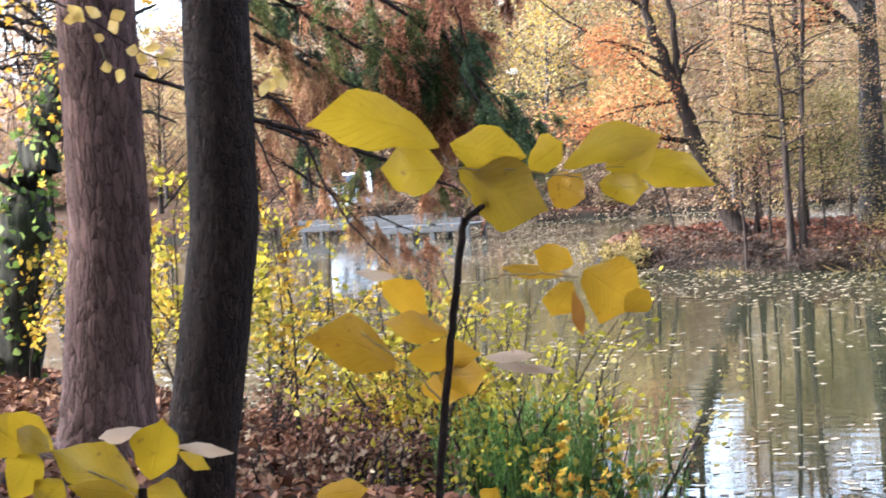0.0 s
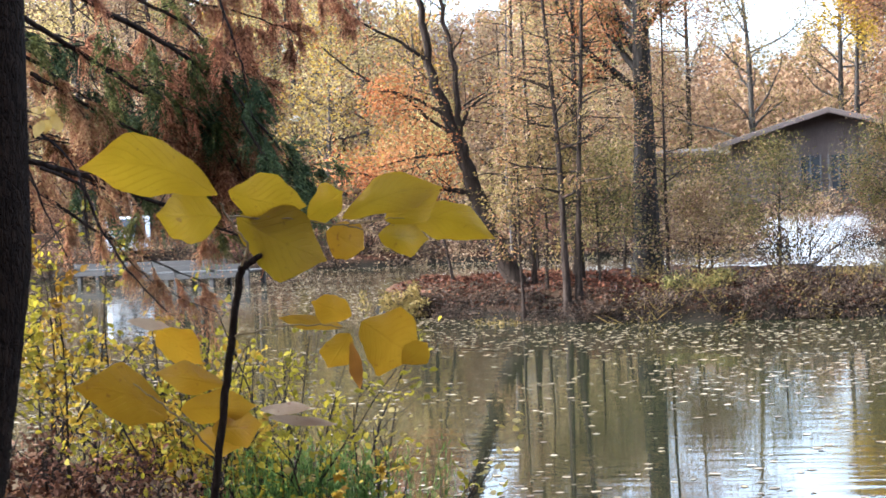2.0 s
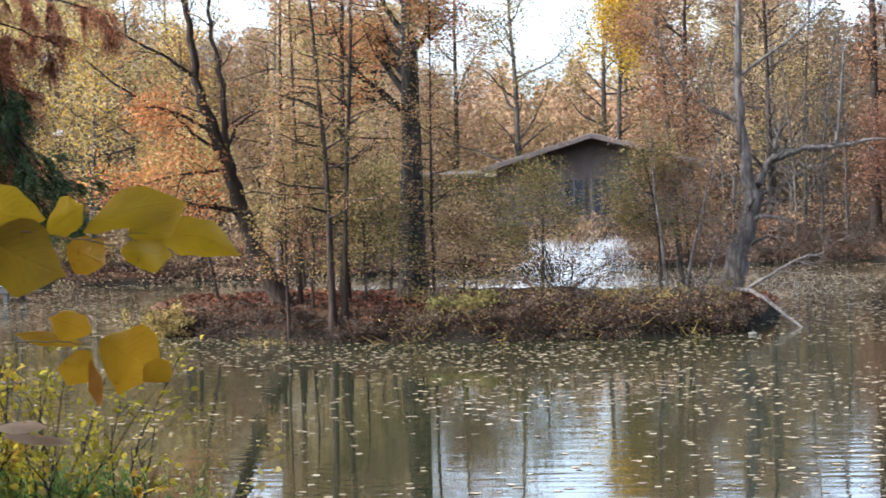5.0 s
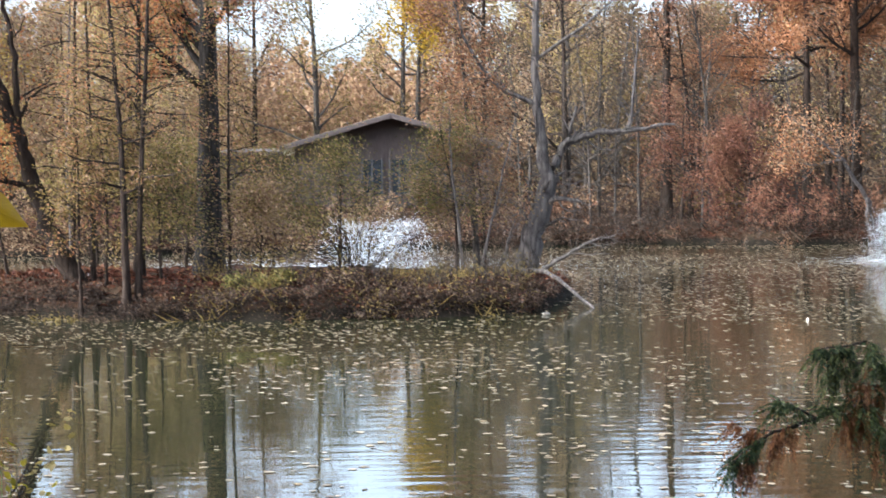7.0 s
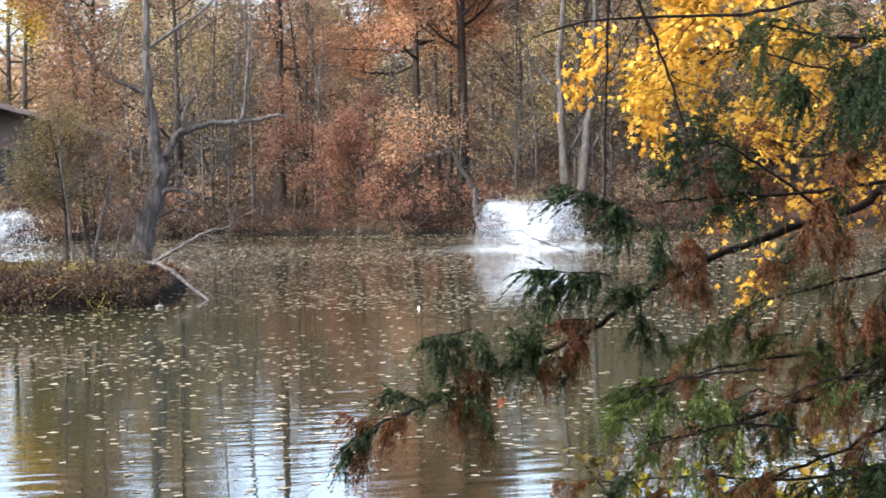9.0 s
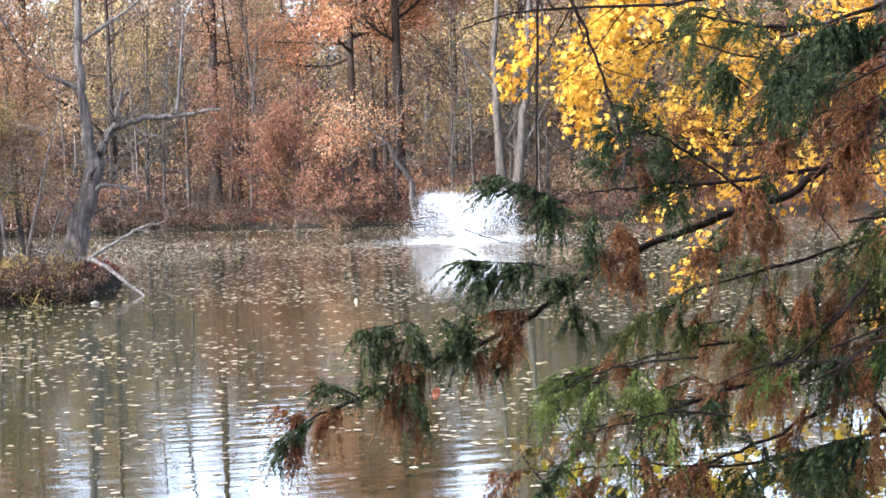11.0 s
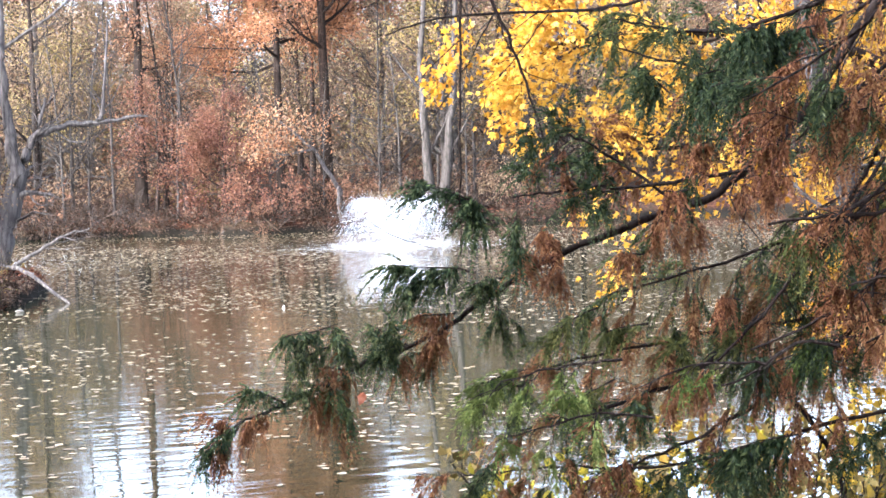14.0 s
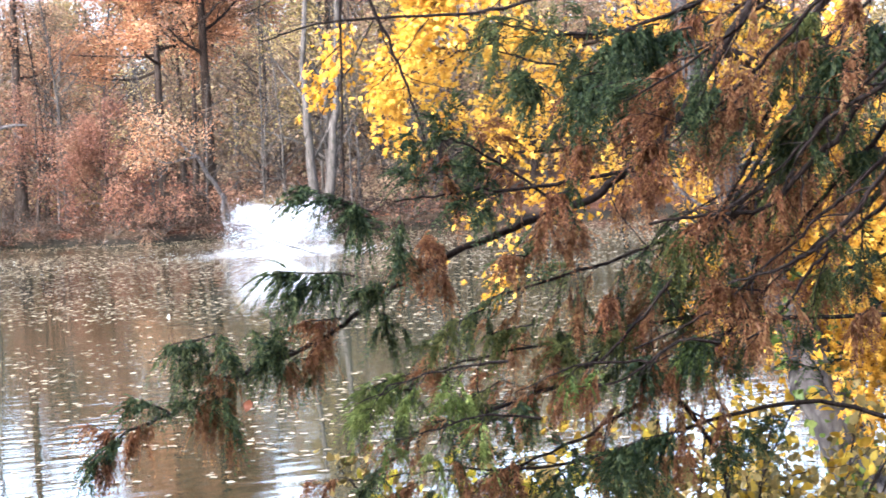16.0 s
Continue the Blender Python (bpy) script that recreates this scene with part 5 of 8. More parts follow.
RUSTSPRAY = leaf_material("rust_sprays", [(0.17, 0.062, 0.030), (0.34, 0.130, 0.054), (0.50, 0.225, 0.09), (0.52, 0.32, 0.125)], 0.5, full=1.1)
SALMON = leaf_material("salmon_rust_sprays", [(0.22, 0.085, 0.045), (0.42, 0.17, 0.085), (0.58, 0.27, 0.135), (0.58, 0.35, 0.16)], 0.5, full=1.45)
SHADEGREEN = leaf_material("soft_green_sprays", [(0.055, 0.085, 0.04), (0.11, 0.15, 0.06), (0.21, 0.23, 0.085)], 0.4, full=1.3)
OLIVESPRAY = leaf_material("olive_sprays", [(0.09, 0.115, 0.03), (0.19, 0.21, 0.055), (0.36, 0.33, 0.09)], 0.45)
TWIG = bark_material("dark_twig_bark", (0.0055, 0.0037, 0.003), (0.030, 0.0212, 0.0172), 30, 0.3, 0.004)


def smooth_chain(pts, at, r0, r1, rng, jog=0.02):
    p = np.array(pts, dtype=float) - np.array(at)
    f = np.linspace(0, len(p) - 1, (len(p) - 1) * 6 + 1)
    q = np.stack([np.interp(f, np.arange(len(p)), p[:, k]) for k in range(3)], 1)
    for _ in range(4):
        q[1:-1] = 0.25 * q[:-2] + 0.5 * q[1:-1] + 0.25 * q[2:]
    q[1:-1] += rng.normal(0, jog * 0.4, q[1:-1].shape)
    return q, np.linspace(r0, r1, len(q))


def cypress_limb(top, pts, r0, r1, seed, sprays, green, reach, tint=GREEN, dead=RUSTSPRAY):
    """One limb with its twigs and hanging sprays; green: the share of sprays still green."""
    rng = np.random.default_rng(seed)
    at = tuple(top.location)
    main = smooth_chain(pts, at, r0 * 0.75, r1 * 0.8, rng, 0.007)
    run = float(np.linalg.norm(np.diff(main[0], axis=0), axis=1).sum())
    near = math.hypot(pts[-1][0], pts[-1][1]) / 5.2
    twigs = branch_out(rng, main, max(6, int(sprays / 4)), 0.12, 1.0, 0.8, reach * 0.42, 0.4, 0.2, -0.16, 6, False, 0.0022)
    small = [c for b in twigs for c in branch_out(rng, b, 3, 0.15, 1.0, 0.7, reach * 0.28, 0.55, 0.2, -0.14, 4, True, 0.0015)]
    co, fa = tubes([main], 7, 0.05, rng)
    link_mesh("limb", co, fa, TWIG, True, top)
    bare = branch_out(rng, main, 5, 0.02, 0.3, 0.4, 0.4, 0.3, 0.2, -0.08, 7, False) if r0 > 0.019 else []
    co, fa = tubes(twigs + small + bare, 4)
    tagged(link_mesh("twig", co, fa, TWIG, True, top), kind="stuff")
    hosts = twigs + small
    tone = rng.uniform(0, 1, len(twigs)) < green
    tones = np.concatenate([tone, np.repeat(tone, 3)])
    n = int(sprays * 11)
    pick = rng.integers(0, len(hosts), n)
    foot, way = np.zeros((n, 3)), np.zeros((n, 3))
    for k, c in enumerate(pick):
        p, d, _ = along(hosts[c], rng.uniform(0.25, 1.0))
        foot[k], way[k] = p, d
    down = np.where(tones[pick], 0.3, 0.7)[:, None]
    way = unit(way + rng.normal(0, 0.4, (n, 3)) + np.array([0, 0, -1.0]) * down)
    for name, keep, material in (("green_spray", tones[pick], tint), ("rust_spray", ~tones[pick], dead)):
        if keep.sum():
            co, fa = fronds(foot[keep], way[keep], 0.092 * max(1.0, near * 0.75), rng)
            tagged(link_mesh(name, co, fa, material, False, top), kind="stuff")


def spray_clump(top, foot, tip, count, material, hang, length):
    """A shoot with a tuft of fronds that droop from it; hang: how steeply."""
    rng = np.random.default_rng(int(abs(foot[0]) * 7000 + foot[2] * 900 + count))
    a, b = np.array(foot) - np.array(top.location), np.array(tip) - np.array(top.location)
    rib = limb(rng, a, b - a, float(np.linalg.norm(b - a)), 0.0032, 0.0012, 5, 0.08, -0.02)
    co, fa = tubes([rib], 4)
    link_mesh("shoot", co, fa, TWIG, True, top)
    n = int(count * 2.7)
    spots = [along(rib, f) for f in rng.uniform(0.1, 1.0, n) ** 0.8]
    p, d = np.array([q[0] for q in spots]), np.array([q[1] for q in spots])
    side = unit(np.cross(d, [0, 0, 1.0])) * rng.uniform(-0.8, 0.8, (n, 1))
    way = unit(d * rng.uniform(0.1, 0.7, (n, 1)) + side * 0.8 + np.array([0, 0, -1.0]) * hang * rng.uniform(0.3, 1.5, (n, 1)) + np.array([0, 0, 0.15]) + rng.normal(0, 0.15, (n, 3)))
    co, fa = fronds(p + rng.normal(0, 0.006, (n, 3)), way, length * 0.95, rng, 17)
    tagged(link_mesh("spray", co, fa, material, False, top), kind="stuff")


def bare_twig(top, pts, r):
    rng = np.random.default_rng(int(1000 * abs(pts[0][0]) + 100 * pts[0][2]))
    main = smooth_chain(pts, tuple(top.location), r, r * 0.4, rng, 0.006)
    fine = branch_out(rng, main, 5, 0.2, 1.0, 0.7, 0.2, 0.5, 0.2, -0.03, 4, True, 0.001)
    co, fa = tubes([main] + fine, 5)
    link_mesh("bare_twig", co, fa, TWIG, True, top)


right_cypress = thing("cypress_tree", "cypress with drooping sprays turning from green to rust", "tree", stand(4.6, 4.4, 0.1))
co, fa = tubes([limb(np.random.default_rng(5), (0, 0, -0.2), (0.02, 0, 1), 8, 0.17, 0.08, 14, 0.015)], 20, 0.04, np.random.default_rng(5))
link_mesh("trunk", co, fa, BARK_BROWN, True, right_cypress)
cypress_limb(right_cypress, [(3.18, 5.11, 2.93), (3.03, 5.13, 2.73), (2.86, 5.14, 2.49), (2.69, 5.12, 2.37), (2.52, 5.10, 2.25), (2.33, 5.08, 2.21), (1.99, 5.08, 2.10), (1.82, 5.08, 2.02), (1.70, 5.07, 1.95), (1.49, 5.04, 1.84), (1.25, 5.00, 1.78), (1.06, 4.95, 1.70), (0.93, 4.92, 1.67), (0.86, 4.91, 1.60)], 0.024, 0.004, 500, 46, 0.45, 0.4)
cypress_limb(right_cypress, [(3.99, 5.03, 3.00), (3.67, 5.10, 2.63), (3.32, 5.18, 2.31), (3.00, 5.22, 2.10), (2.82, 5.18, 1.94), (2.53, 5.18, 1.69), (2.22, 5.18, 1.59), (1.86, 5.18, 1.53)], 0.024, 0.005, 501, 76, 0.62, 0.6)
cypress_limb(right_cypress, [(4.23, 5.09, 2.80), (3.77, 5.26, 2.23), (3.49, 5.28, 2.05), (3.22, 5.28, 1.88), (2.99, 5.24, 1.67), (2.72, 5.23, 1.54), (2.43, 5.21, 1.43), (2.11, 5.19, 1.35)], 0.02, 0.005, 502, 78, 0.62, 0.65)
cypress_limb(right_cypress, [(3.80, 5.29, 3.31), (3.63, 5.27, 2.78), (3.39, 5.28, 2.51), (3.17, 5.27, 2.26), (2.97, 5.25, 1.98), (2.80, 5.20, 1.84)], 0.018, 0.004, 503, 58, 0.45, 0.6)
cypress_limb(right_cypress, [(2.97, 5.22, 2.52), (2.78, 5.25, 2.63), (2.53, 5.30, 2.69), (2.28, 5.34, 2.76)], 0.012, 0.003, 504, 33, 0.75, 0.5)
cypress_limb(right_cypress, [(3.32, 5.13, 3.12), (3.02, 5.20, 2.90), (2.72, 5.25, 2.80), (2.44, 5.27, 2.80), (2.26, 5.24, 2.84)], 0.014, 0.003, 505, 30, 0.8, 0.55)
cypress_limb(right_cypress, [(2.60, 4.97, 2.34), (2.27, 4.98, 2.30), (1.97, 4.96, 2.30), (1.76, 4.90, 2.28)], 0.01, 0.003, 506, 26, 0.55, 0.45)
cypress_limb(right_cypress, [(3.66, 5.02, 1.79), (3.25, 5.10, 1.81), (2.84, 5.16, 1.84), (2.43, 5.18, 1.79), (2.06, 5.17, 1.75), (1.70, 5.13, 1.68)], 0.012, 0.003, 507, 62, 0.62, 0.5)
cypress_limb(right_cypress, [(3.71, 4.99, 1.39), (3.34, 5.08, 1.53), (2.94, 5.16, 1.48), (2.62, 5.18, 1.40), (2.31, 5.18, 1.37), (2.01, 5.16, 1.41), (1.66, 5.14, 1.41)], 0.012, 0.003, 508, 66, 0.62, 0.5)
cypress_limb(right_cypress, [(2.36, 4.98, 2.23), (2.17, 4.99, 2.36), (2.02, 4.98, 2.46), (1.90, 4.95, 2.46)], 0.008, 0.003, 509, 24, 0.8, 0.4)
cypress_limb(right_cypress, [(4.07, 5.22, 2.49), (3.75, 5.26, 2.34), (3.44, 5.29, 2.27), (3.16, 5.29, 2.26), (2.88, 5.28, 2.14)], 0.012, 0.004, 510, 46, 0.4, 0.5)
bare_twig(right_cypress, [(1.68, 5.03, 3.24), (1.66, 5.04, 2.80), (1.65, 5.04, 2.47), (1.64, 5.04, 2.11)], 0.006)
bare_twig(right_cypress, [(1.73, 5.12, 3.01), (1.83, 5.08, 2.78), (1.90, 5.06, 2.55), (1.95, 5.04, 2.34)], 0.007)
bare_twig(right_cypress, [(2.81, 5.87, 3.01), (2.56, 5.98, 2.94), (2.22, 6.11, 2.94), (1.94, 6.21, 2.93), (1.76, 6.26, 2.87)], 0.008)
bare_twig(right_cypress, [(2.25, 6.42, 2.97), (2.15, 6.45, 2.78), (2.01, 6.50, 2.56), (1.88, 6.54, 2.39)], 0.004)
bare_twig(right_cypress, [(2.81, 5.31, 1.67), (2.94, 5.24, 1.47), (3.02, 5.20, 1.33), (3.03, 5.19, 1.16)], 0.012)
bare_twig(right_cypress, [(2.34, 6.07, 2.93), (2.22, 6.11, 2.77), (2.09, 6.16, 2.63)], 0.003)
bare_twig(right_cypress, [(1.53, 4.97, 2.14), (1.43, 5.00, 2.17), (1.34, 5.03, 2.23), (1.27, 5.04, 2.22)], 0.0018)
cypress_limb(right_cypress, [(4.07, 5.46, 3.09), (3.78, 5.49, 2.84), (3.49, 5.50, 2.68), (3.20, 5.50, 2.59), (2.93, 5.47, 2.47)], 0.012, 0.004, 520, 42, 0.4, 0.6)
cypress_limb(right_cypress, [(4.19, 5.37, 2.78), (3.89, 5.44, 2.59), (3.61, 5.48, 2.39), (3.38, 5.48, 2.19), (3.19, 5.44, 2.02)], 0.012, 0.004, 521, 42, 0.4, 0.6)
cypress_limb(right_cypress, [(3.76, 5.44, 3.13), (3.44, 5.47, 2.97), (3.11, 5.49, 2.81), (2.83, 5.47, 2.70), (2.58, 5.42, 2.54)], 0.012, 0.004, 522, 38, 0.6, 0.6)
cypress_limb(right_cypress, [(3.98, 5.29, 2.04), (3.68, 5.32, 1.95), (3.39, 5.32, 1.91), (3.11, 5.32, 1.81), (2.81, 5.31, 1.71)], 0.012, 0.004, 523, 50, 0.62, 0.6)
cypress_limb(right_cypress, [(3.16, 5.11, 2.26), (2.85, 5.14, 2.11), (2.53, 5.15, 2.03), (2.22, 5.15, 1.96)], 0.012, 0.004, 524, 64, 0.62, 0.6)
cypress_limb(right_cypress, [(1.98, 4.60, 1.81), (1.83, 4.66, 1.80), (1.67, 4.72, 1.76), (1.56, 4.75, 1.70)], 0.006, 0.002, 532, 8, 0.85, 0.25, FRESH)
cypress_limb(right_cypress, [(2.06, 4.56, 1.64), (1.91, 4.63, 1.66), (1.76, 4.68, 1.62), (1.63, 4.73, 1.58)], 0.006, 0.002, 533, 8, 0.6, 0.25, FRESH)
cypress_limb(right_cypress, [(2.39, 4.51, 1.78), (2.20, 4.61, 1.79), (2.05, 4.68, 1.71)], 0.006, 0.002, 534, 8, 0.6, 0.25, FRESH)
cypress_limb(right_cypress, [(2.86, 4.48, 1.88), (2.64, 4.61, 1.82), (2.44, 4.71, 1.73)], 0.006, 0.002, 535, 8, 0.5, 0.3, FRESH)
cypress_limb(right_cypress, [(2.85, 4.06, 2.91), (2.69, 4.17, 2.71), (2.54, 4.26, 2.54), (2.39, 4.35, 2.41)], 0.011, 0.003, 580, 16, 0.35, 0.45)
cypress_limb(right_cypress, [(3.02, 4.0, 2.72), (2.83, 4.14, 2.5), (2.67, 4.24, 2.33), (2.54, 4.32, 2.18)], 0.011, 0.003, 581, 15, 0.3, 0.45)
cypress_limb(right_cypress, [(3.04, 3.99, 2.5), (2.85, 4.12, 2.27), (2.7, 4.22, 2.12), (2.56, 4.3, 1.98)], 0.011, 0.003, 582, 13, 0.3, 0.45)
cypress_limb(right_cypress, [(2.72, 4.09, 2.92), (2.58, 4.18, 2.76), (2.43, 4.27, 2.64), (2.26, 4.36, 2.54)], 0.011, 0.003, 583, 16, 0.5, 0.45)
cypress_limb(right_cypress, [(3.16, 4.02, 2.88), (3.03, 4.12, 2.7), (2.9, 4.21, 2.59), (2.79, 4.28, 2.46)], 0.011, 0.003, 584, 18, 0.4, 0.45)

spray_clump(right_cypress, (1.74, 5.05, 2.25), (1.50, 5.02, 2.33), 16, GREEN, 0.5, 0.12)
spray_clump(right_cypress, (1.72, 5.05, 2.22), (1.63, 4.97, 2.27), 12, GREEN, 1.2, 0.13)
spray_clump(right_cypress, (1.69, 5.05, 2.05), (1.40, 5.03, 2.13), 18, GREEN, 0.6, 0.12)
spray_clump(right_cypress, (1.63, 5.04, 2.05), (1.44, 4.99, 2.06), 14, GREEN, 0.9, 0.11)
spray_clump(right_cypress, (1.79, 5.05, 2.03), (1.65, 5.00, 2.05), 14, GREEN, 0.9, 0.10)
spray_clump(right_cypress, (1.29, 4.99, 1.81), (1.19, 4.91, 1.96), 12, GREEN, 0.9, 0.11)
spray_clump(right_cypress, (1.21, 4.97, 1.92), (1.03, 4.90, 1.88), 14, GREEN, 0.9, 0.11)
spray_clump(right_cypress, (1.20, 4.96, 1.86), (1.09, 4.89, 1.85), 8, GREEN, 1.0, 0.10)
spray_clump(right_cypress, (1.45, 5.02, 1.84), (1.32, 4.95, 1.95), 12, GREEN, 0.7, 0.10)
spray_clump(right_cypress, (1.42, 5.01, 1.84), (1.37, 4.92, 1.92), 8, GREEN, 0.9, 0.09)
spray_clump(right_cypress, (1.05, 4.93, 1.71), (0.93, 4.85, 1.77), 10, GREEN, 0.6, 0.09)
spray_clump(right_cypress, (1.19, 4.97, 1.75), (1.07, 4.89, 1.75), 9, GREEN, 0.4, 0.09)
spray_clump(right_cypress, (0.93, 4.90, 1.67), (0.80, 4.82, 1.61), 12, GREEN, 0.8, 0.10)
spray_clump(right_cypress, (1.87, 5.06, 1.74), (1.66, 5.03, 1.74), 12, FRESH, 0.4, 0.11)
spray_clump(right_cypress, (1.84, 5.06, 1.69), (1.68, 5.01, 1.69), 8, FRESH, 0.5, 0.10)
spray_clump(right_cypress, (1.78, 5.06, 1.48), (1.59, 5.02, 1.43), 14, GREEN, 0.5, 0.12)
spray_clump(right_cypress, (2.08, 5.07, 1.64), (1.96, 5.01, 1.64), 10, FRESH, 0.5, 0.11)
spray_clump(right_cypress, (2.15, 5.07, 1.69), (2.00, 5.03, 1.65), 8, OLIVESPRAY, 0.6, 0.10)
spray_clump(right_cypress, (2.10, 5.07, 1.92), (1.90, 5.04, 1.90), 12, OLIVESPRAY, 0.6, 0.12)
spray_clump(right_cypress, (2.27, 5.07, 1.86), (2.10, 5.03, 1.87), 10, OLIVESPRAY, 0.9, 0.12)
spray_clump(right_cypress, (2.18, 5.07, 2.27), (2.06, 5.01, 2.42), 10, GREEN, 0.8, 0.13)
spray_clump(right_cypress, (2.36, 5.06, 2.59), (2.24, 5.00, 2.66), 12, GREEN, 0.9, 0.14)
spray_clump(right_cypress, (2.55, 5.08, 2.66), (2.43, 5.03, 2.66), 14, GREEN, 1.0, 0.15)
spray_clump(right_cypress, (2.66, 5.10, 2.68), (2.54, 5.05, 2.77), 10, GREEN, 0.8, 0.14)
spray_clump(right_cypress, (2.71, 5.11, 1.83), (2.55, 5.08, 1.84), 10, OLIVESPRAY, 1.0, 0.13)
spray_clump(right_cypress, (2.95, 5.13, 1.74), (2.83, 5.08, 1.72), 10, GREEN, 1.2, 0.14)
spray_clump(right_cypress, (2.45, 5.07, 1.70), (2.33, 5.02, 1.77), 10, OLIVESPRAY, 0.8, 0.12)
spray_clump(right_cypress, (2.66, 5.11, 1.41), (2.52, 5.07, 1.39), 14, GREEN, 1.0, 0.13)
spray_clump(right_cypress, (1.99, 5.07, 2.11), (1.89, 5.00, 2.19), 14, RUSTSPRAY, 1.3, 0.10)
spray_clump(right_cypress, (1.89, 5.06, 2.06), (1.82, 4.98, 2.12), 14, RUSTSPRAY, 1.3, 0.10)
spray_clump(right_cypress, (1.62, 5.04, 1.93), (1.48, 4.98, 1.93), 14, RUSTSPRAY, 1.0, 0.10)
spray_clump(right_cypress, (1.59, 5.04, 1.88), (1.54, 4.95, 1.87), 10, RUSTSPRAY, 1.5, 0.10)
spray_clump(right_cypress, (1.47, 5.02, 1.83), (1.41, 4.93, 1.81), 10, RUSTSPRAY, 1.4, 0.10)
spray_clump(right_cypress, (1.54, 5.03, 1.87), (1.49, 4.94, 1.84), 8, RUSTSPRAY, 1.4, 0.10)
spray_clump(right_cypress, (1.29, 4.99, 1.78), (1.18, 4.91, 1.75), 11, RUSTSPRAY, 1.5, 0.10)
spray_clump(right_cypress, (1.21, 4.97, 1.76), (1.11, 4.89, 1.71), 11, RUSTSPRAY, 1.5, 0.10)
spray_clump(right_cypress, (1.16, 4.96, 1.71), (1.23, 4.84, 1.67), 10, RUSTSPRAY, 1.4, 0.10)
spray_clump(right_cypress, (1.01, 4.92, 1.69), (0.92, 4.84, 1.69), 10, RUSTSPRAY, 1.3, 0.10)
spray_clump(right_cypress, (1.25, 4.98, 1.79), (1.18, 4.89, 1.80), 10, RUSTSPRAY, 0.8, 0.07)
spray_clump(right_cypress, (2.77, 5.11, 2.55), (2.66, 5.06, 2.59), 14, RUSTSPRAY, 1.2, 0.10)
spray_clump(right_cypress, (2.26, 5.07, 2.08), (2.15, 5.00, 2.10), 12, RUSTSPRAY, 1.4, 0.10)
spray_clump(right_cypress, (2.46, 5.07, 2.18), (2.32, 5.03, 2.20), 10, RUSTSPRAY, 1.3, 0.10)
spray_clump(right_cypress, (1.98, 5.07, 1.73), (1.88, 5.00, 1.75), 10, RUSTSPRAY, 1.2, 0.10)
spray_clump(right_cypress, (1.88, 5.07, 1.40), (1.75, 5.01, 1.39), 14, RUSTSPRAY, 1.0, 0.10)
spray_clump(right_cypress, (2.21, 5.07, 1.43), (2.07, 5.02, 1.40), 12, RUSTSPRAY, 1.2, 0.10)
bare_twig(right_cypress, [(2.88, 4.10, 2.53), (2.82, 4.14, 2.41), (2.76, 4.19, 2.35), (2.68, 4.24, 2.25), (2.63, 4.27, 2.21), (2.49, 4.35, 2.21), (2.36, 4.42, 2.19)], 0.011)
bare_twig(right_cypress, [(2.96, 3.92, 2.45), (2.87, 3.99, 2.32), (2.79, 4.05, 2.19), (2.72, 4.09, 2.12), (2.63, 4.14, 2.06), (2.50, 4.23, 2.02)], 0.01)
bare_twig(right_cypress, [(2.98, 4.15, 2.70), (2.90, 4.21, 2.56), (2.82, 4.26, 2.44), (2.75, 4.31, 2.28), (2.69, 4.35, 2.14), (2.66, 4.37, 1.97)], 0.011)
bare_twig(right_cypress, [(3.11, 4.18, 2.56), (3.01, 4.26, 2.38), (2.91, 4.33, 2.27), (2.81, 4.39, 2.13), (2.71, 4.45, 2.00), (2.59, 4.52, 1.90), (2.40, 4.62, 1.81)], 0.009)
bare_twig(right_cypress, [(2.98, 4.40, 2.85), (2.91, 4.44, 2.73), (2.85, 4.48, 2.62), (2.81, 4.51, 2.48), (2.78, 4.53, 2.38), (2.71, 4.57, 2.25), (2.63, 4.61, 2.11), (2.56, 4.65, 2.02), (2.48, 4.70, 1.90), (2.35, 4.76, 1.76)], 0.012)
bare_twig(right_cypress, [(2.96, 4.04, 2.27), (2.86, 4.12, 2.16), (2.75, 4.19, 2.06), (2.67, 4.24, 1.91), (2.59, 4.29, 1.85)], 0.008)
bare_twig(right_cypress, [(3.05, 4.47, 2.86), (2.93, 4.55, 2.70), (2.85, 4.60, 2.62), (2.77, 4.65, 2.50), (2.69, 4.69, 2.40)], 0.008)
bare_twig(right_cypress, [(2.90, 3.84, 2.68), (2.82, 3.90, 2.55), (2.72, 3.97, 2.49), (2.63, 4.03, 2.39), (2.58, 4.06, 2.27)], 0.009)
bare_twig(right_cypress, [(2.81, 4.74, 2.74), (2.69, 4.81, 2.68), (2.61, 4.85, 2.74), (2.55, 4.88, 2.80)], 0.006)
bare_twig(right_cypress, [(2.63, 4.50, 1.82), (2.52, 4.56, 1.84), (2.36, 4.64, 1.71), (2.23, 4.71, 1.69)], 0.006)
spray_clump(right_cypress, (2.48, 4.54, 2.77), (2.32, 4.50, 2.76), 16, GREEN, 1.2, 0.13)
spray_clump(right_cypress, (2.51, 4.80, 2.62), (2.35, 4.77, 2.61), 16, GREEN, 1.1, 0.13)
spray_clump(right_cypress, (3.01, 4.41, 2.68), (2.91, 4.36, 2.67), 12, GREEN, 1.4, 0.14)
spray_clump(right_cypress, (2.91, 4.37, 2.52), (2.78, 4.34, 2.50), 18, GREEN, 1.1, 0.15)
spray_clump(right_cypress, (3.02, 4.20, 2.75), (2.94, 4.13, 2.72), 10, GREEN, 1.6, 0.15)
spray_clump(right_cypress, (2.60, 4.76, 2.64), (2.46, 4.71, 2.62), 18, RUSTSPRAY, 1.3, 0.10)
spray_clump(right_cypress, (2.68, 4.61, 2.81), (2.53, 4.58, 2.80), 14, RUSTSPRAY, 1.2, 0.10)
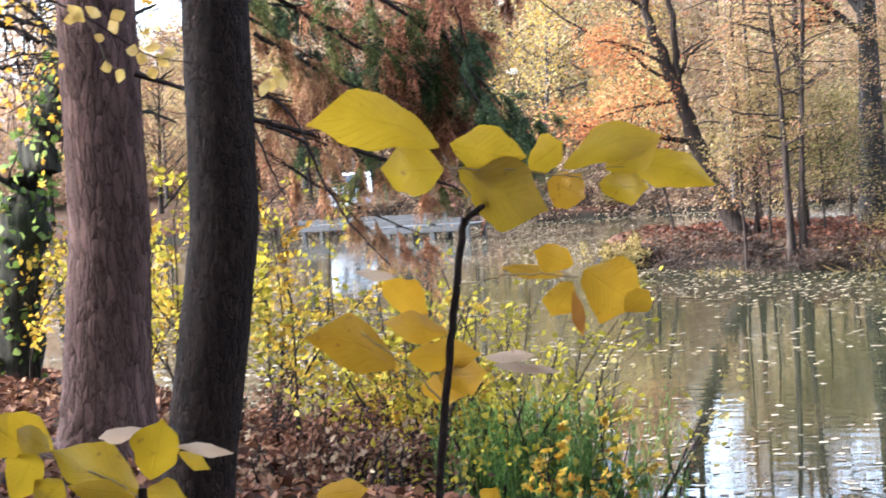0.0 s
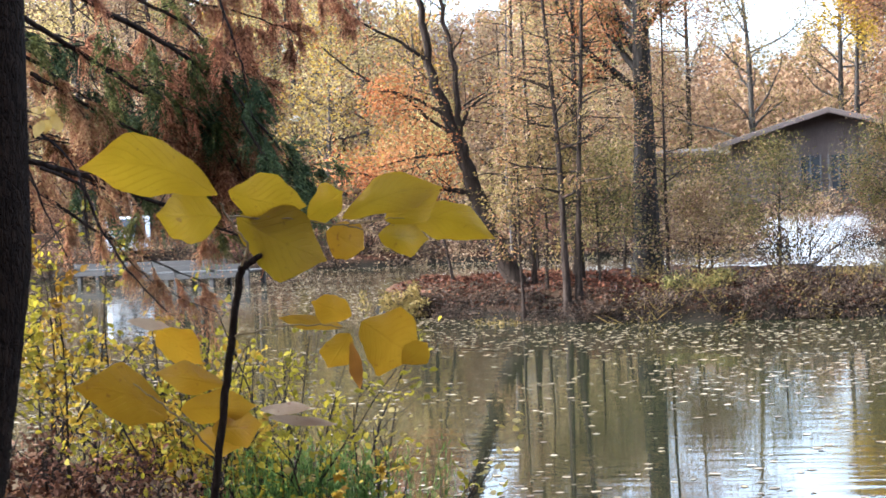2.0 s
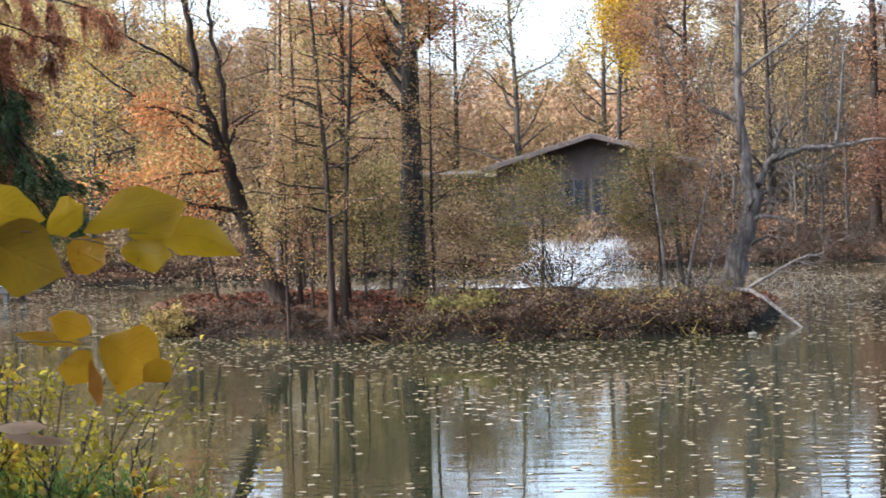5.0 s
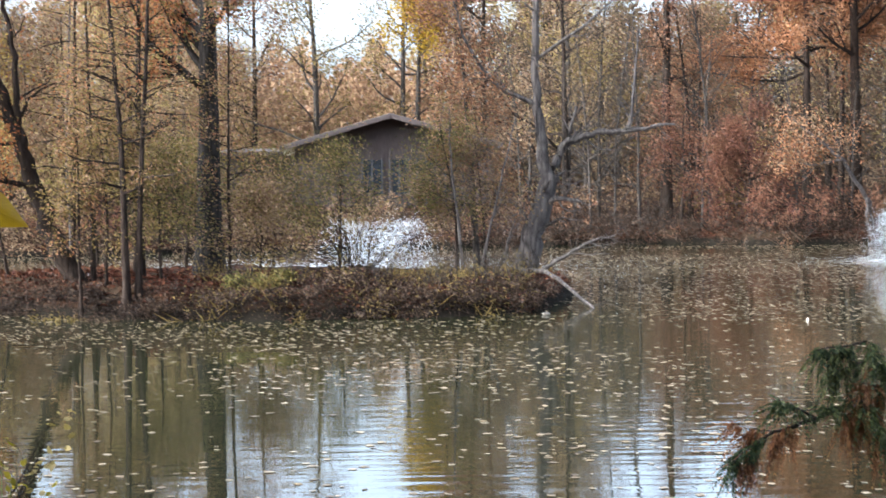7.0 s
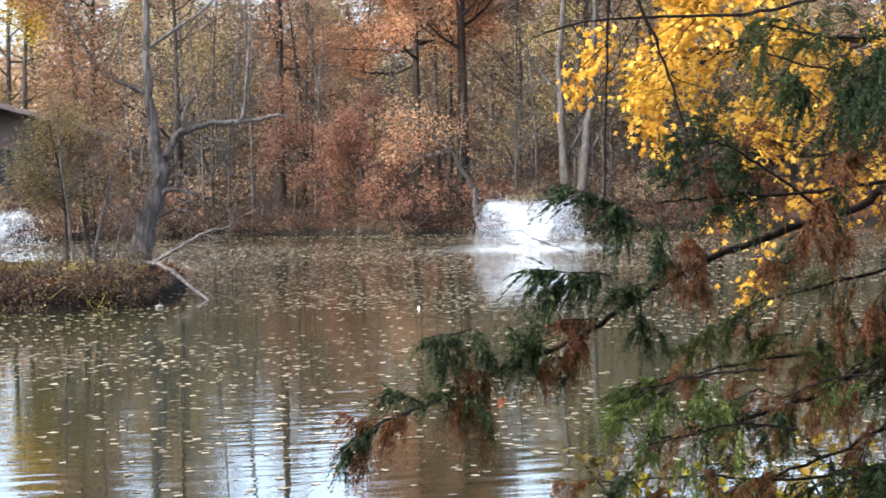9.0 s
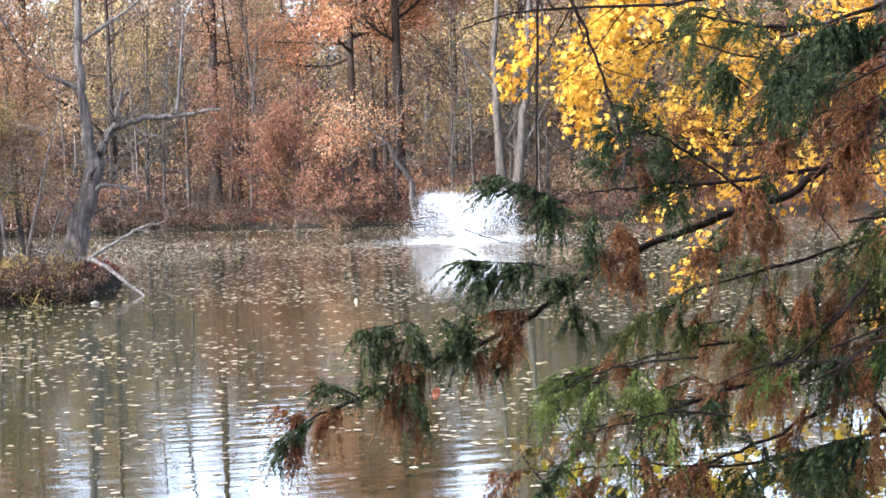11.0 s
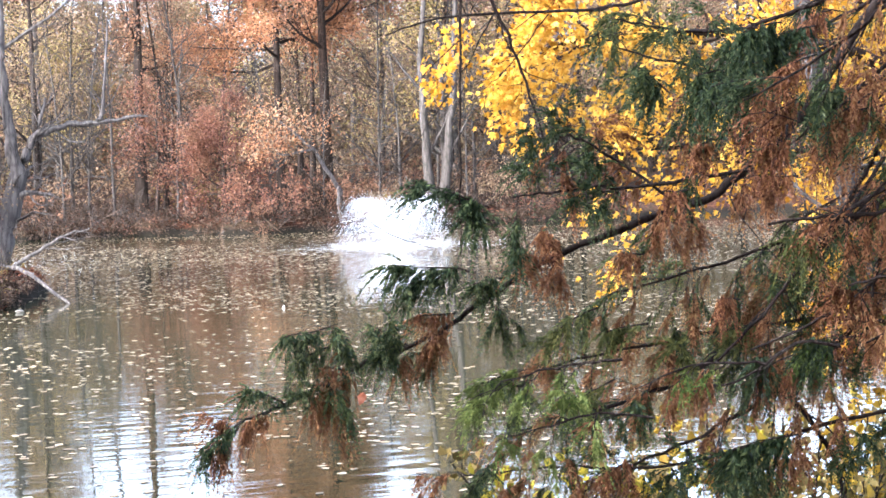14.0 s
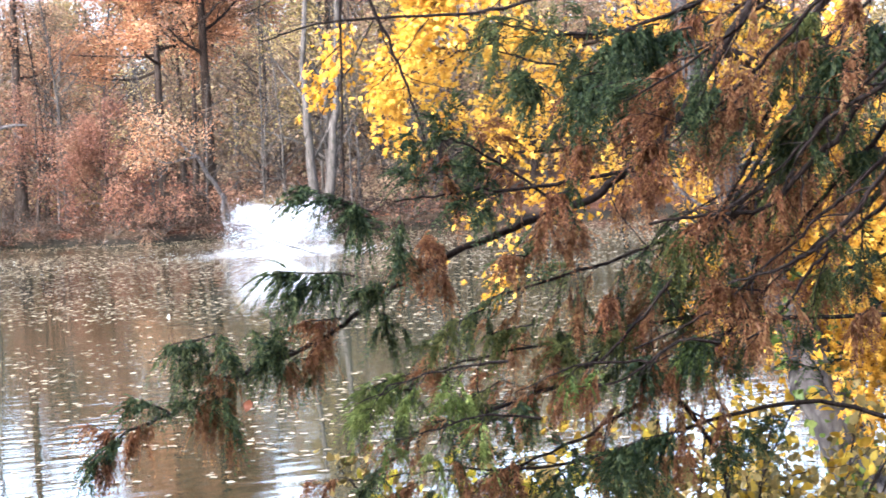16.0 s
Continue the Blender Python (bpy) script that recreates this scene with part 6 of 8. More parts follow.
spray_clump(right_cypress, (2.75, 4.48, 2.56), (2.65, 4.42, 2.55), 12, RUSTSPRAY, 1.5, 0.10)
spray_clump(right_cypress, (3.01, 4.21, 2.60), (2.85, 4.19, 2.60), 16, RUSTSPRAY, 1.2, 0.10)
spray_clump(right_cypress, (2.44, 4.84, 2.44), (2.31, 4.79, 2.43), 14, RUSTSPRAY, 1.1, 0.10)
spray_clump(right_cypress, (2.59, 4.66, 2.32), (2.43, 4.64, 2.31), 14, RUSTSPRAY, 1.2, 0.10)
spray_clump(right_cypress, (2.26, 4.74, 2.29), (2.16, 4.67, 2.28), 9, RUSTSPRAY, 1.4, 0.10)
spray_clump(right_cypress, (2.97, 4.23, 2.81), (2.88, 4.17, 2.80), 10, RUSTSPRAY, 1.5, 0.10)
spray_clump(right_cypress, (2.54, 4.79, 1.76), (2.45, 4.72, 1.76), 12, GREEN, 1.5, 0.15)
spray_clump(right_cypress, (2.69, 4.61, 1.84), (2.56, 4.57, 1.83), 14, GREEN, 1.1, 0.12)
spray_clump(right_cypress, (2.54, 4.60, 1.55), (2.33, 4.59, 1.54), 20, GREEN, 1.1, 0.14)
spray_clump(right_cypress, (2.11, 4.72, 1.70), (2.01, 4.65, 1.69), 12, GREEN, 1.0, 0.12)
spray_clump(right_cypress, (3.02, 4.50, 2.03), (2.92, 4.45, 2.02), 10, OLIVESPRAY, 1.2, 0.13)
spray_clump(right_cypress, (2.43, 4.75, 1.95), (2.33, 4.69, 1.95), 11, RUSTSPRAY, 1.4, 0.10)
spray_clump(right_cypress, (2.75, 4.48, 1.97), (2.59, 4.45, 1.97), 14, RUSTSPRAY, 1.3, 0.10)
spray_clump(right_cypress, (2.73, 4.39, 1.88), (2.64, 4.33, 1.89), 10, RUSTSPRAY, 1.7, 0.10)
spray_clump(right_cypress, (2.40, 4.86, 1.68), (2.26, 4.82, 1.68), 14, RUSTSPRAY, 1.1, 0.10)
spray_clump(right_cypress, (3.10, 4.35, 1.92), (2.94, 4.33, 1.91), 16, RUSTSPRAY, 1.2, 0.10)
spray_clump(right_cypress, (2.84, 4.42, 2.28), (2.70, 4.39, 2.27), 12, OLIVESPRAY, 1.2, 0.13)
spray_clump(right_cypress, (2.58, 4.48, 2.14), (2.44, 4.44, 2.14), 12, OLIVESPRAY, 1.2, 0.13)
spray_clump(right_cypress, (2.79, 4.65, 2.42), (2.65, 4.61, 2.41), 12, RUSTSPRAY, 1.3, 0.10)
spray_clump(right_cypress, (2.91, 4.48, 2.15), (2.78, 4.44, 2.15), 12, RUSTSPRAY, 1.2, 0.10)
spray_clump(right_cypress, (3.06, 4.28, 2.38), (2.93, 4.24, 2.37), 12, GREEN, 1.2, 0.14)
spray_clump(right_cypress, (2.60, 4.56, 2.76), (2.44, 4.53, 2.73), 16, GREEN, 1.2, 0.14)
spray_clump(right_cypress, (2.54, 4.45, 2.67), (2.40, 4.41, 2.63), 16, RUSTSPRAY, 1.2, 0.10)
spray_clump(right_cypress, (2.92, 4.33, 2.79), (2.79, 4.30, 2.76), 16, OLIVESPRAY, 1.2, 0.14)
spray_clump(right_cypress, (2.83, 4.55, 2.60), (2.68, 4.52, 2.57), 16, RUSTSPRAY, 1.2, 0.10)
spray_clump(right_cypress, (2.65, 4.42, 2.57), (2.50, 4.39, 2.54), 16, GREEN, 1.2, 0.14)
spray_clump(right_cypress, (2.50, 4.52, 2.44), (2.38, 4.47, 2.41), 16, RUSTSPRAY, 1.2, 0.10)
spray_clump(right_cypress, (3.04, 4.35, 2.58), (2.90, 4.32, 2.55), 16, OLIVESPRAY, 1.2, 0.14)
spray_clump(right_cypress, (2.49, 4.45, 2.55), (2.36, 4.40, 2.52), 16, RUSTSPRAY, 1.2, 0.10)
spray_clump(right_cypress, (2.89, 4.39, 2.44), (2.77, 4.35, 2.41), 16, GREEN, 1.2, 0.14)
spray_clump(right_cypress, (2.65, 4.40, 2.53), (2.50, 4.37, 2.50), 16, RUSTSPRAY, 1.2, 0.10)
spray_clump(right_cypress, (3.01, 4.38, 2.55), (2.87, 4.36, 2.52), 16, OLIVESPRAY, 1.2, 0.14)
spray_clump(right_cypress, (2.69, 4.33, 2.52), (2.54, 4.31, 2.49), 16, RUSTSPRAY, 1.2, 0.10)
spray_clump(right_cypress, (2.91, 4.21, 2.66), (2.78, 4.18, 2.63), 16, GREEN, 1.2, 0.14)
spray_clump(right_cypress, (2.86, 4.29, 2.71), (2.71, 4.27, 2.68), 16, RUSTSPRAY, 1.2, 0.10)

left_cypress = thing("cypress_tree", "cypress with thin bare twigs and mostly rust-brown sprays", "tree", stand(-6.2, 10.9, 0.1))
co, fa = tubes([limb(np.random.default_rng(6), (0, 0, -0.2), (0.02, 0, 1), 8, 0.15, 0.08, 14, 0.015)], 20, 0.04, np.random.default_rng(6))
link_mesh("trunk", co, fa, BARK_BROWN, True, left_cypress)
cypress_limb(left_cypress, [(-4.78, 8.29, 2.82), (-4.56, 8.64, 2.70), (-4.34, 8.98, 2.60), (-4.01, 9.34, 2.40), (-3.73, 9.67, 2.21)], 0.03, 0.008, 540, 40, 0.25, 0.55, OLIVESPRAY, SALMON)
cypress_limb(left_cypress, [(-4.62, 8.61, 3.88), (-4.28, 9.01, 3.56), (-3.96, 9.37, 3.33), (-3.86, 9.62, 3.16), (-3.62, 9.93, 2.98)], 0.03, 0.006, 541, 46, 0.4, 0.6, OLIVESPRAY, SALMON)
cypress_limb(left_cypress, [(-4.65, 8.82, 3.52), (-4.38, 9.18, 3.26), (-4.12, 9.52, 3.01), (-3.82, 9.85, 2.83), (-3.58, 10.15, 2.60)], 0.022, 0.005, 542, 52, 0.4, 0.6, OLIVESPRAY, SALMON)
cypress_limb(left_cypress, [(-4.62, 8.84, 3.20), (-4.40, 9.17, 2.99), (-4.13, 9.51, 2.78), (-3.97, 9.79, 2.60)], 0.018, 0.005, 543, 44, 0.3, 0.6, OLIVESPRAY, SALMON)
cypress_limb(left_cypress, [(-4.66, 8.82, 2.59), (-4.44, 9.15, 2.30), (-4.24, 9.46, 2.11), (-4.01, 9.78, 1.94)], 0.014, 0.004, 544, 22, 0.08, 0.5, OLIVESPRAY, SALMON)
cypress_limb(left_cypress, [(-4.93, 8.67, 3.60), (-4.72, 8.86, 3.34), (-4.54, 9.03, 3.17), (-4.40, 9.17, 3.03)], 0.02, 0.005, 545, 33, 0.3, 0.5, OLIVESPRAY, SALMON)
cypress_limb(left_cypress, [(-4.44, 9.15, 2.40), (-4.28, 9.37, 2.05), (-4.15, 9.57, 1.89), (-3.96, 9.80, 1.76)], 0.008, 0.003, 546, 6, 0.0, 0.35, OLIVESPRAY, SALMON)
cypress_limb(left_cypress, [(-3.86, 9.84, 3.31), (-3.73, 10.03, 2.96), (-3.67, 10.19, 2.61), (-3.67, 10.33, 2.21)], 0.014, 0.004, 547, 40, 0.85, 0.45, OLIVESPRAY, SALMON)
cypress_limb(left_cypress, [(-4.26, 9.50, 4.04), (-3.95, 9.63, 3.87), (-3.56, 9.78, 3.74), (-3.13, 9.93, 3.60)], 0.018, 0.004, 548, 52, 0.3, 0.45, OLIVESPRAY, SALMON)
cypress_limb(left_cypress, [(-4.25, 9.50, 3.65), (-3.96, 9.63, 3.48), (-3.76, 9.71, 3.18), (-3.67, 9.74, 2.78)], 0.016, 0.004, 549, 30, 0.6, 0.5, OLIVESPRAY, SALMON)
cypress_limb(left_cypress, [(-4.30, 9.48, 3.81), (-4.01, 9.60, 3.64), (-3.66, 9.74, 3.54), (-3.39, 9.84, 3.42)], 0.014, 0.004, 550, 40, 0.3, 0.4, OLIVESPRAY, SALMON)
cypress_limb(left_cypress, [(-4.31, 9.47, 3.39), (-4.06, 9.59, 3.19), (-3.86, 9.67, 2.88), (-3.72, 9.72, 2.55)], 0.014, 0.004, 551, 26, 0.45, 0.5, OLIVESPRAY, SALMON)
cypress_limb(left_cypress, [(-3.75, 9.50, 3.65), (-3.68, 9.52, 3.42), (-3.63, 9.54, 3.23), (-3.60, 9.55, 3.03), (-3.58, 9.56, 2.87)], 0.012, 0.004, 560, 38, 0.8, 0.5, SHADEGREEN, SALMON)
cypress_limb(left_cypress, [(-3.68, 9.41, 3.13), (-3.56, 9.46, 2.93), (-3.44, 9.50, 2.77), (-3.35, 9.54, 2.62), (-3.23, 9.58, 2.50)], 0.012, 0.004, 561, 40, 0.95, 0.5, SHADEGREEN, SALMON)
cypress_limb(left_cypress, [(-3.57, 9.35, 2.89), (-3.49, 9.38, 2.73), (-3.42, 9.41, 2.60), (-3.36, 9.43, 2.44)], 0.012, 0.004, 562, 30, 0.8, 0.5, SHADEGREEN, SALMON)
cypress_limb(left_cypress, [(-4.26, 9.50, 3.25), (-4.12, 9.56, 3.12), (-3.98, 9.62, 3.04), (-3.86, 9.67, 2.95)], 0.012, 0.004, 563, 44, 0.7, 0.5, SHADEGREEN, SALMON)
cypress_limb(left_cypress, [(-4.05, 9.70, 3.56), (-3.96, 9.74, 3.42), (-3.92, 9.75, 3.26), (-3.86, 9.77, 3.12)], 0.012, 0.004, 564, 44, 0.1, 0.5, SHADEGREEN, SALMON)
cypress_limb(left_cypress, [(-4.13, 9.66, 3.10), (-3.99, 9.72, 2.96), (-3.87, 9.77, 2.82), (-3.82, 9.79, 2.65)], 0.012, 0.004, 565, 44, 0.1, 0.5, SHADEGREEN, SALMON)
cypress_limb(left_cypress, [(-4.29, 9.60, 2.87), (-4.16, 9.65, 2.76), (-4.04, 9.70, 2.66), (-3.96, 9.73, 2.52)], 0.012, 0.004, 566, 36, 0.3, 0.5, SHADEGREEN, SALMON)
cypress_limb(left_cypress, [(-4.92, 9.38, 3.45), (-4.64, 9.52, 3.38), (-4.36, 9.65, 3.23), (-4.08, 9.77, 3.11)], 0.01, 0.003, 570, 46, 0.5, 0.5, SHADEGREEN, SALMON)
cypress_limb(left_cypress, [(-4.91, 9.38, 3.16), (-4.64, 9.52, 3.04), (-4.38, 9.64, 3.00), (-4.09, 9.77, 2.92)], 0.01, 0.003, 571, 46, 0.45, 0.5, SHADEGREEN, SALMON)
cypress_limb(left_cypress, [(-4.91, 9.38, 2.87), (-4.67, 9.50, 2.81), (-4.43, 9.62, 2.87), (-4.24, 9.70, 2.88)], 0.01, 0.003, 572, 30, 0.4, 0.5, SHADEGREEN, SALMON)
cypress_limb(left_cypress, [(-4.87, 9.40, 2.69), (-4.64, 9.52, 2.59), (-4.39, 9.64, 2.46), (-4.12, 9.75, 2.39)], 0.01, 0.003, 573, 28, 0.3, 0.5, SHADEGREEN, SALMON)
cypress_limb(left_cypress, [(-4.30, 9.68, 3.47), (-4.06, 9.78, 3.35), (-3.81, 9.87, 3.33), (-3.67, 9.93, 3.21)], 0.01, 0.003, 574, 36, 0.35, 0.5, SHADEGREEN, SALMON)
cypress_limb(left_cypress, [(-4.13, 9.75, 3.00), (-3.96, 9.82, 2.94), (-3.90, 9.84, 2.75), (-3.89, 9.85, 2.59)], 0.01, 0.003, 575, 30, 0.0, 0.5, SHADEGREEN, SALMON)
cypress_limb(left_cypress, [(-5.25, 9.55, 3.62), (-4.92, 9.72, 3.51), (-4.59, 9.88, 3.39), (-4.22, 10.04, 3.24)], 0.01, 0.003, 590, 38, 0.3, 0.5, GREEN, RUSTSPRAY)
cypress_limb(left_cypress, [(-5.23, 9.56, 3.31), (-4.94, 9.71, 3.20), (-4.64, 9.86, 3.08), (-4.30, 10.01, 2.95)], 0.01, 0.003, 591, 38, 0.35, 0.5, GREEN, RUSTSPRAY)
cypress_limb(left_cypress, [(-5.25, 9.55, 2.99), (-5.01, 9.67, 2.91), (-4.78, 9.79, 2.83), (-4.50, 9.92, 2.69)], 0.01, 0.003, 592, 30, 0.3, 0.5, GREEN, RUSTSPRAY)
bare_twig(left_cypress, [(-4.46, 8.58, 2.66), (-4.25, 8.68, 2.56), (-4.20, 8.71, 2.34), (-4.07, 8.77, 2.08), (-3.88, 8.85, 1.84)], 0.011)
bare_twig(left_cypress, [(-4.51, 8.55, 2.65), (-4.45, 8.59, 2.42), (-4.35, 8.64, 2.16)], 0.008)
bare_twig(left_cypress, [(-4.25, 8.68, 2.56), (-4.26, 8.68, 2.31), (-4.24, 8.69, 2.15)], 0.007)
bare_twig(left_cypress, [(-4.50, 8.56, 2.89), (-4.31, 8.65, 2.72), (-4.22, 8.70, 2.40)], 0.009)
bare_twig(left_cypress, [(-4.92, 8.21, 2.25), (-4.81, 8.28, 2.39), (-4.69, 8.35, 2.60), (-4.49, 8.45, 2.69)], 0.008)
bare_twig(left_cypress, [(-5.01, 8.16, 2.99), (-4.85, 8.25, 2.92), (-4.75, 8.31, 2.88)], 0.02)

# ---- the golden maple over the right bank ----


def gold_limb(top, pts, r0, r1, seed, count):
    rng = np.random.default_rng(seed)
    main = smooth_chain(pts, tuple(top.location), r0, r1, rng, 0.05)
    twigs = branch_out(rng, main, 16, 0.2, 1.0, 0.9, 0.9, 0.4, 0.2, 0.02, 5, False)
    small = [c for b in twigs for c in branch_out(rng, b, 4, 0.2, 1.0, 0.7, 0.45, 0.5, 0.2, 0.0, 4)]
    co, fa = tubes([main], 8, 0.04, rng)
    link_mesh("limb", co, fa, BARK_BROWN, True, top)
    co, fa = tubes(twigs + small, 4)
    tagged(link_mesh("twig", co, fa, BARK_BROWN, True, top), kind="stuff")
    n = int(count * 2.5)
    spots = [along(small[c], rng.uniform(0.2, 1.0)) for c in rng.integers(0, len(small), n)]
    co, fa = maple_leaves(np.array([p for p, _, _ in spots]) + rng.normal(0, 0.08, (n, 3)), np.array([d for _, d, _ in spots]), 0.06, rng)
    tagged(link_mesh("foliage", co, fa, GOLD, False, top), kind="stuff")


gold_maple = thing("maple_tree", "maple with bright golden-yellow leaves over the bank", "tree", stand(9.2, 10.4, 0.1))
co, fa = tubes([limb(np.random.default_rng(8), (0, 0, -0.2), (-0.03, 0.03, 1), 9, 0.16, 0.06, 14, 0.02)], 16, 0.04, np.random.default_rng(8))
link_mesh("trunk", co, fa, BARK_BROWN, True, gold_maple)
gold_limb(gold_maple, [(8.86, 11.50, 1.24), (8.25, 11.64, 2.35), (7.47, 11.85, 3.01), (6.48, 12.14, 3.32), (5.39, 12.39, 3.35), (4.70, 12.46, 3.22)], 0.08, 0.012, 560, 2300)
gold_limb(gold_maple, [(8.10, 11.43, 2.35), (7.07, 11.91, 2.31), (6.03, 12.29, 2.50), (5.35, 12.47, 2.40)], 0.05, 0.01, 561, 900)
gold_limb(gold_maple, [(8.61, 11.68, 2.61), (7.63, 11.90, 3.46), (6.50, 12.13, 3.84), (5.16, 12.35, 3.87), (4.10, 12.34, 3.62)], 0.06, 0.01, 562, 1200)
gold_limb(gold_maple, [(8.56, 11.09, 1.63), (8.13, 11.21, 1.65), (7.62, 11.36, 1.85), (7.25, 11.40, 2.04)], 0.04, 0.01, 563, 2100)
gold_limb(gold_maple, [(7.99, 10.27, 0.54), (7.55, 10.19, 0.83), (7.11, 10.09, 1.19), (6.74, 9.94, 1.38)], 0.03, 0.01, 564, 250)
gold_limb(gold_maple, [(6.63, 8.54, 2.61), (6.37, 8.74, 2.36), (6.09, 8.93, 2.17), (5.8, 9.12, 1.97)], 0.03, 0.008, 565, 1100)
gold_limb(gold_maple, [(6.43, 8.32, 1.82), (6.2, 8.49, 1.66), (5.96, 8.66, 1.57), (5.71, 8.82, 1.51)], 0.03, 0.008, 566, 700)
gold_limb(gold_maple, [(6.77, 8.44, 3.0), (6.51, 8.63, 2.92), (6.21, 8.85, 2.74), (5.91, 9.06, 2.62)], 0.03, 0.008, 567, 150)
gold_limb(gold_maple, [(6.39, 8.35, 2.21), (6.18, 8.51, 1.96), (5.99, 8.64, 1.74), (5.82, 8.75, 1.47)], 0.03, 0.008, 568, 1300)
yellow_maple = thing("maple_tree", "maple with yellow-orange leaves over the near shore", "tree", stand(-10.6, 9.6, 0.1))
co, fa = tubes([limb(np.random.default_rng(9), (0, 0, -0.2), (-0.03, 0.03, 1), 8, 0.14, 0.06, 14, 0.02)], 16, 0.04, np.random.default_rng(9))
link_mesh("trunk", co, fa, BARK_BROWN, True, yellow_maple)
gold_limb(yellow_maple, [(-7.97, 9.60, 4.53), (-7.57, 9.67, 3.96), (-7.09, 9.66, 3.61), (-6.69, 9.69, 3.42), (-6.41, 9.64, 3.21)], 0.04, 0.008, 575, 70)
gold_limb(yellow_maple, [(-7.4, 8.9, 3.6), (-6.85, 9.21, 3.49), (-6.62, 9.37, 3.51), (-6.46, 9.49, 3.39), (-6.32, 9.58, 3.2)], 0.02, 0.006, 576, 40)
gold_limb(yellow_maple, [(-7.4, 8.9, 3.2), (-6.87, 9.19, 3.2), (-6.67, 9.34, 3.22), (-6.51, 9.45, 3.1)], 0.02, 0.006, 577, 30)
lean, lean_made, _, lrng = limbs_tree("leaning_tree", "leaning grey trunk with green leaves climbing on it", stand(5.75, 8.15, 0.1), BARK_ASH, [
    ([(5.78, 8.15, 0.2), (5.6, 8.3, 0.7), (5.36, 8.46, 1.4), (5.2, 8.55, 1.85), (4.98, 8.66, 2.5), (4.6, 8.8, 4.3)], 0.17, 0.03)], 571, sides=18)
at = np.array([along(lean_made[0], u)[0] for u in lrng.uniform(0, 0.6, 380)]) + unit(lrng.normal(0, 1, (380, 3))) * 0.19
co, fa = oval_leaves(at, lrng.normal(0, 0.6, (380, 3)), 0.07, lrng, 0.7)
tagged(link_mesh("climbing_leaves", co, fa, FRESH, False, lean), kind="stuff")

for k, (x, y, h, lm, n) in enumerate([(3.1, 6.3, 1.3, OLIVE, 480), (3.8, 6.5, 1.2, OLIVE, 480), (2.5, 6.1, 1.25, LIME, 420), (3.5, 6.4, 1.4, YELLOW, 300), (4.1, 6.0, 0.75, OLIVE, 300), (3.4, 6.0, 0.95, OLIVE, 340), (7.4, 9.6, 2.0, GOLD, 260), (4.9, 8.6, 1.3, LIME, 420), (2.9, 5.6, 0.9, YELLOW, 300)]):
    bush("bank_shrub", "yellow-green leafy shrub on the near bank", stand(x, y), 580 + k, h, 0.9, 9, BARK_BROWN, lm, int(n * 2.4), 0.055, "shrubs on the near bank", upright=0.7, oval=True)

# ---- hickory saplings, leaf by leaf ----


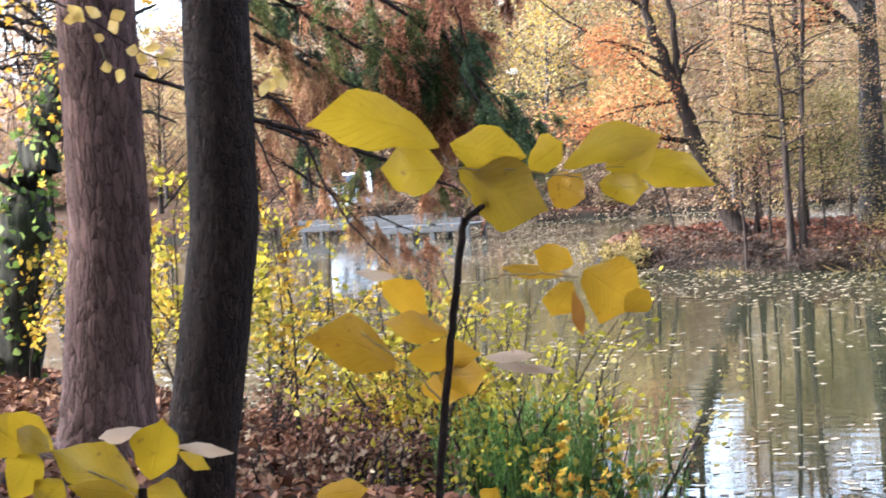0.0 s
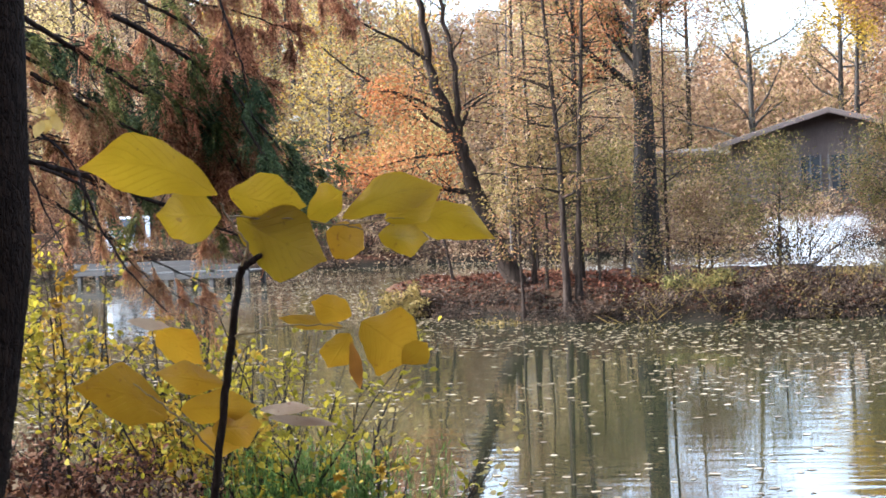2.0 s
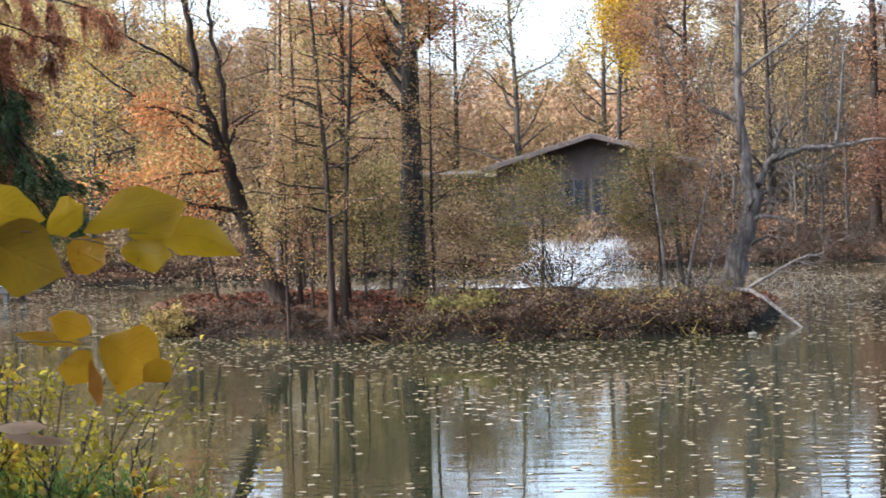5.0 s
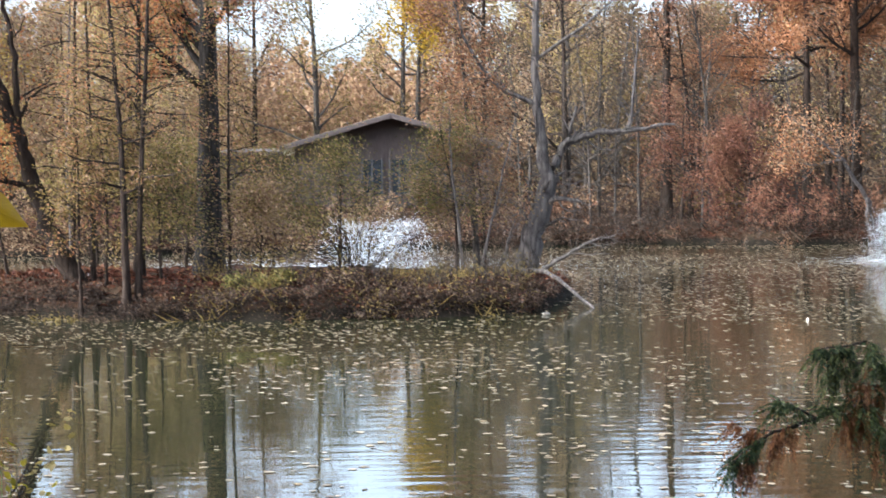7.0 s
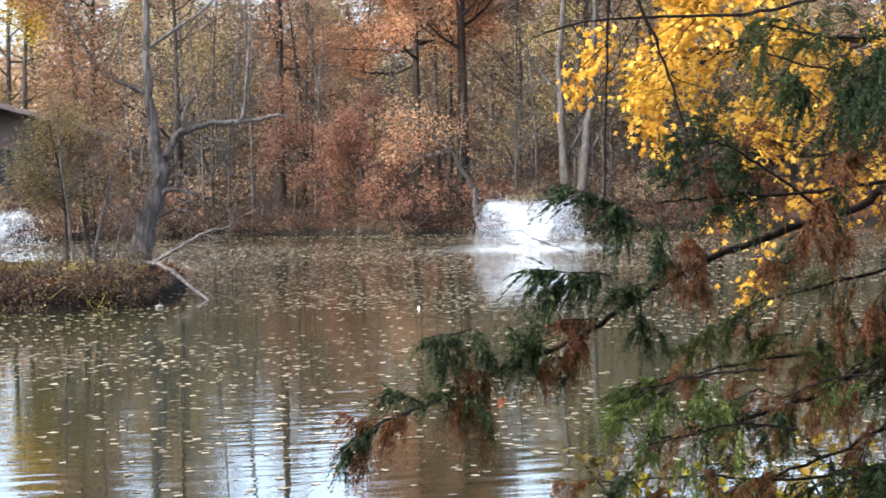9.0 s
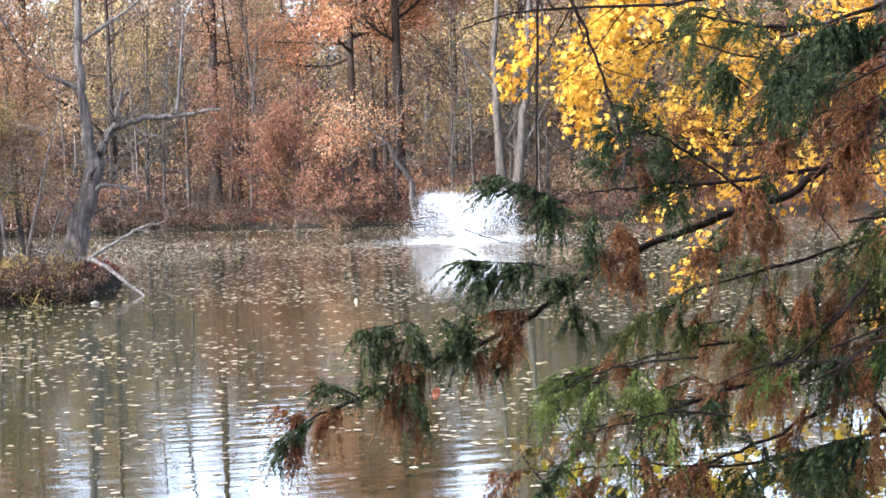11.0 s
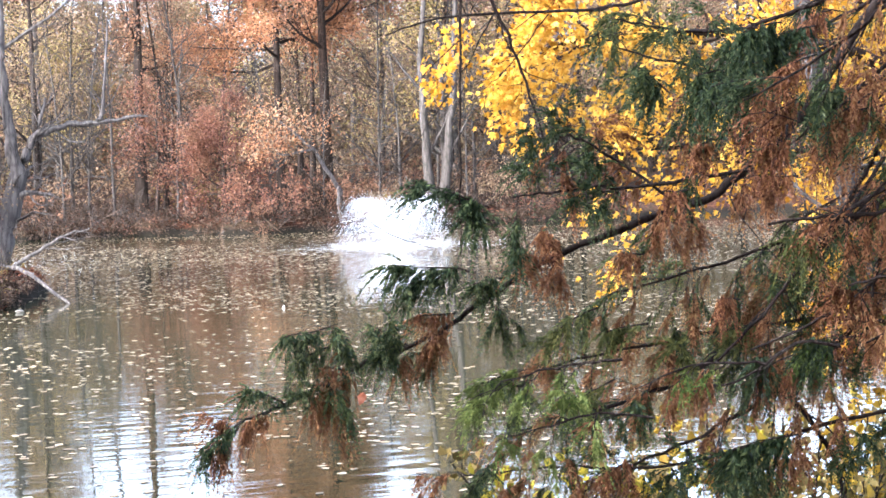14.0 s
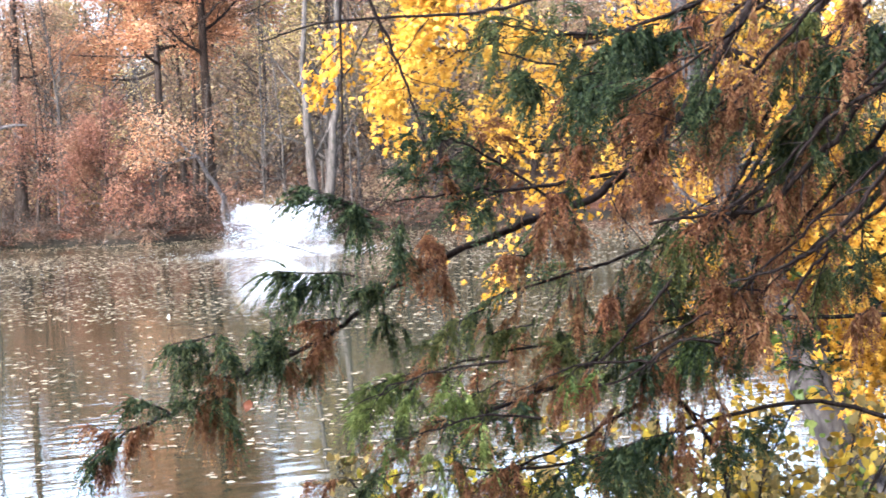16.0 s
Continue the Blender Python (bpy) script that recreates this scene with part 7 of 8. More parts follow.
def blade_material(name, low, high, spot):
    m, t, out, add = shader(name)
    uv = add("UVMap")
    split = add("SeparateXYZ")
    t.links.new(uv.outputs[0], split.inputs[0])
    off = add("Math", operation="ABSOLUTE")
    t.links.new(split.outputs[1], off.inputs[0])
    run = add("Math", operation="MULTIPLY_ADD")
    run.inputs[1].default_value = -0.35
    t.links.new(off.outputs[0], run.inputs[0]), t.links.new(split.outputs[0], run.inputs[2])
    wave = add("Math", operation="MULTIPLY")
    wave.inputs[1].default_value = 62.0
    t.links.new(run.outputs[0], wave.inputs[0])
    sine = add("Math", operation="SINE")
    t.links.new(wave.outputs[0], sine.inputs[0])
    rib = add("MapRange")
    rib.inputs[1].default_value, rib.inputs[2].default_value, rib.inputs[3].default_value, rib.inputs[4].default_value = 0.0, 0.09, 1.0, 0.0
    t.links.new(off.outputs[0], rib.inputs[0])
    vein = add("MapRange")
    vein.inputs[1].default_value, vein.inputs[2].default_value = 0.82, 1.0
    t.links.new(sine.outputs[0], vein.inputs[0])
    both = add("Math", operation="MAXIMUM")
    t.links.new(rib.outputs[0], both.inputs[0]), t.links.new(vein.outputs[0], both.inputs[1])
    tex = add("TexCoord")
    n1, n2 = add("TexNoise", Scale=14.0, Detail=4.0), add("TexNoise", Scale=90.0, Detail=3.0)
    info = add("ObjectInfo")
    for n in (n1, n2):
        t.links.new(tex.outputs["Object"], n.inputs["Vector"])
    colour = ramp(add, t, n1.outputs[0], [(0.35, low), (0.65, high)])
    spots = add("Mix", data_type="RGBA")
    t.links.new(ramp(add, t, n2.outputs[0], [(0.66, (0, 0, 0)), (0.74, (0.8, 0.8, 0.8))]), spots.inputs["Factor"])
    t.links.new(colour, spots.inputs["A"])
    spots.inputs["B"].default_value = (*spot, 1)
    lines = add("Mix", data_type="RGBA")
    half = add("Math", operation="MULTIPLY")
    half.inputs[1].default_value = 0.09
    t.links.new(both.outputs[0], half.inputs[0]), t.links.new(half.outputs[0], lines.inputs["Factor"])
    t.links.new(spots.outputs["Result"], lines.inputs["A"])
    lines.inputs["B"].default_value = (low[0] * 0.7, low[1] * 0.6, low[2], 1)
    tone = add("HueSaturation")
    val = add("MapRange")
    val.inputs[3].default_value, val.inputs[4].default_value = 0.57, 0.83
    t.links.new(info.outputs["Random"], val.inputs[0]), t.links.new(val.outputs[0], tone.inputs["Value"])
    t.links.new(lines.outputs["Result"], tone.inputs["Color"])
    bump = add("Bump", Strength=0.5, Distance=0.002)
    t.links.new(both.outputs[0], bump.inputs["Height"])
    a, b, g = add("BsdfDiffuse"), add("BsdfTranslucent"), add("BsdfGlossy", Roughness=0.4)
    for s in (a, b):
        t.links.new(tone.outputs[0], s.inputs["Color"]), t.links.new(bump.outputs[0], s.inputs["Normal"])
    one, two = add("MixShader", Fac=0.5), add("MixShader", Fac=0.015)
    t.links.new(a.outputs[0], one.inputs[1]), t.links.new(b.outputs[0], one.inputs[2])
    t.links.new(one.outputs[0], two.inputs[1]), t.links.new(g.outputs[0], two.inputs[2])
    t.links.new(two.outputs[0], out.inputs[0])
    return m


H1 = blade_material("greenish_yellow_leaf", (0.36, 0.215, 0.006), (0.45, 0.28, 0.010), (0.25, 0.135, 0.016))
H2 = blade_material("golden_leaf", (0.38, 0.188, 0.006), (0.46, 0.25, 0.013), (0.25, 0.11, 0.016))
HP = blade_material("pale_dried_leaf", (0.38, 0.24, 0.14), (0.52, 0.37, 0.24), (0.3, 0.15, 0.08))
HD = blade_material("brown_curled_leaf", (0.24, 0.09, 0.02), (0.45, 0.2, 0.03), (0.1, 0.04, 0.02))
HB = blade_material("small_golden_leaf", (0.5, 0.29, 0.05), (0.6, 0.4, 0.11), (0.4, 0.2, 0.04))
count_blades = 0


def blade(top, foot, tip, width, material, bow=0.0):
    """One leaf from its stalk to its tip: cupped along the rib, wavy at the rim."""
    global count_blades
    count_blades += 1
    rng = np.random.default_rng(900 + count_blades)
    foot, tip = Vector(foot), Vector(tip)
    run = tip - foot
    view = (foot - Vector((0, 0, 2.4))).normalized()
    side = run.normalized().cross(view).normalized()
    up = side.cross(run.normalized())
    lean_ = rng.uniform(-0.25, 0.25)
    side = (side + up * lean_).normalized()
    bm = bmesh.new()
    uv = bm.loops.layers.uv.new("UVMap")
    n, rows, data = 14, [], {}
    bend, wave, skew = rng.uniform(-0.12, 0.12), rng.uniform(0, 6), rng.uniform(0.85, 1.1)
    for i in range(n + 1):
        f = i / n
        half = 0.58 * width * max(0.0, math.sin(math.pi * f ** (1.12 * skew))) ** 0.68 * (1 - f ** 7) + 0.0008
        mid = foot + run * f + up * (bend * run.length * math.sin(math.pi * f)) + Vector((0, 0, bow * math.sin(math.pi * f)))
        row = []
        for s in (-1, -0.5, 0, 0.5, 1):
            rim = 1 + (0.12 * math.sin(9 * f + wave + s) + 0.05 * math.sin(23 * f + 2 * wave)) * (abs(s) == 1)
            v = bm.verts.new(mid + side * s * half * rim + up * (0.16 * half * s * s + 0.12 * half * math.sin(7 * f + 2 * s + wave)))
            data[v] = (f, s)
            row.append(v)
        rows.append(row)
    for a, b in zip(rows[:-1], rows[1:]):
        for k in range(4):
            face = bm.faces.new((a[k], a[k + 1], b[k + 1], b[k]))
            for loop in face.loops:
                loop[uv].uv = data[loop.vert]
    bmesh.ops.translate(bm, verts=bm.verts, vec=-Vector(top.location))
    part("leaf", bm, material, top, "", True)


def stalk(top, pts, r0, r1, material, name="stalk"):
    thin = 0.6 if material is STALK else 1.0
    q = smooth_chain(pts, tuple(top.location), r0 * thin, r1 * thin, np.random.default_rng(len(pts)), 0.002)
    co, fa = tubes([q], 10, 0.06, np.random.default_rng(4))
    link_mesh(name, co, fa, material, True, top)


STEM = bark_material("dark_smooth_stem", (0.0060, 0.0037, 0.0030), (0.0210, 0.0135, 0.0097), 60, 0.3, 0.002)
STALK = plain_material("brown_leaf_stalk", (0.075, 0.042, 0.011), (0.16, 0.098, 0.024), 60, 0.6, 0, 0.001)
hickory = thing("hickory_sapling", "hickory sapling with large yellow leaves on a dark stem", "sapling", stand(-0.98, 1.94))
stalk(hickory, [(-0.98, 1.94, 0.75), (-0.92, 1.97, 1.4), (-0.867, 1.987, 1.92), (-0.842, 1.997, 2.115), (-0.828, 2.002, 2.208), (-0.814, 2.008, 2.294), (-0.807, 2.011, 2.333)], 0.0058, 0.0046, STEM, "stem")
stalk(hickory, [(-0.803, 2.001, 2.333), (-0.793, 2.005, 2.361), (-0.814, 1.997, 2.388), (-0.824, 1.993, 2.413)], 0.003, 0.002, STALK)
stalk(hickory, [(-0.805, 2.005, 2.33), (-0.784, 2.009, 2.344), (-0.772, 2.012, 2.352)], 0.0045, 0.003, STEM)
stalk(hickory, [(-0.822, 2.003, 2.245), (-0.762, 2.017, 2.258), (-0.715, 2.033, 2.256), (-0.678, 2.045, 2.249)], 0.002, 0.0012, STALK)
stalk(hickory, [(-0.814, 1.997, 2.395), (-0.747, 2.022, 2.39), (-0.68, 2.044, 2.378), (-0.64, 2.056, 2.367)], 0.002, 0.0012, STALK)
stalk(hickory, [(-0.848, 1.995, 2.10), (-0.873, 1.973, 2.141), (-0.901, 1.961, 2.168), (-0.932, 1.947, 2.196)], 0.0028, 0.0015, STALK)
stalk(hickory, [(-0.68, 2.044, 2.378), (-0.645, 2.055, 2.383), (-0.609, 2.065, 2.383)], 0.0015, 0.001, STALK)
blade(hickory, (-0.821, 1.978, 2.423), (-0.969, 1.906, 2.462), 0.063, H1, 0.022)
blade(hickory, (-0.834, 2.020, 2.395), (-0.905, 1.981, 2.402), 0.063, H1)
blade(hickory, (-0.809, 1.984, 2.427), (-0.725, 2.031, 2.404), 0.060, H1, -0.004)
blade(hickory, (-0.809, 2.008, 2.394), (-0.694, 2.007, 2.336), 0.075, H1, -0.004)
blade(hickory, (-0.732, 2.053, 2.388), (-0.670, 2.009, 2.420), 0.037, H1)
blade(hickory, (-0.684, 2.047, 2.387), (-0.564, 2.090, 2.419), 0.042, H1, 0.012)
blade(hickory, (-0.634, 2.064, 2.382), (-0.569, 2.097, 2.415), 0.033, H1, -0.004)
blade(hickory, (-0.615, 2.089, 2.381), (-0.515, 2.156, 2.351), 0.044, H1, 0.012)
blade(hickory, (-0.640, 2.053, 2.364), (-0.588, 2.100, 2.355), 0.040, H1)
blade(hickory, (-0.709, 2.058, 2.371), (-0.654, 2.037, 2.348), 0.043, H2)
blade(hickory, (-0.660, 2.030, 2.258), (-0.619, 2.132, 2.199), 0.070, H2)
blade(hickory, (-0.677, 2.043, 2.265), (-0.720, 2.018, 2.285), 0.033, H2)
blade(hickory, (-0.699, 2.074, 2.249), (-0.770, 2.035, 2.265), 0.016, H2)
blade(hickory, (-0.683, 2.052, 2.242), (-0.722, 2.076, 2.197), 0.036, H2)
blade(hickory, (-0.674, 2.027, 2.233), (-0.682, 2.080, 2.169), 0.013, HD)
blade(hickory, (-0.621, 2.065, 2.201), (-0.578, 2.033, 2.229), 0.029, H2)
blade(hickory, (-0.910, 1.979, 2.260), (-0.877, 2.039, 2.209), 0.039, H2)
blade(hickory, (-0.932, 1.939, 2.274), (-0.899, 1.990, 2.261), 0.011, HP)
blade(hickory, (-0.895, 1.962, 2.150), (-1.015, 1.951, 2.192), 0.057, H2, 0.014)
blade(hickory, (-0.839, 2.012, 2.186), (-0.897, 1.937, 2.210), 0.032, H2)
blade(hickory, (-0.892, 1.997, 2.157), (-0.804, 2.032, 2.156), 0.037, H2)
blade(hickory, (-0.855, 2.004, 2.130), (-0.806, 2.052, 2.129), 0.044, H2)
blade(hickory, (-0.870, 1.981, 2.122), (-0.830, 2.035, 2.102), 0.029, H2)
blade(hickory, (-0.802, 2.037, 2.150), (-0.719, 1.992, 2.157), 0.013, HP)
blade(hickory, (-0.792, 2.039, 2.140), (-0.700, 2.035, 2.130), 0.010, HP)
blade(hickory, (-1.001, 1.924, 1.991), (-0.924, 1.916, 2.003), 0.029, H2)
blade(hickory, (-0.809, 2.023, 1.957), (-0.781, 1.994, 1.991), 0.026, H2)
hickory_low = thing("hickory_sapling", "low hickory sapling with a whorl of yellow leaves", "sapling", stand(-1.06, 1.54))
stalk(hickory_low, [(-1.06, 1.54, 0.75), (-1.05, 1.55, 1.3), (-1.04, 1.56, 1.867), (-1.036, 1.562, 1.96), (-1.031, 1.565, 2.074)], 0.008, 0.005, STEM, "stem")
stalk(hickory_low, [(-1.031, 1.565, 2.06), (-1.057, 1.549, 2.087), (-1.096, 1.523, 2.11), (-1.124, 1.503, 2.126)], 0.0025, 0.0015, STALK)
blade(hickory_low, (-1.036, 1.589, 2.079), (-0.997, 1.560, 2.151), 0.047, H1)
blade(hickory_low, (-1.036, 1.566, 2.070), (-1.103, 1.506, 2.127), 0.052, H1)
blade(hickory_low, (-1.026, 1.577, 2.136), (-1.050, 1.517, 2.138), 0.014, HP)
blade(hickory_low, (-0.987, 1.570, 2.120), (-0.957, 1.638, 2.099), 0.011, HP)
blade(hickory_low, (-1.003, 1.600, 2.108), (-0.972, 1.609, 2.087), 0.014, H1)
blade(hickory_low, (-1.044, 1.587, 2.065), (-0.976, 1.565, 2.063), 0.031, H1)
blade(hickory_low, (-1.119, 1.533, 2.121), (-1.123, 1.463, 2.174), 0.028, H1)
blade(hickory_low, (-1.142, 1.524, 2.122), (-1.171, 1.484, 2.163), 0.043, H1)
blade(hickory_low, (-1.127, 1.509, 2.125), (-1.174, 1.525, 2.066), 0.038, H1)
blade(hickory_low, (-1.111, 1.533, 2.090), (-1.144, 1.524, 2.060), 0.031, H1)
blade(hickory_low, (-1.024, 1.538, 2.071), (-1.090, 1.511, 2.087), 0.021, H1)
blade(hickory_low, (-1.122, 1.474, 2.155), (-1.092, 1.488, 2.129), 0.025, H1)
beech = thing("beech_sapling", "thin beech sapling with small golden leaves", "sapling", stand(-3.1, 3.0))
stalk(beech, [(-3.1, 3.0, 0.75), (-3.0, 3.05, 1.9), (-2.8, 3.15, 2.7), (-2.62, 3.27, 2.95), (-2.469, 3.369, 2.904), (-2.356, 3.447, 2.846), (-2.294, 3.488, 2.802), (-2.241, 3.521, 2.759), (-2.177, 3.56, 2.701), (-2.098, 3.607, 2.682), (-1.993, 3.664, 2.664), (-1.923, 3.701, 2.636)], 0.004, 0.0007, STEM, "stem")
stalk(beech, [(-2.294, 3.488, 2.802), (-2.274, 3.5, 2.761), (-2.257, 3.511, 2.682), (-2.23, 3.528, 2.675)], 0.002, 0.001, STALK)
blade(beech, (-2.295, 3.488, 2.789), (-2.309, 3.444, 2.830), 0.024, HB)
blade(beech, (-2.292, 3.489, 2.826), (-2.243, 3.476, 2.797), 0.020, HB)
blade(beech, (-2.244, 3.519, 2.796), (-2.213, 3.538, 2.808), 0.024, HB)
blade(beech, (-2.235, 3.525, 2.758), (-2.269, 3.559, 2.797), 0.023, HB)
blade(beech, (-2.200, 3.547, 2.732), (-2.194, 3.517, 2.701), 0.022, HB)
blade(beech, (-2.182, 3.558, 2.717), (-2.157, 3.596, 2.727), 0.018, HB)
blade(beech, (-2.230, 3.528, 2.675), (-2.247, 3.539, 2.642), 0.020, HB)
blade(beech, (-2.248, 3.517, 2.682), (-2.276, 3.510, 2.679), 0.022, HB)
blade(beech, (-2.173, 3.563, 2.674), (-2.172, 3.583, 2.647), 0.021, HB)
blade(beech, (-2.159, 3.571, 2.707), (-2.136, 3.591, 2.672), 0.019, HB)
blade(beech, (-2.171, 3.564, 2.754), (-2.178, 3.559, 2.765), 0.019, HB)
blade(beech, (-2.305, 3.481, 2.803), (-2.335, 3.459, 2.794), 0.021, HB)
blade(beech, (-1.934, 3.695, 2.644), (-1.964, 3.710, 2.660), 0.020, HB)
blade(beech, (-1.929, 3.697, 2.630), (-1.926, 3.645, 2.586), 0.021, HB)
blade(beech, (-1.910, 3.707, 2.649), (-1.882, 3.688, 2.599), 0.023, HB)
blade(beech, (-1.923, 3.701, 2.640), (-1.899, 3.700, 2.652), 0.020, HB)
blade(beech, (-1.917, 3.704, 2.629), (-1.946, 3.735, 2.598), 0.020, HB)
blade(beech, (-2.263, 3.507, 2.760), (-2.265, 3.488, 2.740), 0.020, HB)
blade(beech, (-2.143, 3.581, 2.699), (-2.118, 3.593, 2.717), 0.018, HB)
blade(beech, (-2.175, 3.561, 2.690), (-2.202, 3.551, 2.706), 0.024, HB)

RED_LEAF = blade_material("red_leaf", (0.5, 0.13, 0.06), (0.58, 0.2, 0.1), (0.3, 0.08, 0.04))
blade(right_cypress, (1.27, 4.84, 1.735), (1.255, 4.84, 1.70), 0.02, RED_LEAF)

# ---- low growth on the near bank ----
for k, (x, y, h, lm, n) in enumerate([(-5.95, 11.6, 1.9, YELLOW, 300), (-6.7, 11.3, 2.1, LIME, 330), (-5.2, 11.4, 1.6, YELLOW, 280), (-7.3, 12.2, 2.0, LIME, 330), (-8.6, 13.4, 2.0, LIME, 300), (-6.3, 12.3, 1.8, LIME, 300), (-4.7, 10.9, 1.4, YELLOW, 240), (-7.9, 12.6, 1.8, YELLOW, 260), (-9.4, 13.2, 1.8, YELLOW, 260), (-5.6, 12.1, 1.5, LIME, 260)]):
    bush("yellow_shrub", "thin-stemmed shrub with yellow leaves by the water", stand(x, y), 600 + k, h, 0.5, 5, BARK_BROWN, lm, int(n * 1.9), 0.06, "yellow shrubs by the water", upright=0.85, oval=True)


def seedling(x, y, tall, count, seed):
    rng = np.random.default_rng(seed)
    top = thing("maple_seedling", "young maple with bright yellow leaves in the reeds", "seedling", stand(x, y), "maple seedlings")
    main = [limb(rng, (0.04 * k, 0, -0.05), (rng.normal(0, 0.1), rng.normal(0, 0.1), 1), tall * (1 - 0.2 * k), 0.006, 0.002, 7, 0.08) for k in range(2)]
    fine = [c for m in main for c in branch_out(rng, m, 10, 0.25, 1.0, 1.0, 0.22, 0.6, 0.15, 0.0, 4)]
    co, fa = tubes(main + fine, 4)
    tagged(link_mesh("stem", co, fa, BARK_BROWN, False, top), kind="stuff")
    spots = [along(fine[c], rng.uniform(0.3, 1.0)) for c in rng.integers(0, len(fine), count)]
    co, fa = maple_leaves(np.array([p for p, _, _ in spots]), np.array([d for _, d, _ in spots]), 0.06, rng)
    tagged(link_mesh("foliage", co, fa, YELLOW, False, top), kind="stuff")


seedling(-2.81, 8.72, 0.95, 90, 620)
seedling(-2.98, 8.6, 0.7, 60, 621)
seedling(-2.6, 8.8, 0.6, 45, 622)
for k, (x, y, h, lm, n) in enumerate([(-4.3, 11.1, 2.0, LIME, 520), (-3.85, 11.1, 1.9, LIME, 520), (-4.9, 11.6, 1.9, LIME, 420), (-5.4, 12.4, 1.9, LIME, 420), (-4.1, 10.7, 1.5, LIME, 420), (-3.2, 10.6, 1.3, LIME, 260), (-4.6, 10.9, 1.7, LIME, 360), (-3.5, 11.2, 1.7, PALE, 260)]):
    bush("lime_shrub", "low shrub with lime-green leaves behind the reeds", stand(x, y), 660 + k, h, 0.5, 8, BARK_BROWN, lm, int(n * 1.0), 0.055, "lime shrubs by the water", upright=0.75, oval=True)
WITHER = leaf_material("withered_leaves", [(0.12, 0.05, 0.03), (0.28, 0.125, 0.07), (0.46, 0.27, 0.17)], 0.35)
for k in range(12):
    hr = np.random.default_rng(640 + k)
    x = hr.uniform(-6.3, -3.9)
    y = float(np.interp(x, NEAR_X, NEAR_Y)) - hr.uniform(0.3, 2.2)
    bush("dry_herb", "withered brown herb with upright stalks", stand(x, y), 640 + k, hr.uniform(0.3, 0.62), 1.0, 9, BARK_BROWN, (WITHER, TAN, FALLEN, WITHER)[k % 4], (380, 160, 420, 260)[k % 4], 0.05, "withered herbs on the bank", "herb", upright=0.9)


def reed_clump(x, y, stems, spread, tall, seed):
    rng = np.random.default_rng(seed)
    top = thing("reed_clump", "dense clump of upright green stems at the water's edge", "reeds", stand(x, y), kind="")
    chains = []
    for _ in range(stems):
        foot = np.array([rng.normal(0, spread), rng.normal(0, spread * 0.6), -0.1])
        chains.append(limb(rng, foot, (rng.normal(0, 0.08), rng.normal(0, 0.08), 1), tall * rng.uniform(0.6, 1.1), 0.006, 0.002, 5, 0.05))
    co, fa = tubes(chains, 3)
    tagged(link_mesh("stem", co, fa, REED, False, top), kind="stuff")
    co, fa = spread_leaves(rng, chains, stems * 10, 0.06, 0.25, 0.012, wide=0.14, droop=-0.3)
    tagged(link_mesh("leaf", co, fa, REED, False, top), kind="stuff")


reed_clump(-3.6, 10.65, 420, 0.34, 1.1, 31)
reed_clump(-3.95, 10.8, 150, 0.24, 0.95, 32)
reed_clump(-3.3, 10.1, 90, 0.2, 0.6, 33)


def strewn(name, label, count, place, size, material, seed, tilt):
    rng = np.random.default_rng(seed)
    x, y = place(rng, count)
    dry = height(x, y) > 0.16
    x, y = x[dry], y[dry]
    p = np.stack([x, y, height(x, y) + 0.015], 1)
    way = unit(np.stack([rng.normal(0, 1, len(x)), rng.normal(0, 1, len(x)), rng.normal(0, tilt, len(x))], 1))
    side = unit(np.cross(way, np.array([0, 0, 1.0]) + rng.normal(0, tilt, (len(x), 3))))
    s = size * rng.uniform(0.6, 1.3, (len(x), 1))
    up = np.cross(side, way)
    co = np.stack([p, p + way * s * 0.5 - side * s * 0.34 + up * s * 0.12, p + way * s, p + way * s * 0.5 + side * s * 0.34 + up * s * 0.12], 1).reshape(-1, 3)
    k = np.arange(len(x))[:, None] * 4
    tagged(link_mesh(name, co, np.concatenate([k + [0, 1, 2], k + [0, 2, 3]], 1).reshape(-1, 3), material), label, "fallen leaves", kind="stuff")


def near_area(rng, n):
    x = rng.uniform(-11, -1.5, n)
    y = np.interp(x, NEAR_X, NEAR_Y) - rng.uniform(0.2, 6.5, n)
    return x, y


def island_area(rng, n):
    x = rng.uniform(-10, 3, n)
    y = np.interp(x, ISLE_X, ISLE_FRONT) + rng.uniform(0.1, 5, n) ** 1.0
    keep = y < np.interp(x, ISLE_X, ISLE_BACK) - 0.2
    return x[keep], y[keep]


def far_area(rng, n):
    x = rng.uniform(-32, 36, n)
    return x, np.interp(x, FAR_X, FAR_Y) + rng.uniform(0.3, 9, n)


strewn("fallen_leaves", "brown and russet leaves fallen on the near bank", 22000, near_area, 0.085, FALLEN, 41, 0.5)
strewn("fallen_leaves", "russet leaves fallen on the island", 15000, island_area, 0.09, LEAFMOULD, 42, 0.5)
strewn("fallen_leaves", "brown leaves fallen on the far bank", 14000, far_area, 0.14, LEAFMOULD, 43, 0.5)


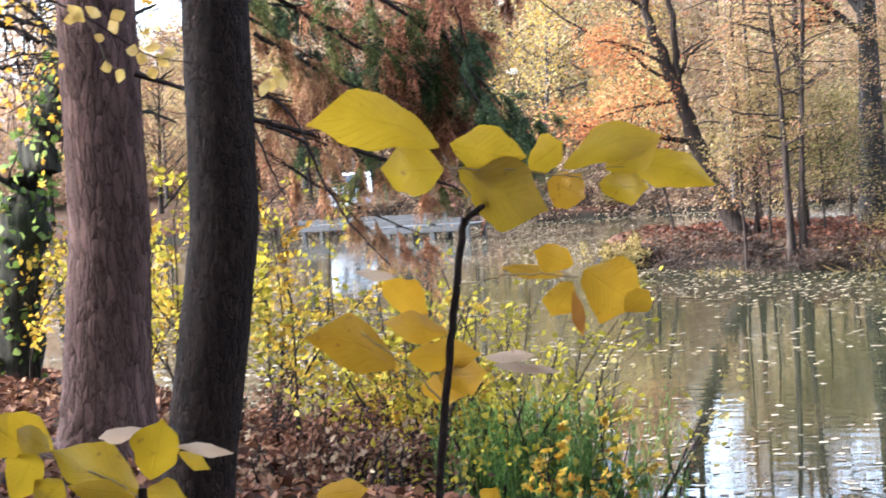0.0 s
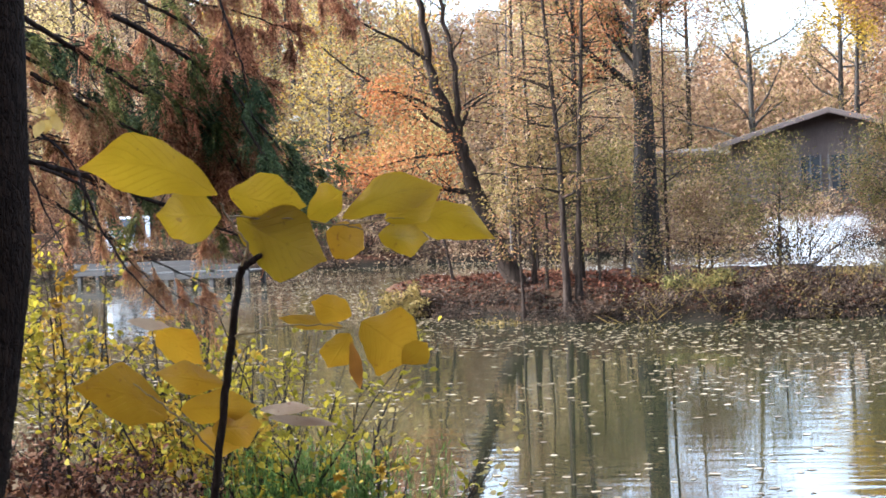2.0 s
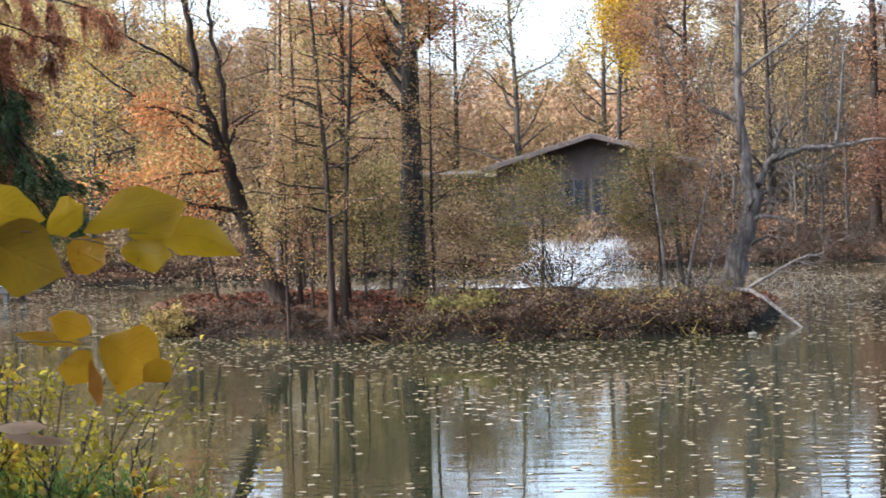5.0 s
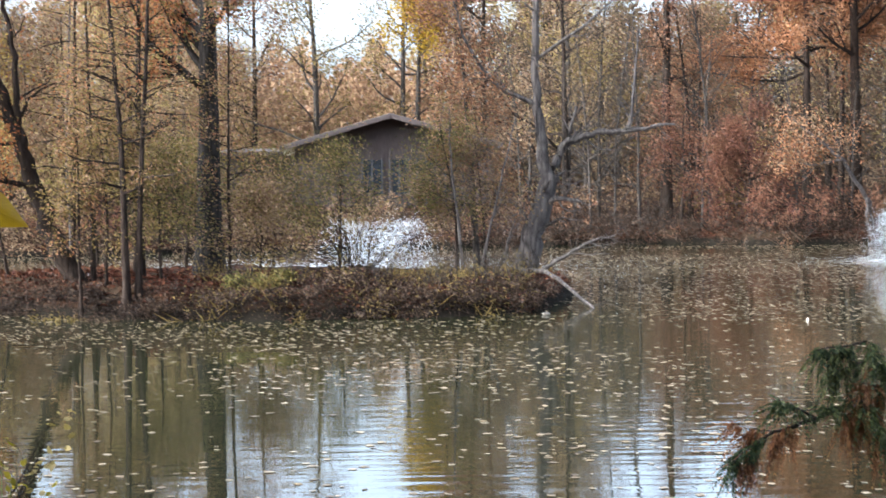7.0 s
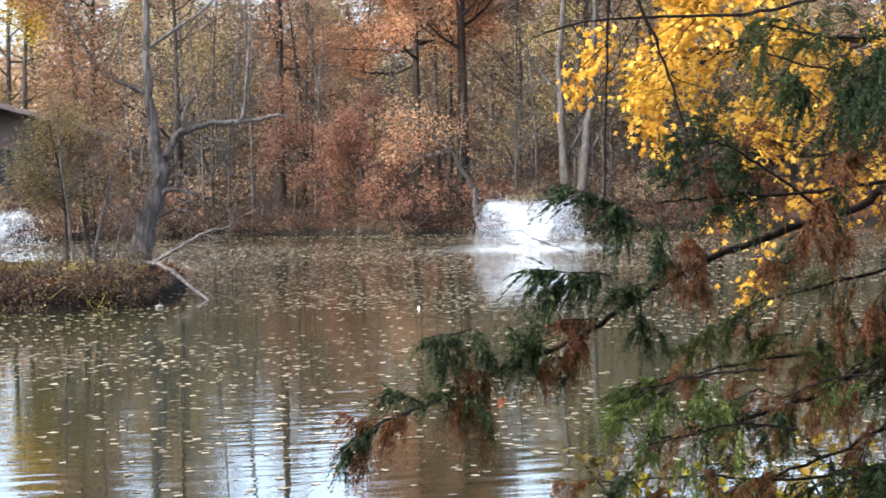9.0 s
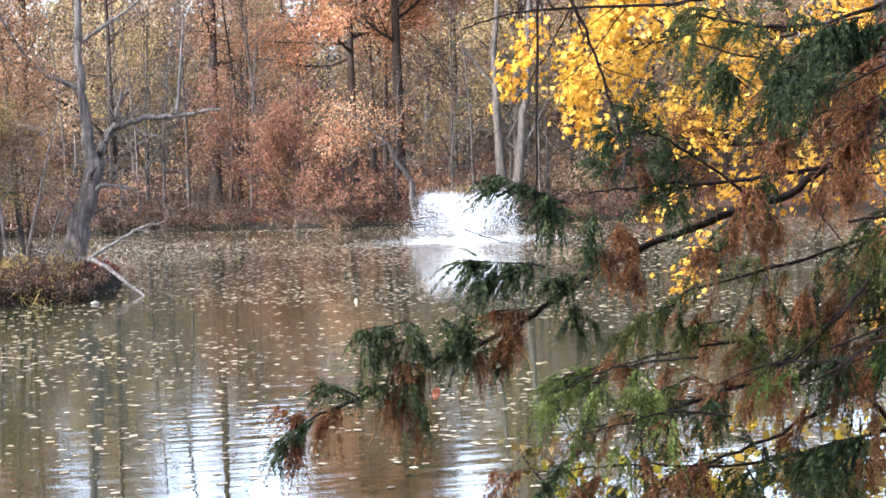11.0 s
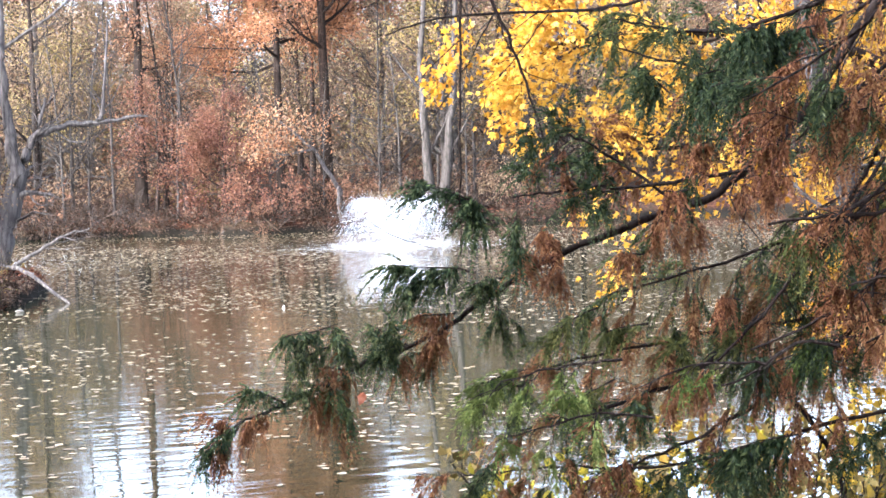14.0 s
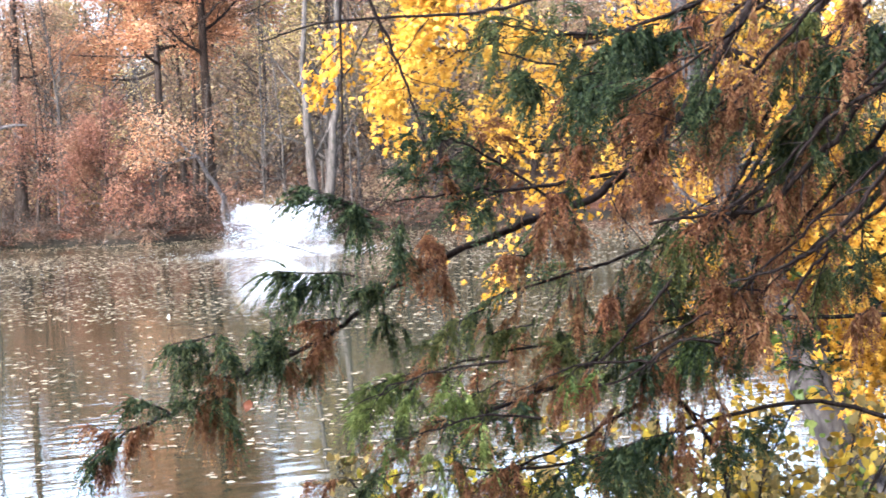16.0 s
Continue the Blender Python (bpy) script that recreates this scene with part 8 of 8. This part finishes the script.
def floating(count, seed):
    rng = np.random.default_rng(seed)
    a, d = rng.uniform(-0.68, 0.66, count), np.sqrt(rng.uniform(7 ** 2, 61 ** 2, count))
    x, y = d * np.sin(a), d * np.cos(a)
    # drifts: leaves gather in bands
    thick = 0.5 + 0.28 * np.sin(0.5 * x + 0.35 * y) + 0.22 * np.sin(0.9 * y - 0.3 * x + 1) + 0.5 * np.exp(-((y - 44) / 7) ** 2) * (x > 3)
    thick = thick * np.interp(d, [8, 18, 30, 40], [0.55, 0.6, 0.8, 1.0])
    keep = (height(x, y) < -0.03) & (rng.uniform(0, 1, count) < thick)
    x, y = x[keep], y[keep]
    n = len(x)
    p = np.stack([x, y, np.full(n, 0.004)], 1)
    t = rng.uniform(0, 2 * np.pi, n)
    s = 0.084 * rng.uniform(0.35, 1.5, n)[:, None]
    way = np.stack([np.cos(t), np.sin(t), 0 * t], 1)
    side = np.stack([-np.sin(t), np.cos(t), 0 * t], 1)
    lift = np.array([0, 0, 0.35]) * s
    co = np.stack([p, p + way * s * 0.5 - side * s * 0.38 + lift * rng.uniform(0, 0.08, (n, 1)), p + way * s + lift * rng.uniform(0, 0.08, (n, 1)), p + way * s * 0.5 + side * s * 0.38 + lift * rng.uniform(0, 0.08, (n, 1))], 1).reshape(-1, 3)
    k = np.arange(n)[:, None] * 4
    return co, np.concatenate([k + [0, 1, 2], k + [0, 2, 3]], 1).reshape(-1, 3)


co, fa = floating(112000, 51)
tagged(link_mesh("floating_leaves", co, fa, FLOATING), "pale yellow leaves floating on the pond", "floating leaves", kind="stuff")


# a small white bottle afloat
bm = bmesh.new()
for r0, r1, z0, z1 in ((0.045, 0.045, 0.0, 0.14), (0.045, 0.018, 0.14, 0.18), (0.018, 0.018, 0.18, 0.21)):
    bmesh.ops.create_cone(bm, cap_ends=True, segments=16, radius1=r0, radius2=r1, depth=z1 - z0, matrix=Matrix.Translation((0, 0, (z0 + z1) / 2)))
bottle = part("floating_bottle", bm, CREAM, None, "", True)
bottle.matrix_world = pose(5.98, 28.5, -0.03, 12, 6, 0) @ Matrix.Diagonal((0.42, 0.42, 0.42, 1))
tagged(bottle, "small white bottle floating upright in the pond", "bottle")
